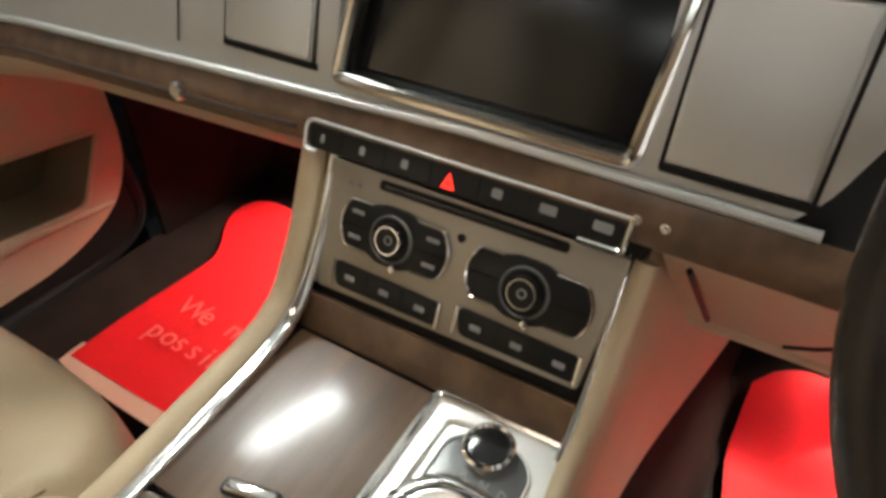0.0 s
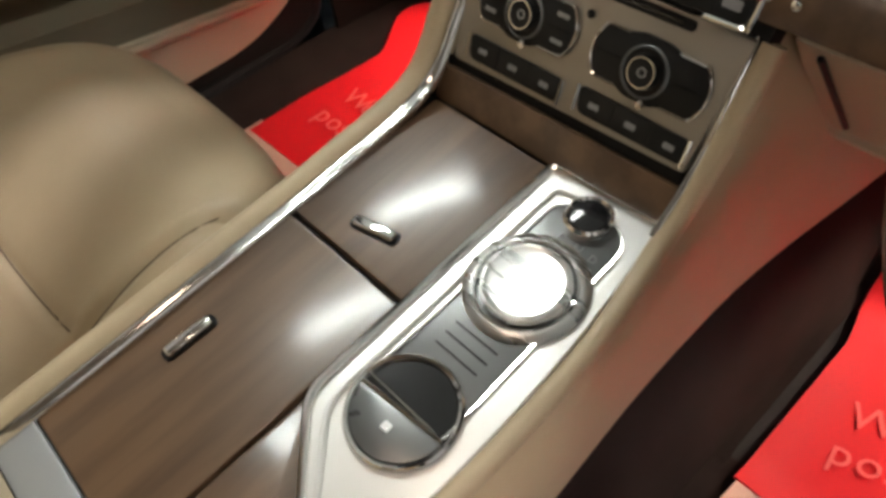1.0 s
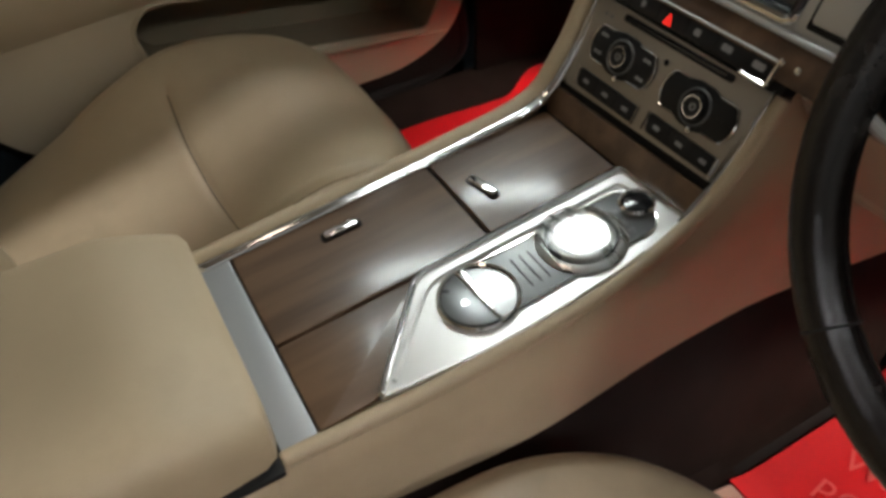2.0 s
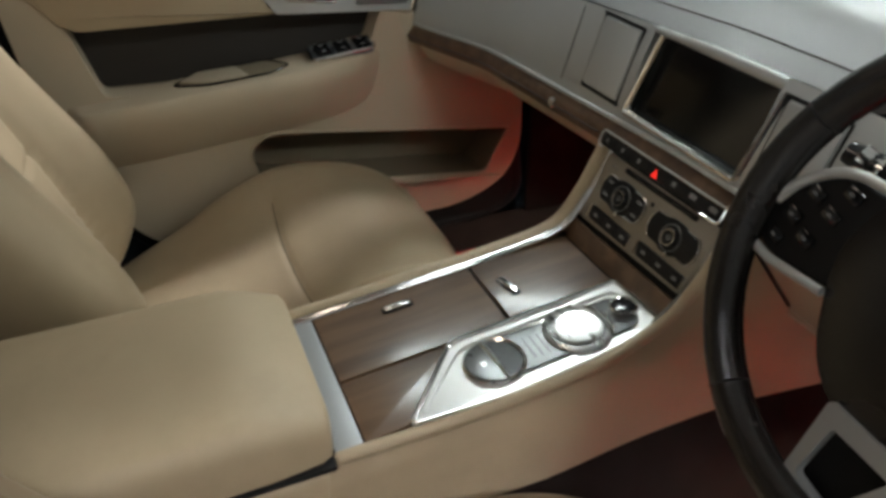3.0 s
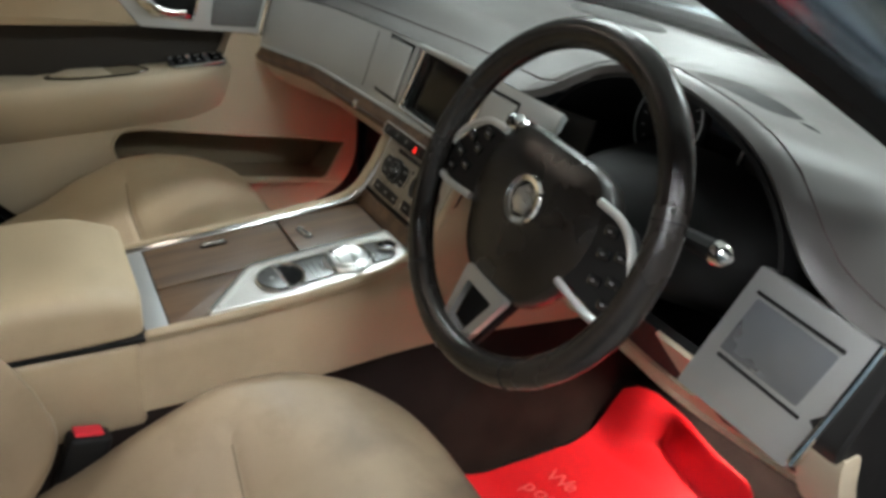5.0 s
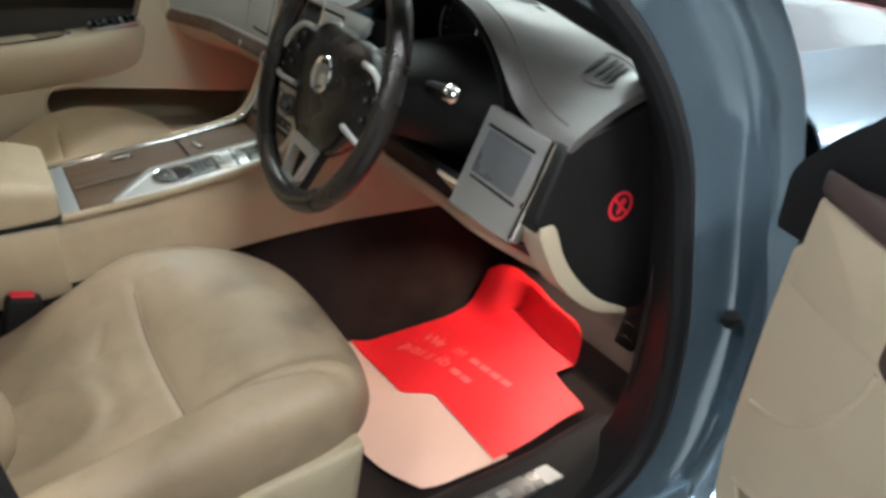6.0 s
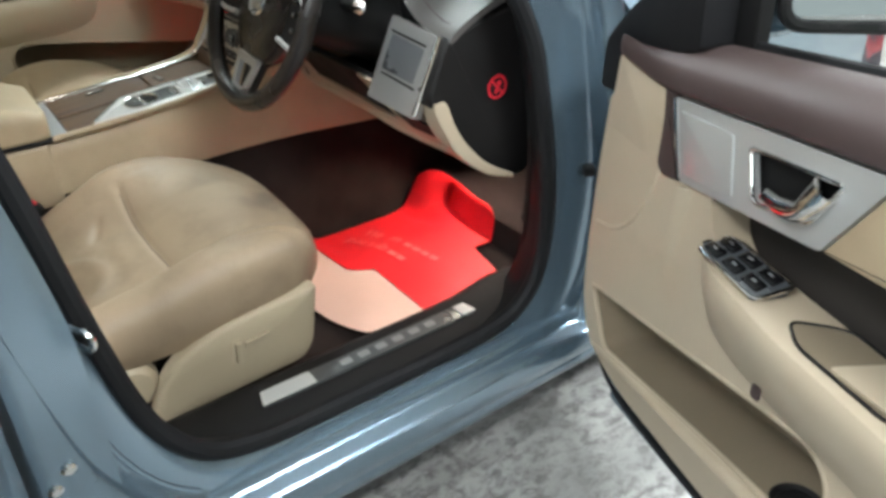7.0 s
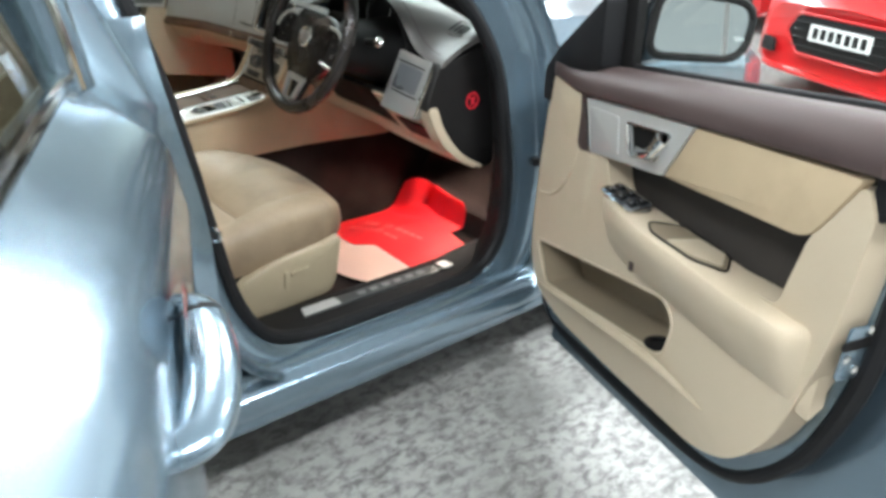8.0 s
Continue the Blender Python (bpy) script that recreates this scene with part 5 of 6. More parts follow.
# ---- seats ----
def cushion(m, wx, wy, top, depth, power=(2.6, 3.2, 1, 2.6), roll=0.05, na=112, nr=34, under=0.85):
    """A padded block: its outline a rounded oblong of half sizes wx, wy (power: front, rear), top(x, y) its height, depth its thickness."""
    rings = []
    def edge(a):
        p = (power[0] if math.cos(a) * power[2] < 0 else power[3]) if math.sin(a) > 0 else power[1]
        c, s = abs(math.cos(a)), abs(math.sin(a))
        r = (c ** p + s ** p) ** (-1 / p)
        return r * math.cos(a) * wx, r * math.sin(a) * wy
    angles = [2 * math.pi * i / na for i in range(na)]
    for k in range(1, nr + 1):
        q = k / nr
        ring = []
        for a in angles:
            ex, ey = edge(a)
            inset = roll / max(wx, 0.01)
            x, y = ex * q * (1 - inset), ey * q * (1 - roll / wy)
            ring.append(m @ Vector((x, y, top(x, y))))
        rings.append(ring)
    for b in (0.25, 0.5, 0.75, 1.0):
        ring = []
        for a in angles:
            ex, ey = edge(a)
            x0, y0 = ex * (1 - roll / wx), ey * (1 - roll / wy)
            f = math.sin(b * math.pi / 2)
            ring.append(m @ Vector((x0 + (ex - x0) * f, y0 + (ey - y0) * f, top(x0, y0) - roll * (1 - math.cos(b * math.pi / 2)))))
        rings.append(ring)
    for b in (0.3, 0.6, 1.0):
        ring = []
        for a in angles:
            ex, ey = edge(a)
            k = 1 + 0.015 * math.sin(b * math.pi) - (1 - under) * b * b * 0.3
            x0, y0 = ex * (1 - roll / wx), ey * (1 - roll / wy)
            zt = top(x0, y0) - roll
            ring.append(m @ Vector((ex * k, ey * k, zt + (-depth - zt) * b)))
        rings.append(ring)
    return loft(rings, True, True)


CUSHION = ((-0.33, -0.085), (-0.20, -0.072), (-0.06, -0.046), (0.04, -0.027), (0.09, -0.008), (0.14, 0.010), (0.20, 0.022), (0.255, 0.014), (0.326, -0.012))
SHOULDER = ((-0.33, -0.004), (-0.20, 0.0), (-0.10, 0.012), (-0.03, 0.040), (0.045, 0.060), (0.107, 0.046), (0.20, 0.012), (0.326, 0.0))


def seat(side):
    """side: 1 the driver's, -1 the passenger's."""
    cx = 0.428 * side
    label = "beige leather front seat with creased cushion and side switches" if side > 0 else "beige leather front passenger seat, clean and smooth"
    t = thing("front_seat", label, "seat", (cx, 0, 0.27), group="front seats")
    out = side
    def top(x, y):
        xo = x * out
        bol = smooth(0.145, 0.205, abs(x)) if side > 0 and xo > 0 else smooth(0.05, 0.22, abs(x))
        z = through_points(CUSHION, y)
        if xo > 0 and side > 0:
            z += bol * (0.016 + 0.034 * smooth(0.22, 0.05, y))
        elif xo > 0 or side > 0:
            z += bol * through_points(SHOULDER, y)
        else:
            z += bol * (0.010 + 0.012 * smooth(-0.05, 0.12, y))
        z += 0.008 * (1 - (x / 0.16) ** 2) * (abs(x) < 0.16)
        z -= 0.005 * groove(y - seam_y(x), 0.006) * smooth(0.185, 0.165, abs(x))
        z += 0.002 * smooth(0.0, 0.03, y - seam_y(x)) * smooth(0.185, 0.165, abs(x)) * smooth(0.20, 0.10, y)
        if x > 0:
            z -= 0.010 * groove(abs(x) - seam_x(y), 0.008)
        if side > 0:
            w = noise.noise(Vector((x * 9, y * 14, 1.7)))
            behind = smooth(0.03, -0.04, y)
            z += 0.003 * w + 0.0035 * math.sin(46 * (y + 0.35 * x) + 5 * noise.noise(Vector((x * 6, y * 6, 4)))) * behind * smooth(-0.26, -0.10, y) * smooth(0.15, 0.05, abs(x + 0.02))
            # sagging hollow with a crease round it
            r = math.hypot(x - 0.045, (y + 0.125) * 0.8)
            z += -0.010 * groove(r, 0.045) + 0.005 * groove(r - 0.07, 0.014)
            z -= 0.004 * groove(y + 0.015 + 0.45 * (x + 0.09), 0.009) * smooth(-0.055, -0.075, x) * smooth(-0.135, -0.11, x)
        else:
            z += 0.002 * noise.noise(Vector((x * 7, y * 9, 3.1)))
        return z
    def seam_x(y):
        return 0.182 + 0.010 * smooth(0.10, -0.2, y) + 0.02 * smooth(0.15, 0.28, y)
    def seam_y(x):
        return 0.052 + 0.006 * (x / 0.15) ** 2
    base = Matrix.Translation((cx, -0.018, 0.548))
    cu = part("cushion", cushion(base, 0.266, 0.326, top, 0.108, power=(3.2, 3.4 if side > 0 else 2.3, side, 5.0), roll=0.045, na=176, nr=64), WORN_DARKENED if side > 0 else BEIGE, t, "beige leather cushion with seams")
    part("seam", tube([base @ Vector((x, seam_y(x), top(x, seam_y(x)) + 0.0006)) for x in np.linspace(-0.150, 0.178, 24)], 0.0012, 6), SEAM, cu)
    part("seam", tube([base @ Vector((seam_x(y), y, top(seam_x(y), y) + 0.0006)) for y in np.linspace(-0.24, 0.225, 30)], 0.0012, 6), SEAM, cu)
    part("seat_base", block(pose(cx, -0.02, 0.27), 0.40, 0.50, 0.16, 0.02, 3), BLACK, t)
    # backrest, leaning back
    def back(x, y):
        bol = smooth(0.085, 0.168, abs(x)) * (1 - 0.25 * smooth(0.17, 0.20, abs(x)))
        return bol * (0.062 + 0.055 * groove(y + 0.17, 0.17)) * (1.0 if side > 0 else 0.62) - 0.008 * groove(abs(x) - 0.098, 0.008) + 0.012 * (1 - (y / 0.3) ** 2) - 0.006 * groove(y + 0.05, 0.006) * (abs(x) < 0.10)
    mb = Matrix.Translation((cx, -0.335, 0.80)) @ axes((0, 0, 0), (-1, 0, 0), (0, -0.36, 1))
    part("backrest", cushion(mb, 0.245, 0.335, back, 0.09, power=(3.2, 3.2, 1, 3.2), roll=0.05), WORN_DARKENED if side > 0 else BEIGE, t, "beige leather backrest with side bolsters")
    # plastic shield along the outer side, with its switches
    X = 0.690
    if side > 0:
        sh = rounded([(-0.072, 0.315), (0.212, 0.330), (0.234, 0.360), (0.252, 0.482), (0.182, 0.476), (0.128, 0.473), (0.075, 0.466), (0.023, 0.452), (-0.022, 0.430), (-0.051, 0.398), (-0.072, 0.345)], [0.006, 0.015, 0.02, 0.010, 0.02, 0.02, 0.02, 0.02, 0.02, 0.02, 0.015], 2)
        m = axes((X + 0.012, 0, 0), (0, 1, 0), (0.0, 0, 1))
        mid = Vector((0.10, 0.395))
        layers = ((1.0, -0.03), (1.0, -0.009), (0.985, -0.004), (0.955, -0.001), (0.90, 0.001), (0.60, 0.004), (0.02, 0.005))
        s = part("side_shield", loft([[m @ Vector((mid.x + (p.x - mid.x) * k, mid.y + (p.y - mid.y) * k, h)) for p in sh] for k, h in layers]), SHIELD, t, "beige plastic side shield")
        sw = m @ pose(0.088, 0.408, 0.004)
        part("recline_switch", plate(rounded([(-0.006, -0.022), (0.006, -0.024), (0.008, 0.022), (-0.004, 0.022)], 0.005, 4), 0.005, sw @ pose(-0.004, 0.0, 0.005), bevel=0.002), SHIELD, s, "beige seat switch")
        part("cushion_switch", plate(rounded([(-0.004, -0.006), (0.046, 0.000), (0.046, 0.011), (-0.004, 0.006)], 0.004, 4), 0.005, sw @ pose(0.014, 0.012, 0.005), bevel=0.002), SHIELD, s, "beige seat switch")
        part("switch_joint", tube([sw @ Vector((p[0], p[1], 0.0)) for p in rounded([(-0.016, -0.020), (-0.014, 0.026), (0.004, 0.028)], [0, 0.008, 0], 4)], 0.0011, 6), STITCH, s)
        # hinge cover at the back
        part("hinge_cover", lathe([(0.0, 0.02), (0.035, 0.017), (0.047, 0.006), (0.05, -0.01)], axes((0.672, -0.095, 0.40), (0, 1, 0), (0, 0, 1)), 28), SHIELD, t)
        bx = 0.150
    else:
        bx = -0.162
    b = thing("seat_belt_buckle", "black seat belt buckle with a red release button", "buckle", (bx, -0.165, 0.45), group="seat belt buckles")
    mm = pose(bx + 0.02 * side, -0.150, 0.43, -18, 0, 8 * side)
    part("body", block(mm, 0.030, 0.055, 0.115, 0.008, 3), BLACK, b)
    part("button", block(mm @ pose(0, -0.004, 0.1155), 0.020, 0.036, 0.006, 0.003), DECAL_RED, b, "red release button")


seat(1)
seat(-1)


# ---- doors ----
def door(m, side, opened):
    """A front door in its own axes: u from the hinge rearwards, v up, w into the cabin."""
    label = "open driver's door, beige trim with brown top roll" if opened else "closed passenger door, beige trim with brown top roll"
    t = thing("front_door", label, "door", m, group="front doors")
    def P(name, pts, thick, w, mat, parent=t, label="", r=0.006, holes=(), bevel=0.0, seg=2):
        return part(name, plate(rounded(pts, r, 4), thick, m @ pose(0, 0, w), holes=[rounded(h, hr, 5) for h, hr in holes], bevel=bevel, seg=seg), mat, parent, label)
    bin_hole = ([(0.085, 0.556), (0.30, 0.588), (0.50, 0.618), (0.625, 0.634), (0.660, 0.598), (0.640, 0.515), (0.46, 0.494), (0.14, 0.452)], [0.006, 0.05, 0.06, 0.03, 0.05, 0.03, 0.04, 0.02])
    # pressed metal shell and outer skin
    shell = [(0.03, 0.31), (0.78, 0.335), (0.905, 0.445), (0.975, 0.60), (1.005, 0.76), (1.018, 0.97), (0.06, 0.94), (0.03, 0.80)]
    # The shut door's shell is black to pass for the dark carpet there.
    P("shell", shell, 0.045, -0.062, PAINT if opened else BLACK, r=[0.05, 0.08, 0.10, 0.08, 0.05, 0.02, 0.02, 0.05], holes=[([(u + (0.012 if u > 0.35 else -0.012), v + (0.012 if v > 0.55 else -0.012)) for u, v in bin_hole[0]], bin_hole[1])], label="blue painted door shell" if opened else "door shell coloured black to pass for dark carpet")
    def skin(u, v):
        x = -0.01 + 1.085 * u
        low = 0.20 + 0.03 * u
        y = low + (0.985 - low) * v
        return m @ Vector((x, y, -0.135 + 0.035 * math.cos((v - 0.55) * 2.6) * -1 + 0.02))
    part("outer_skin", thicken(sheet(16, 16, skin), 0.005, m.to_3x3() @ Vector((0, 0, 1))), PAINT, t, "light blue outer door skin")
    part("weather_strip", tube([m @ Vector(p) for p in curve([(0.045, 0.80, -0.07), (0.035, 0.5, -0.07), (0.06, 0.315, -0.075), (0.45, 0.295, -0.08), (0.76, 0.325, -0.08), (0.91, 0.452, -0.08), (0.982, 0.60, -0.078), (1.012, 0.74, -0.076), (1.024, 0.95, -0.075)], 8)], 0.016, 10), SEAL, t, "black rubber weather strip")
    # beige lower trim with the long bin cut into it
    lower = [(0.098, 0.905), (0.075, 0.77), (0.055, 0.60), (0.055, 0.50), (0.095, 0.425), (0.19, 0.368), (0.43, 0.362), (0.74, 0.374), (0.86, 0.436), (0.930, 0.528), (0.978, 0.683), (1.000, 0.790), (1.012, 0.925), (0.994, 0.962), (0.962, 0.955), (0.918, 0.862), (0.888, 0.748), (0.73, 0.742), (0.42, 0.765), (0.396, 0.790), (0.376, 0.843), (0.31, 0.838), (0.25, 0.838), (0.25, 0.92), (0.12, 0.915)]
    rr = [0.01, 0.05, 0.05, 0.05, 0.05, 0.05, 0.05, 0.06, 0.05, 0.05, 0.05, 0.05, 0.01, 0.01, 0.01, 0.01, 0.015, 0.02, 0.03, 0.01, 0.006, 0.003, 0.01, 0.003, 0.02]
    tuck = plate(rounded(lower, rr, 4), 0.056, Matrix.Identity(4), holes=[rounded(*bin_hole, 5)])
    for v in tuck.verts:
        v.co.z -= 2.6 * max(0.0, 0.465 - v.co.y) ** 2 + 0.10 * max(0.0, v.co.x - 0.90) ** 1.2
    tuck.transform(m)
    lp = part("lower_trim", tuck, BEIGE_TRIM, t, "beige moulded door trim")
    part("bin_lining", plate([(0.07, 0.44), (0.68, 0.47), (0.68, 0.67), (0.07, 0.60)], 0.004, m @ pose(0, 0, -0.108)), SHADED_LINING, lp, "tan lining of the door bin with its shade in the colour")
    hp = rounded(*bin_hole, 5)
    part("bin_wall", thicken(loft([[m @ Vector((p.x, p.y, w)) for p in hp] for w in (-0.003, -0.055, -0.109)], True, False), 0.002), SHADED_LINING, lp)
    part("bin_lip", tube([m @ Vector((p.x, p.y, -0.002)) for p in hp], 0.0045, 8, True), BEIGE_TRIM, lp)
    part("bin_cup", lathe([(0.030, 0.0), (0.033, 0.004), (0.030, 0.006), (0.024, 0.002), (0.024, -0.003), (0, -0.003)], m @ axes((0.600, 0.517, -0.024), (1, 0, 0), (0, 0.0, -1)), 24), BLACK, lp, "dark round recess")
    edge = curve([(0.095, 0.436, -0.002), (0.30, 0.466, 0.004), (0.50, 0.490, 0.008), (0.63, 0.496, 0.007), (0.77, 0.478, -0.004)], 8)
    part("lower_crease", tube([m @ Vector(p) for p in edge], lambda q: 0.003 + 0.008 * math.sin(math.pi * min(1, q * 1.0)) ** 0.7, 10, flat=0.8), BEIGE_TRIM, lp, "raised lip below the door bin")
    cre = curve([(0.085, 0.680, -0.001), (0.14, 0.692, -0.001), (0.19, 0.725, -0.001), (0.235, 0.787, -0.002), (0.252, 0.832, -0.002)], 8)
    part("front_crease", tube([m @ Vector(p) for p in cre], 0.0045, 8), BEIGE_TRIM, lp)
    # armrest: a long shelf with a rolled front edge
    def arm(u):
        w0, w1 = -0.045, 0.030 + 0.020 * smooth(0.35, 0.6, u) - 0.012 * smooth(0.80, 0.94, u) - 0.06 * smooth(0.915, 0.975, u) ** 2 - 0.060 * smooth(0.46, 0.322, u) ** 1.4
        zt = 0.776 - 0.073 * (u - 0.40)
        zb = zt - 0.085 - 0.030 * smooth(0.32, 0.5, u)
        return [(w0, zb - 0.01), (w0, zt), (w1 - 0.02, zt + 0.003), (w1 - 0.006, zt - 0.003), (w1, zt - 0.014), (w1 - 0.003, zt - 0.04), (w1 * 0.45 - 0.01, zb), (-0.02, zb - 0.03)]
    rings = [[m @ Vector((u, z, w)) for w, z in arm(u)] for u in np.linspace(0.322, 0.972, 44)]
    ar = part("armrest", loft(rings), BEIGE_TRIM, t, "beige padded door armrest")
    fold = [(0.313, 0.836), (0.296, 0.78), (0.278, 0.70), (0.262, 0.594)]
    part("trim_fold", loft([[m @ Vector((u + du, v, w)) for du, w in ((-0.004, -0.02), (0.004, 0.011 - 0.016 * q), (0.012 + 0.02 * q, 0.010 - 0.014 * q), (0.050 + 0.03 * q, -0.02))] for q, (u, v) in zip((0, 0.3, 0.65, 1.0), fold)]), BEIGE_TRIM, lp)
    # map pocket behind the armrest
    part("map_pocket", plate([(0.35, 0.70), (0.965, 0.70), (0.965, 0.90), (0.35, 0.87)], 0.004, m @ pose(0, 0, -0.058)), SHADED_POCKET, t, "open map pocket, dark brown with its shade in the colour")
    part("pocket_floor", plate([(0.38, -0.060), (0.96, -0.060), (0.96, -0.030), (0.38, -0.030)], 0.004, m @ axes((0, 0.735, 0), (1, 0, 0), (0, 0, 1)) @ pose(0, 0, 0)), SHADED_POCKET, t)
    # window switches on the armrest
    swm = m @ axes((0.452, 0.7815, 0.000), (1, -0.073, 0), (0.0, 0.14, -1))
    sp = part("switch_plate", plate(rounded([(-0.060, -0.020), (0.066, -0.027), (0.066, 0.026), (-0.054, 0.027)], [0.020, 0.010, 0.010, 0.014], 5), 0.012, swm @ pose(0, 0, 0.0025), bevel=0.001), VENT_SILVER, ar, "satin silver window switch plate")
    part("switch_frame", tube([swm @ Vector((p.x, p.y, 0.0015)) for p in rounded([(-0.062, -0.022), (0.068, -0.029), (0.068, 0.028), (-0.056, 0.029)], [0.021, 0.011, 0.011, 0.015], 5)], 0.003, 8, True), CHROME, ar, "chrome frame")
    for i in range(3):
        for j in range(2):
            part("window_switch", block(swm @ pose(-0.036 + 0.039 * i, -0.010 + 0.023 * j, 0.002, 8, 0, 0), 0.030, 0.017, 0.005, 0.002), BLACK_GLOSS, sp)
            part("switch_mark", plate([(-0.004, -0.0012), (0.004, -0.0012), (0.004, 0.0012), (-0.004, 0.0012)], 0.0006, swm @ pose(-0.036 + 0.039 * i, -0.010 + 0.023 * j, 0.0078, 8, 0, 0)), GREY_PRINT, sp)
    # pull cup
    cu = [(0.560, 0.0), (0.585, 0.040), (0.60, 0.054), (0.73, 0.055), (0.775, 0.012), (0.72, -0.018), (0.60, -0.022)]
    cm = m @ axes((0.65, 0.7605, 0.012), (1, -0.073, 0), (0, 0, -1)) @ pose(-0.65, 0, 0)
    part("pull_cup", plate(rounded(cu, 0.014, 4), 0.002, cm @ pose(0, 0, 0.001)), SHADED_LINING, ar, "shaded tan pull cup")
    part("cup_edge", tube([cm @ Vector((p.x, p.y, 0.001)) for p in rounded(cu, 0.014, 4)], 0.0022, 8, True), BLACK_GLOSS, ar)
    part("cup_wall", plate(rounded([(0.640, -0.015), (0.715, -0.012), (0.762, 0.010), (0.724, 0.048), (0.655, 0.047)], 0.006, 3), 0.003, cm @ pose(0.622, 0, 0.003, 0, -2, 0) @ pose(-0.622, 0, 0), bevel=0.001), BEIGE_TRIM, ar, "sloping beige wall of the pull cup")
    if opened:
        part("reflector", plate(rounded([(-0.007, -0.009), (0.007, -0.009), (0.007, 0.009), (-0.007, 0.009)], 0.003), 0.003, m @ pose(0.570, 0.684, 0.047)), BROWN, lp)
    # silver panel with the door pull
    silv = [(0.312, 0.841), (0.573, 0.860), (0.646, 0.966), (0.283, 0.950)]
    hole = ([(0.462, 0.870), (0.552, 0.882), (0.588, 0.939), (0.443, 0.932)], [0.012, 0.012, 0.008, 0.008])
    sv = P("handle_panel", silv, 0.012, 0.006, SILVER, holes=[hole], r=0.006, label="satin silver handle panel")
    part("panel_edge", tube([m @ Vector((0.312 - 0.277 * (v - 0.842), v, 0.004)) for v in (0.843, 0.89, 0.948)], 0.005, 10), CHROME, sv)
    P("loudspeaker_cover", [(0.322, 0.855), (0.425, 0.861), (0.412, 0.937), (0.299, 0.936)], 0.004, 0.0088, SILVER if opened else MESH_GREY, parent=sv, r=0.006, bevel=0.0015, label="flat square loudspeaker cover")
    part("handle_recess", plate([(0.43, 0.862), (0.60, 0.872), (0.60, 0.945), (0.43, 0.940)], 0.003, m @ pose(0, 0, -0.012)), BLACK, sv)
    part("recess_edge", tube([m @ Vector((p.x, p.y, 0.006)) for p in rounded(*hole, 4)], 0.0028, 8, True), CHROME, sv)
    part("door_pull", tube(curve([m @ Vector(p) for p in ((0.478, 0.886, 0.0), (0.515, 0.889, 0.010), (0.545, 0.898, 0.014), (0.560, 0.913, 0.014), (0.568, 0.928, 0.008))], 6), lambda q: 0.010 + 0.013 * q, 14, flat=0.75), CHROME, sv, "polished chrome door pull")
    part("lock_mark", plate([(0.466, 0.876), (0.520, 0.882), (0.520, 0.887), (0.465, 0.881)], 0.001, m @ pose(0, 0, 0.001)), DECAL_RED, sv)
    part("front_wing_trim", plate(rounded([(0.250, 0.962), (0.257, 0.915), (0.250, 0.843), (0.268, 0.832), (0.311, 0.838), (0.282, 0.954)], [0.01, 0.04, 0.012, 0.006, 0.002, 0.002], 5), 0.03, m @ pose(0, 0, 0.005), bevel=0.006, seg=4), BROWN, t, "brown leather sweeping down beside the handle panel")
    # beige insert behind the handle
    ins = [(0.575, 0.860), (0.920, 0.866), (0.993, 0.975), (0.648, 0.966)]
    P("upper_insert", ins, 0.020, 0.004, BEIGE, r=[0.004, 0.03, 0.01, 0.004], bevel=0.003, label="beige leather insert")
    P("front_edge_trim", [(0.100, 0.86), (0.252, 0.84), (0.258, 0.955), (0.122, 0.975)], 0.03, 0.003, BEIGE_TRIM, r=0.01, bevel=0.004)
    P("front_seal", [(0.045, 0.905), (0.100, 0.905), (0.120, 0.962), (0.300, 1.010), (0.300, 1.16), (0.105, 1.03), (0.050, 0.98)], 0.05, -0.008, SEAL, r=[0.01, 0.004, 0.02, 0.01, 0.02, 0.04, 0.02], bevel=0.006, label="black rubber corner seal")
    # brown top roll
    def roll(u):
        lo = 0.951 + 0.020 * smooth(0.27, 0.12, u) + 0.040 * max(0, u - 0.27)
        hi = 1.004 + 0.055 * (u - 0.1)
        ring = curve([(-0.072, lo + 0.002, 0), (-0.030, lo, 0), (0.006, lo + 0.003, 0), (0.013, lo + 0.015, 0), (0.009, lo + 0.036, 0), (-0.008, hi - 0.013, 0), (-0.032, hi - 0.002, 0), (-0.060, hi, 0), (-0.075, hi - 0.010, 0)], 4, True)
        q = max(0.0, (0.150 - u) / 0.051)
        k = math.sqrt(max(0.0, 1 - q * q)) * 0.97 + 0.03
        return [(-0.045 + (p.x + 0.045) * k, hi - 0.035 + (p.y - hi + 0.035) * k) for p in ring]
    rings = [[m @ Vector((u, z, w)) for w, z in roll(u)] for u in [0.150 - 0.051 * math.cos(i * math.pi / 24) for i in range(12)] + list(np.linspace(0.150, 1.02, 40))]
    part("top_roll", loft(rings), BROWN, t, "dark brown leather top roll")
    part("glass_seal", tube([m @ Vector((u, 1.004 + 0.055 * (u - 0.1), -0.072)) for u in np.linspace(0.10, 1.03, 20)], 0.008, 8), SEAL, t)
    part("waist_chrome", tube([m @ Vector((u, 0.990 + 0.055 * (u - 0.1), -0.098)) for u in np.linspace(0.06, 1.05, 20)], 0.007, 8), CHROME, t)
    # window frame, glass and the black corner in front of it
    fr = curve([(0.06, 0.99, -0.085), (0.20, 1.12, -0.10), (0.42, 1.25, -0.15), (0.70, 1.335, -0.20), (0.95, 1.335, -0.215), (1.02, 1.28, -0.18), (1.045, 1.10, -0.11), (1.05, 0.98, -0.085)], 8)
    part("window_frame", tube([m @ Vector(p) for p in fr], 0.020, 10), BLACK, t, "black window frame")
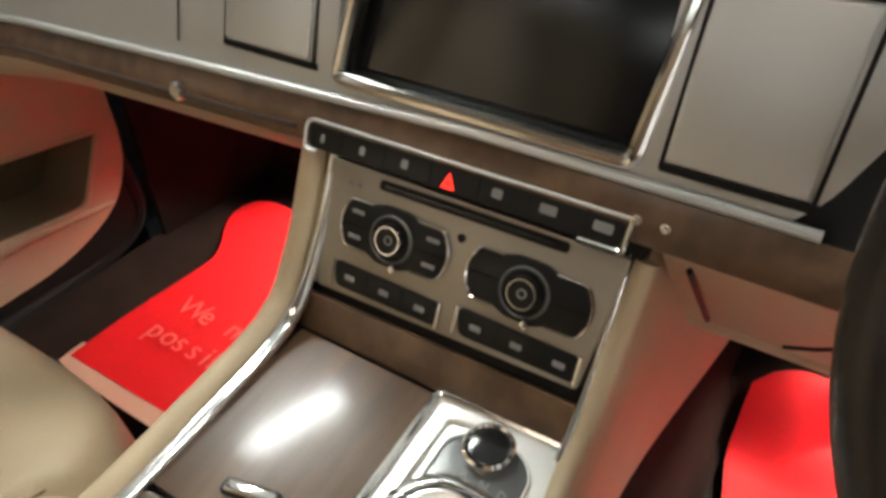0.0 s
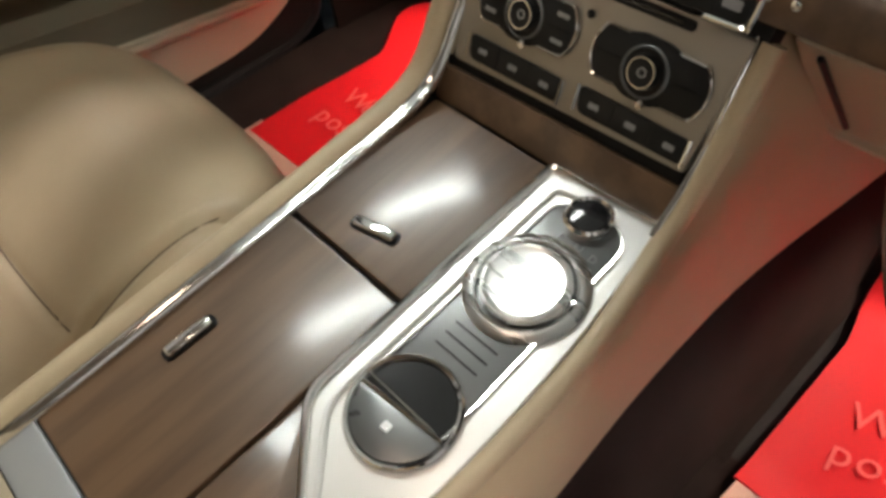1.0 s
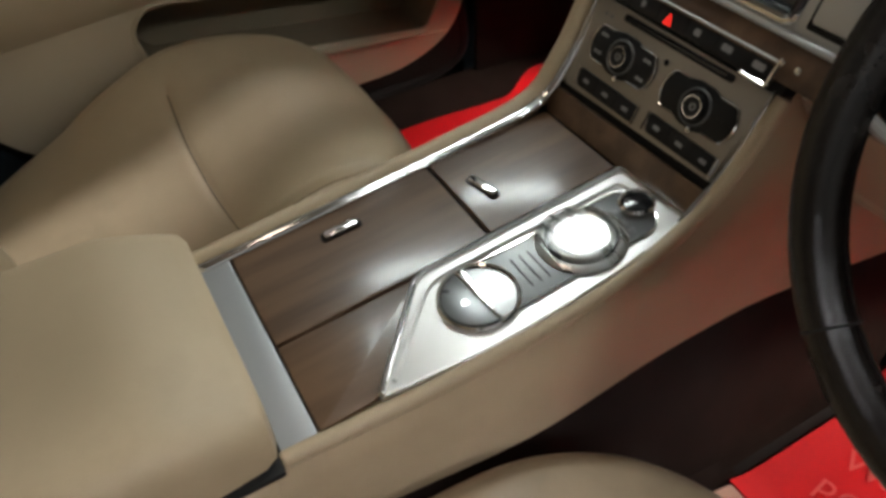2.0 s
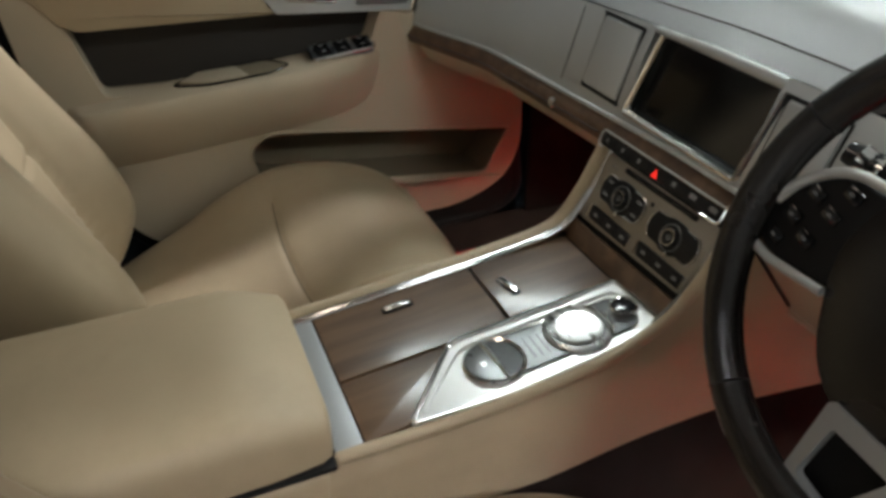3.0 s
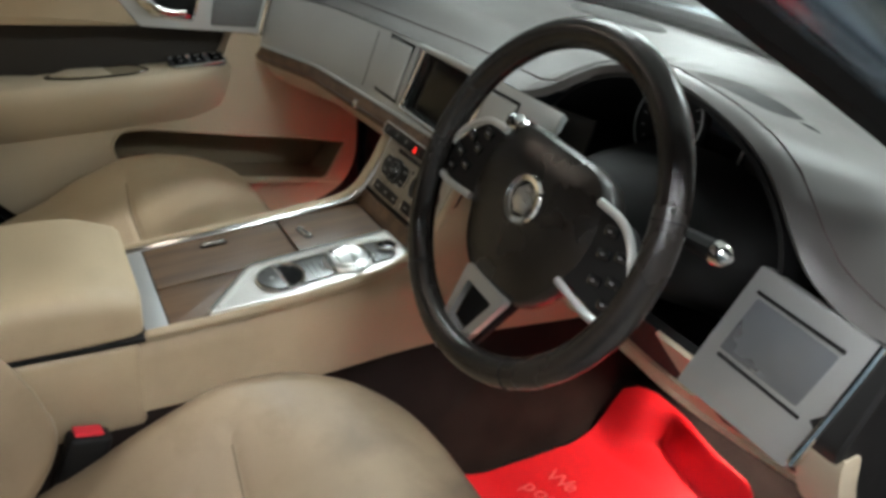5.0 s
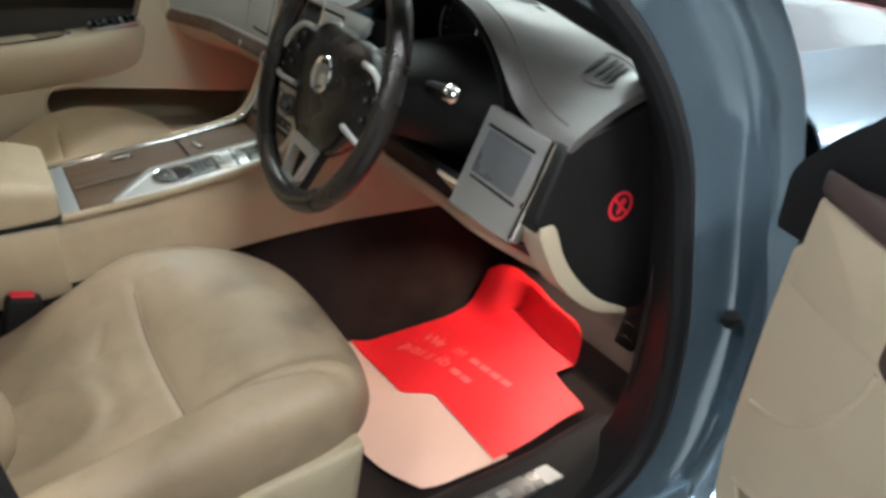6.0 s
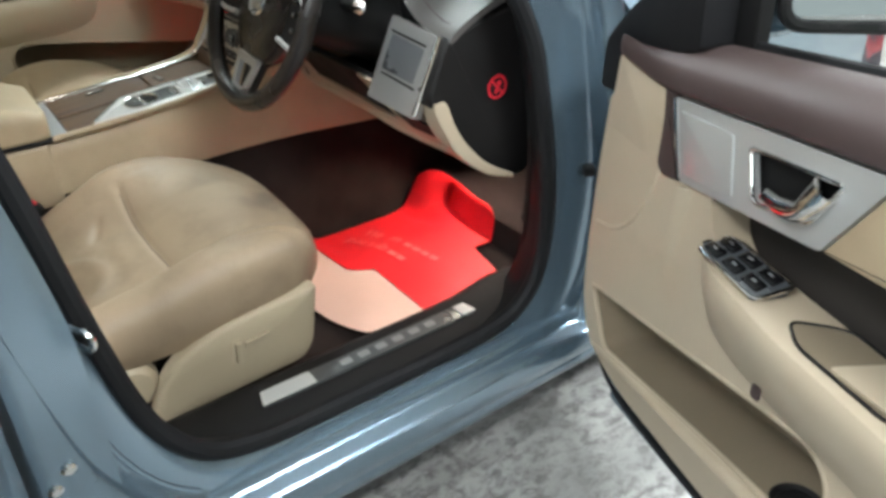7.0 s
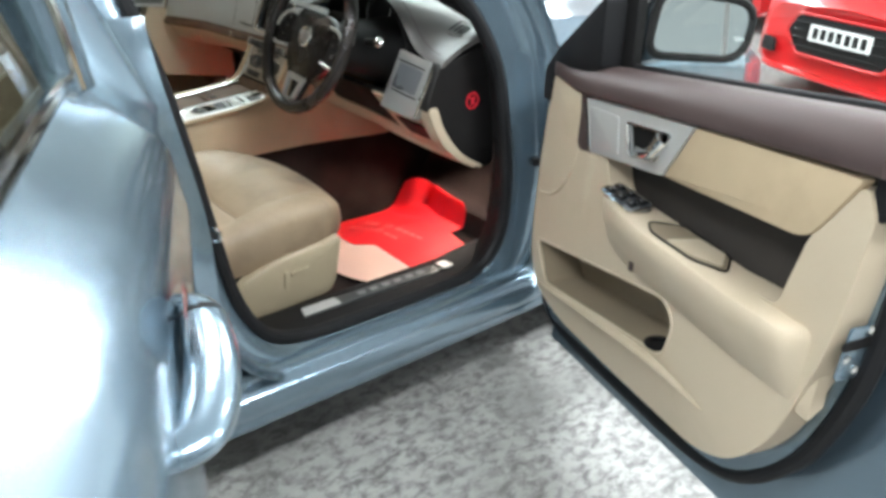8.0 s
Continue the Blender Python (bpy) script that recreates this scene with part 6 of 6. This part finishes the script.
    P("corner_cover", [(0.085, 0.955), (0.335, 1.010), (0.335, 1.22), (0.25, 1.17)], 0.02, -0.062, BLACK, r=[0.01, 0.005, 0.01, 0.05], bevel=0.005, label="black corner cover at the mirror")
    gl = part("window_glass", sheet(8, 6, lambda u, v: m @ Vector((0.30 + 0.74 * u, 1.0 + 0.035 * (0.3 + 0.74 * u) + (0.20 + 0.14 * math.sin(min(1, u * 1.3) * 1.57)) * v, -0.085 - 0.10 * v * v - 0.01 * v))), GLASS, t)
    gl.visible_shadow = False
    if opened:
        lm = m @ axes((1.004, 0.725, -0.040), (0, 0, -1), (0.10, 1, 0))
        part("rear_seal", plate(rounded([(0.985, 0.915), (1.030, 0.925), (1.030, 1.01), (1.0, 1.01)], 0.012, 4), 0.05, m @ pose(0, 0, -0.012), bevel=0.008, seg=3), SEAL, t, "black rubber block at the rear corner")
        part("latch_plate", plate(rounded([(-0.020, -0.050), (0.024, -0.050), (0.024, 0.040), (-0.020, 0.040)], 0.008, 3), 0.004, lm, bevel=0.001), PAINT, t)
        part("latch_mouth", plate(rounded([(-0.026, 0.002), (0.030, 0.006), (0.030, 0.024), (-0.026, 0.018)], 0.006, 3), 0.004, lm @ pose(0, 0, 0.002)), BLACK, t, "black latch mouth")
        for x, y in ((-0.012, -0.012), (0.010, -0.032), (0.016, 0.034)):
            part("latch_screw", lathe([(0.007, 0), (0.007, 0.003), (0.004, 0.005), (0, 0.005)], lm @ pose(x, y, 0), 12), CHROME, t)
        # outside mirror
        c = Vector((0.350, 1.100, -0.205))
        part("mirror_arm", tube([m @ Vector(p) for p in ((0.20, 1.03, -0.10), (0.26, 1.05, -0.15), (0.30, 1.07, -0.20))], 0.040, 12, flat=0.8), PAINT, t)
        mg = m @ Matrix.Translation(c) @ axes((0, 0, 0), (0.25, 0, -1.0), (-0.07, 1, 0))
        def shape(k, d):
            return [mg @ Vector((p.x * k, p.y * k, d)) for p in rounded([(-0.115, -0.060), (0.095, -0.070), (0.115, 0.045), (-0.095, 0.075)], [0.04, 0.05, 0.05, 0.05], 6)]
        part("mirror_housing", loft([shape(0.93, 0.004), shape(1.03, 0.0), shape(1.05, -0.012), shape(1.04, -0.04), shape(0.92, -0.075), shape(0.6, -0.10), shape(0.1, -0.108)]), PAINT, t, "blue painted mirror housing")
        part("mirror_rim", tube([(a + b) / 2 for a, b in zip(shape(0.97, 0.006), shape(0.99, 0.004))], 0.009, 8, True), BLACK, t, "black mirror surround")
        part("mirror_glass", loft([shape(0.02, 0.0065), shape(0.93, 0.0065)], True, False), MIRROR, t)
    return t


OPEN_DIR, OPEN_LEAN = -20.5, 4.4
open_m = Matrix.Translation((0.93, 0.72, 0.0)) @ Matrix.Rotation(radians(OPEN_DIR), 4, "Z") @ axes((0, 0, 0), (1, 0, 0), (0, 0, 1)) @ Matrix.Translation((0, 0, 0.045)) @ Matrix.Translation((0.27, 0.80, 0)) @ Matrix.Rotation(radians(OPEN_LEAN), 4, "Z") @ Matrix.Translation((-0.27, -0.845, 0))
door(open_m, 1, True)
shut_m = Matrix(((0, 0, 1, -0.725), (-1, 0, 0, 0.69), (0, 1, 0, 0), (0, 0, 0, 1)))
door(shut_m, -1, False)


def rear_door():
    m = Matrix.Translation((0.970, -0.243, 0.0)) @ Matrix.Rotation(radians(REAR_DIR), 4, "Z") @ axes((0, 0, 0), (1, 0, 0), (0, 0, 1))
    t = thing("rear_door", "open rear door in light metallic blue with a body-coloured handle", "door", m)
    def skin(u, v):
        x = 0.0 + 0.98 * u + 0.03 * math.sin(v * 3)
        z = 0.215 + 0.815 * v
        w = -0.02 + 0.030 * math.sin(v * 2.7) + 0.010 * groove(v - 0.72, 0.06) - 0.128 * smooth(0.80, 1.02, v) ** 1.6 - 0.05 * smooth(0.06, 0.0, u)
        return m @ Vector((x, z + 0.03 * u, -w))
    part("outer_skin", thicken(sheet(30, 40, skin), 0.006), PAINT, t, "light blue outer door skin")
    part("inner_panel", plate(rounded([(0.0, 0.24), (0.96, 0.26), (0.985, 0.98), (0.0, 0.96)], 0.05, 4), 0.05, m @ pose(0, 0, 0.19)), BEIGE_TRIM, t)
    part("waist_chrome", tube([m @ Vector((0.03 + 0.95 * i / 10, 1.030 + 0.03 * i / 10, 0.128)) for i in range(11)], 0.012, 10), CHROME, t, "chrome waist strip")
    fr = curve([(0.08, 1.01, 0.125), (0.09, 1.14, 0.145), (0.11, 1.27, 0.18), (0.18, 1.345, 0.21), (0.50, 1.335, 0.22), (0.80, 1.27, 0.21), (1.00, 1.08, 0.16)], 8)
    part("window_frame", tube([m @ Vector(p) for p in fr], 0.034, 10), PAINT, t, "blue painted window frame")
    part("frame_strip", tube([m @ (Vector(p) + Vector((0, 0, -0.016)) + (Vector((0.45, 1.1, 0.12)) - Vector(p)) * 0.07) for p in fr], 0.008, 8), CHROME, t, "chrome window strip")
    g = part("window_glass", sheet(8, 6, lambda u, v: m @ Vector((0.05 + 0.86 * u - 0.10 * v * u, 1.02 + 0.29 * v * (1 - 0.35 * max(0, u - 0.5) ** 2 * 4), 0.132 + 0.08 * v))), TINTED, t)
    g.visible_shadow = False
    def cover(u, v):
        z = 0.74 + 0.61 * v
        a, b = 0.008 + 0.44 * max(0.0, z - 0.95) + 0.03 * smooth(0.90, 0.74, z), 0.145 + 0.30 * (z - 0.97)
        return m @ Vector((-0.060 + 0.150 * u, z, a + (b - a) * u - 0.012 * math.sin(u * 3.14) + 0.012 * smooth(0.12, 0.0, u)))
    part("pillar_cover", thicken(sheet(10, 24, cover), 0.006, m.to_3x3() @ Vector((0, 0, 1))), PAINT, t, "blue painted frame beside the door pillar")
    # handle: a strap over a scooped cup
    hm = m @ Matrix.Translation((0.664, 0.895, -0.012)) @ Matrix.Rotation(math.pi, 4, "X")
    part("handle_cup", lathe([(0.0, 0.001), (0.02, 0.002), (0.034, 0.005), (0.038, 0.003)], hm @ pose(-0.055, -0.016, 0.0) @ Matrix.Diagonal((1.7, 1.15, 1, 1)), 28), PAINT, t, "scooped cup behind the handle")
    part("cup_shade", lathe([(0.0, 0.0045), (0.024, 0.0045), (0.026, 0.003)], hm @ pose(-0.050, -0.018, 0.001) @ Matrix.Diagonal((1.95, 1.25, 1, 1)), 24), BLACK_GLOSS, t)
    path = curve([hm @ Vector(p) for p in ((-0.114, 0.0, -0.024), (-0.108, 0.0, 0.0), (-0.092, 0.0, 0.013), (-0.05, 0.0, 0.020), (0.0, 0.0, 0.022), (0.056, 0.0, 0.019), (0.094, 0.0, 0.010), (0.110, 0.0, -0.006), (0.116, 0.0, -0.033))], 8)
    part("handle", tube(path, lambda q: 0.019 + 0.007 * math.sin(q * 3.14), 22, flat=0.65, up=hm.to_3x3() @ Vector((0, 1, 0))), PAINT, t, "body-coloured door handle")
    part("handle_joint", tube(path[17:20], 0.0243, 22, flat=0.67, up=hm.to_3x3() @ Vector((0, 1, 0))), BLACK, t, "dark gap between the handle and its end cap")


REAR_DIR = -21.0
rear_door()


# ---- floor mats ----
def floor_mat(side):
    t = thing("floor_mat", "red and white paper floor mat lying on the carpet", "floor mat", (0.45 * side, 0.6, 0.272), group="paper floor mats")
    s = side
    def h(x, y):
        return floor_height(x, y) + 0.003 + 0.0022 * noise.noise(Vector((x * 8, y * 8, s)))
    def sheet_mat(name, x0, x1, y0, y1, mat, nx=16, ny=20, shape=None, lift=0.0, label=""):
        def fn(u, v):
            y = y0(u) + (y1(u) - y0(u)) * v
            a, b = x0(y), x1(y)
            x = a + (b - a) * u
            return Vector((s * x, y, h(s * x, y) + lift))
        return part(name, thicken(sheet(nx, ny, fn), 0.002), mat, t, label)
    if s > 0:
        inner = lambda y: 0.202 - 0.017 * smooth(0.70, 0.80, y) + 0.026 * smooth(0.840, 0.874, y)
        outer = lambda y: 0.660 - 0.02 * smooth(0.55, 0.73, y) - 0.115 * smooth(0.742, 0.768, y) - 0.065 * smooth(0.82, 0.90, y)
        near = lambda u: 0.462 + 0.055 * smooth(0.47, 0.58, u)
        far = lambda u: fold_line(0.20 + 0.27 * u) + 0.031 - 0.032 * (1 - math.sqrt(1 - max(0.0, 1 - 7 * u) ** 2)) - 0.012 * max(0.0, 12 * u - 11) ** 2
        back = lambda u: 0.325 + 0.05 * abs(2 * u - 1) ** 4
    else:
        inner = lambda y: 0.235 + 0.04 * smooth(0.55, 0.75, y)
        outer = lambda y: 0.672 - 0.012 * smooth(0.50, 0.68, y) + 0.068 * smooth(0.68, 0.81, y)
        near = lambda u: 0.425 - 0.005 * u
        far = lambda u: 0.868 - 0.040 * (1 - math.sqrt(1 - max(0.0, 8 * u - 7) ** 2))
        back = lambda u: 0.395 + 0.01 * abs(2 * u - 1) ** 4
    sheet_mat("red_field", inner, outer, near, far, RED_MAT, 48, 110, label="bright red printed field")
    sheet_mat("pale_border", lambda y: (0.206 if s > 0 else 0.250) + 0.03 * smooth(0.40, 0.30, y), lambda y: (0.665 if s > 0 else 0.68) - 0.03 * smooth(0.42, 0.31, y), back, lambda u: near(u) + 0.028, PALE_MAT, 30, 12, lift=-0.0008, label="pale plain border")
    across = Vector((1, 0.17 if s > 0 else 0.0, 0)).normalized()
    upward = Vector((-across.y, across.x, 0))
    def lie(p, lift):
        """Axes lying on the mat at p."""
        at = lambda q: Vector((q.x, q.y, h(q.x, q.y)))
        m = axes(at(p), at(p + across * 0.04) - at(p), at(p + upward * 0.04) - at(p))
        return m @ pose(0, 0, lift)
    def words(text, x, y, size=0.058):
        step = 0.0
        for ch in text:
            p = Vector((x, y, 0)) + across * step
            if ch != " ":
                lettering(ch, lie(p, 0.0045), size, PRINT, t)
            step += size * (0.9 if ch in "Wm" else 0.25 if ch in "i" else 0.54)
    def bars(x, y, n):
        for i in range(n):
            p = Vector((x, y, 0)) + across * (0.030 * i)
            part("printed_mark", plate([(0, 0), (0.024, 0), (0.024, 0.016), (0, 0.016)], 0.0004, lie(p, 0.004)), PRINT, t)
    if s > 0:
        words("We m", 0.254, 0.606, 0.050)
        bars(0.406, 0.632, 4)
        words("possib", 0.260, 0.551, 0.050)
        bars(0.416, 0.578, 2)
    else:
        words("We m", -0.615, 0.566, 0.053)
        words("possib", -0.612, 0.505, 0.053)


floor_mat(1)
floor_mat(-1)


def accelerator_pedal():
    t = thing("accelerator_pedal", "black hinged accelerator pedal over the carpet", "pedal", (0.575, 0.90, 0.35))
    m = axes((0.575, 0.915, 0.40), (1, 0.1, 0), (0, 0.45, 1))
    pad = part("pad", plate(rounded([(-0.022, -0.065), (0.022, -0.065), (0.026, 0.065), (-0.026, 0.065)], 0.010, 4), 0.012, m, bevel=0.003), BLACK, t)
    for i in range(4):
        part("grip_rib", block(m @ pose(0, -0.042 + 0.028 * i, 0), 0.036, 0.006, 0.002, 0.0008), SEAL, pad)
    part("arm", tube(curve([m @ Vector(p) for p in ((0, 0.05, -0.010), (0, 0.12, -0.035), (0.0, 0.20, -0.05))], 6), 0.008, 8), BLACK, t)


accelerator_pedal()


# ---- footwell lamps ----
for sx in (-1, 1):
    fl = thing("footwell_lamp", "small clear courtesy lamp under the dashboard", "lamp", (0.44 * sx, 0.990, 0.665), group="footwell lamps")
    part("lens", block(pose(0.44 * sx, 0.990, 0.665, -25), 0.05, 0.025, 0.008, 0.003), glow("footwell_lens", (1.0, 0.86, 0.72), 6.0), fl)
    data = bpy.data.lights.new("lamp", "SPOT")
    data.energy, data.color, data.spot_size, data.spot_blend, data.shadow_soft_size = FOOT_LAMP, (1.0, 0.84, 0.70), radians(84), 0.45, 0.02
    new("lamp", data).matrix_world = pose(0.44 * sx, 0.985, 0.655, -39, 0, 0)


# Lamp added out of view to brighten the cabin from above.
dome = thing("dome_fill_lamp", "small lamp added out of view in the headlining to light the front seats", "lamp", (0.0, 0.02, 1.385))
part("housing", block(pose(0.0, 0.02, 1.372), 0.20, 0.11, 0.02, 0.008, 3), HEADLINER, dome)
for sx in (-1, 1):
    part("lens", block(pose(0.05 * sx, 0.02, 1.368), 0.06, 0.05, 0.006, 0.002), glow("dome_lens", (1.0, 0.88, 0.74), 8.0), dome, "glowing clear lens")
area_lamp(pose(0.0, 0.02, 1.362), 0.16, 0.06, DOME_FILL, (1.0, 0.86, 0.70))


# ---- other cars in the showroom ----
def red_car(m, plated=True):
    t = thing("parked_car", "red hatchback parked facing the open doors", "car", m, group="red cars")
    def body(y, w, z0, z1, k=0.0):
        return [m @ Vector((x, y, z)) for x, z in ((-w, z0 + 0.05), (-w * 0.9, z0), (0, z0 - 0.005), (w * 0.9, z0), (w, z0 + 0.05), (w * 1.0, (z0 + z1) / 2), (w * 0.97, z1 - 0.06), (w * 0.86, z1 - 0.01), (0, z1 + 0.02), (-w * 0.86, z1 - 0.01), (-w * 0.97, z1 - 0.06), (-w, (z0 + z1) / 2))]
    part("body", loft([body(0.02, 0.62, 0.24, 0.62), body(0.0, 0.70, 0.20, 0.64), body(0.06, 0.80, 0.18, 0.70), body(0.25, 0.85, 0.18, 0.79), body(0.9, 0.86, 0.2, 0.93), body(2.0, 0.86, 0.2, 0.95), body(3.6, 0.84, 0.2, 0.98), body(3.95, 0.75, 0.25, 0.90)]), RED_PAINT, t, "glossy red bodywork")
    def cab(y, w, z):
        return [m @ Vector(p) for p in ((-0.82, y, 0.93), (-w, y, z - 0.03), (-w * 0.8, y, z), (w * 0.8, y, z), (w, y, z - 0.03), (0.82, y, 0.93))]
    part("glasshouse", loft([cab(0.95, 0.80, 0.96), cab(1.35, 0.70, 1.20), cab(1.75, 0.60, 1.42), cab(3.0, 0.60, 1.44), cab(3.8, 0.70, 1.05)]), BLACK_GLOSS, t, "dark glass")
    part("roof", loft([cab(1.72, 0.60, 1.43), cab(2.2, 0.62, 1.465), cab(3.1, 0.60, 1.45)]), RED_PAINT, t)
    G = m @ axes((0, -0.012, 0), (1, 0, 0), (0, 0, 1))
    part("grille", plate(rounded([(-0.36, 0.30), (0.36, 0.30), (0.48, 0.44), (0.40, 0.56), (-0.40, 0.56), (-0.48, 0.44)], 0.03, 4), 0.04, G @ pose(0, 0.02, 0.004), bevel=0.006), BLACK, t, "black hexagonal grille")
    for i in range(4):
        part("grille_bar", tube([G @ Vector((sx * 0.42, 0.37 + 0.055 * i, 0.010)) for sx in (-1, 0, 1)], 0.006, 6), BLACK_GLOSS, t)
    part("grille_frame", tube([G @ Vector((p.x, p.y + 0.02, 0.006)) for p in rounded([(-0.37, 0.29), (0.37, 0.29), (0.49, 0.44), (0.41, 0.57), (-0.41, 0.57), (-0.49, 0.44)], 0.03, 4)], 0.009, 8, True), RED_PAINT, t)
    if plated:
        pl = part("number_plate", plate(rounded([(-0.26, -0.055), (0.26, -0.055), (0.26, 0.055), (-0.26, 0.055)], 0.008), 0.008, G @ pose(0, 0.475, 0.026)), WHITE, t, "white number plate")
        for i in range(7):
            if i != 4:
                part("plate_bar", plate([(-0.022, -0.036), (0.022, -0.036), (0.022, 0.036), (-0.022, 0.036)], 0.002, G @ pose(-0.205 + 0.068 * i, 0.475, 0.028)), BLACK, pl)
        part("plate_bar", plate([(-0.022, -0.036), (0.022, -0.036), (0.022, 0.036), (-0.022, 0.036)], 0.002, G @ pose(0.075 - 0.005, 0.475, 0.028)), BLACK, pl)
    part("front_lip", tube(curve([m @ Vector(p) for p in ((-0.80, 0.16, 0.20), (-0.60, -0.01, 0.185), (0, -0.045, 0.18), (0.60, -0.01, 0.185), (0.80, 0.16, 0.20))], 8), 0.022, 8), RED_PAINT, t)
    for s in (-1, 1):
        part("headlamp", plate(rounded([(0, 0), (0.26, 0.02), (0.30, 0.16), (0.06, 0.09)], 0.02, 4), 0.03, m @ axes((s * 0.50, 0.055, 0.60), (s, 0.42, 0.1), (0, 0.45, 1)) @ pose(0, 0, 0.03 if s < 0 else 0.0)), BLACK_GLOSS, t, "dark headlamp")
        part("fog_recess", plate(rounded([(-0.10, 0), (0.10, 0.0), (0.08, 0.10), (-0.08, 0.10)], 0.02, 4), 0.03, m @ axes((s * 0.64, 0.0, 0.28), (1, s * 0.35, 0), (0, 0, 1)) @ pose(0, 0, 0.02)), BLACK, t)
        for y in (0.78, 3.2):
            wm = m @ axes((s * 0.80, y, 0.31), (0, 1, 0), (0, 0, 1))
            wh = part("wheel", lathe([(0.20, -0.10), (0.30, -0.10), (0.315, -0.07), (0.315, 0.07), (0.30, 0.10), (0.20, 0.10)], wm, 36), SEAL, t, "black tyre")
            part("rim", lathe([(0.20, -0.09), (0.20, 0.09), (0.15, 0.06), (0, 0.07)], wm, 20), SILVER_DARK, wh)
    return t


red_car(pose(-0.08, 4.75, GROUND, 0, 0, -18))
red_car(pose(-2.75, 7.2, GROUND, 0, 0, -14), False)
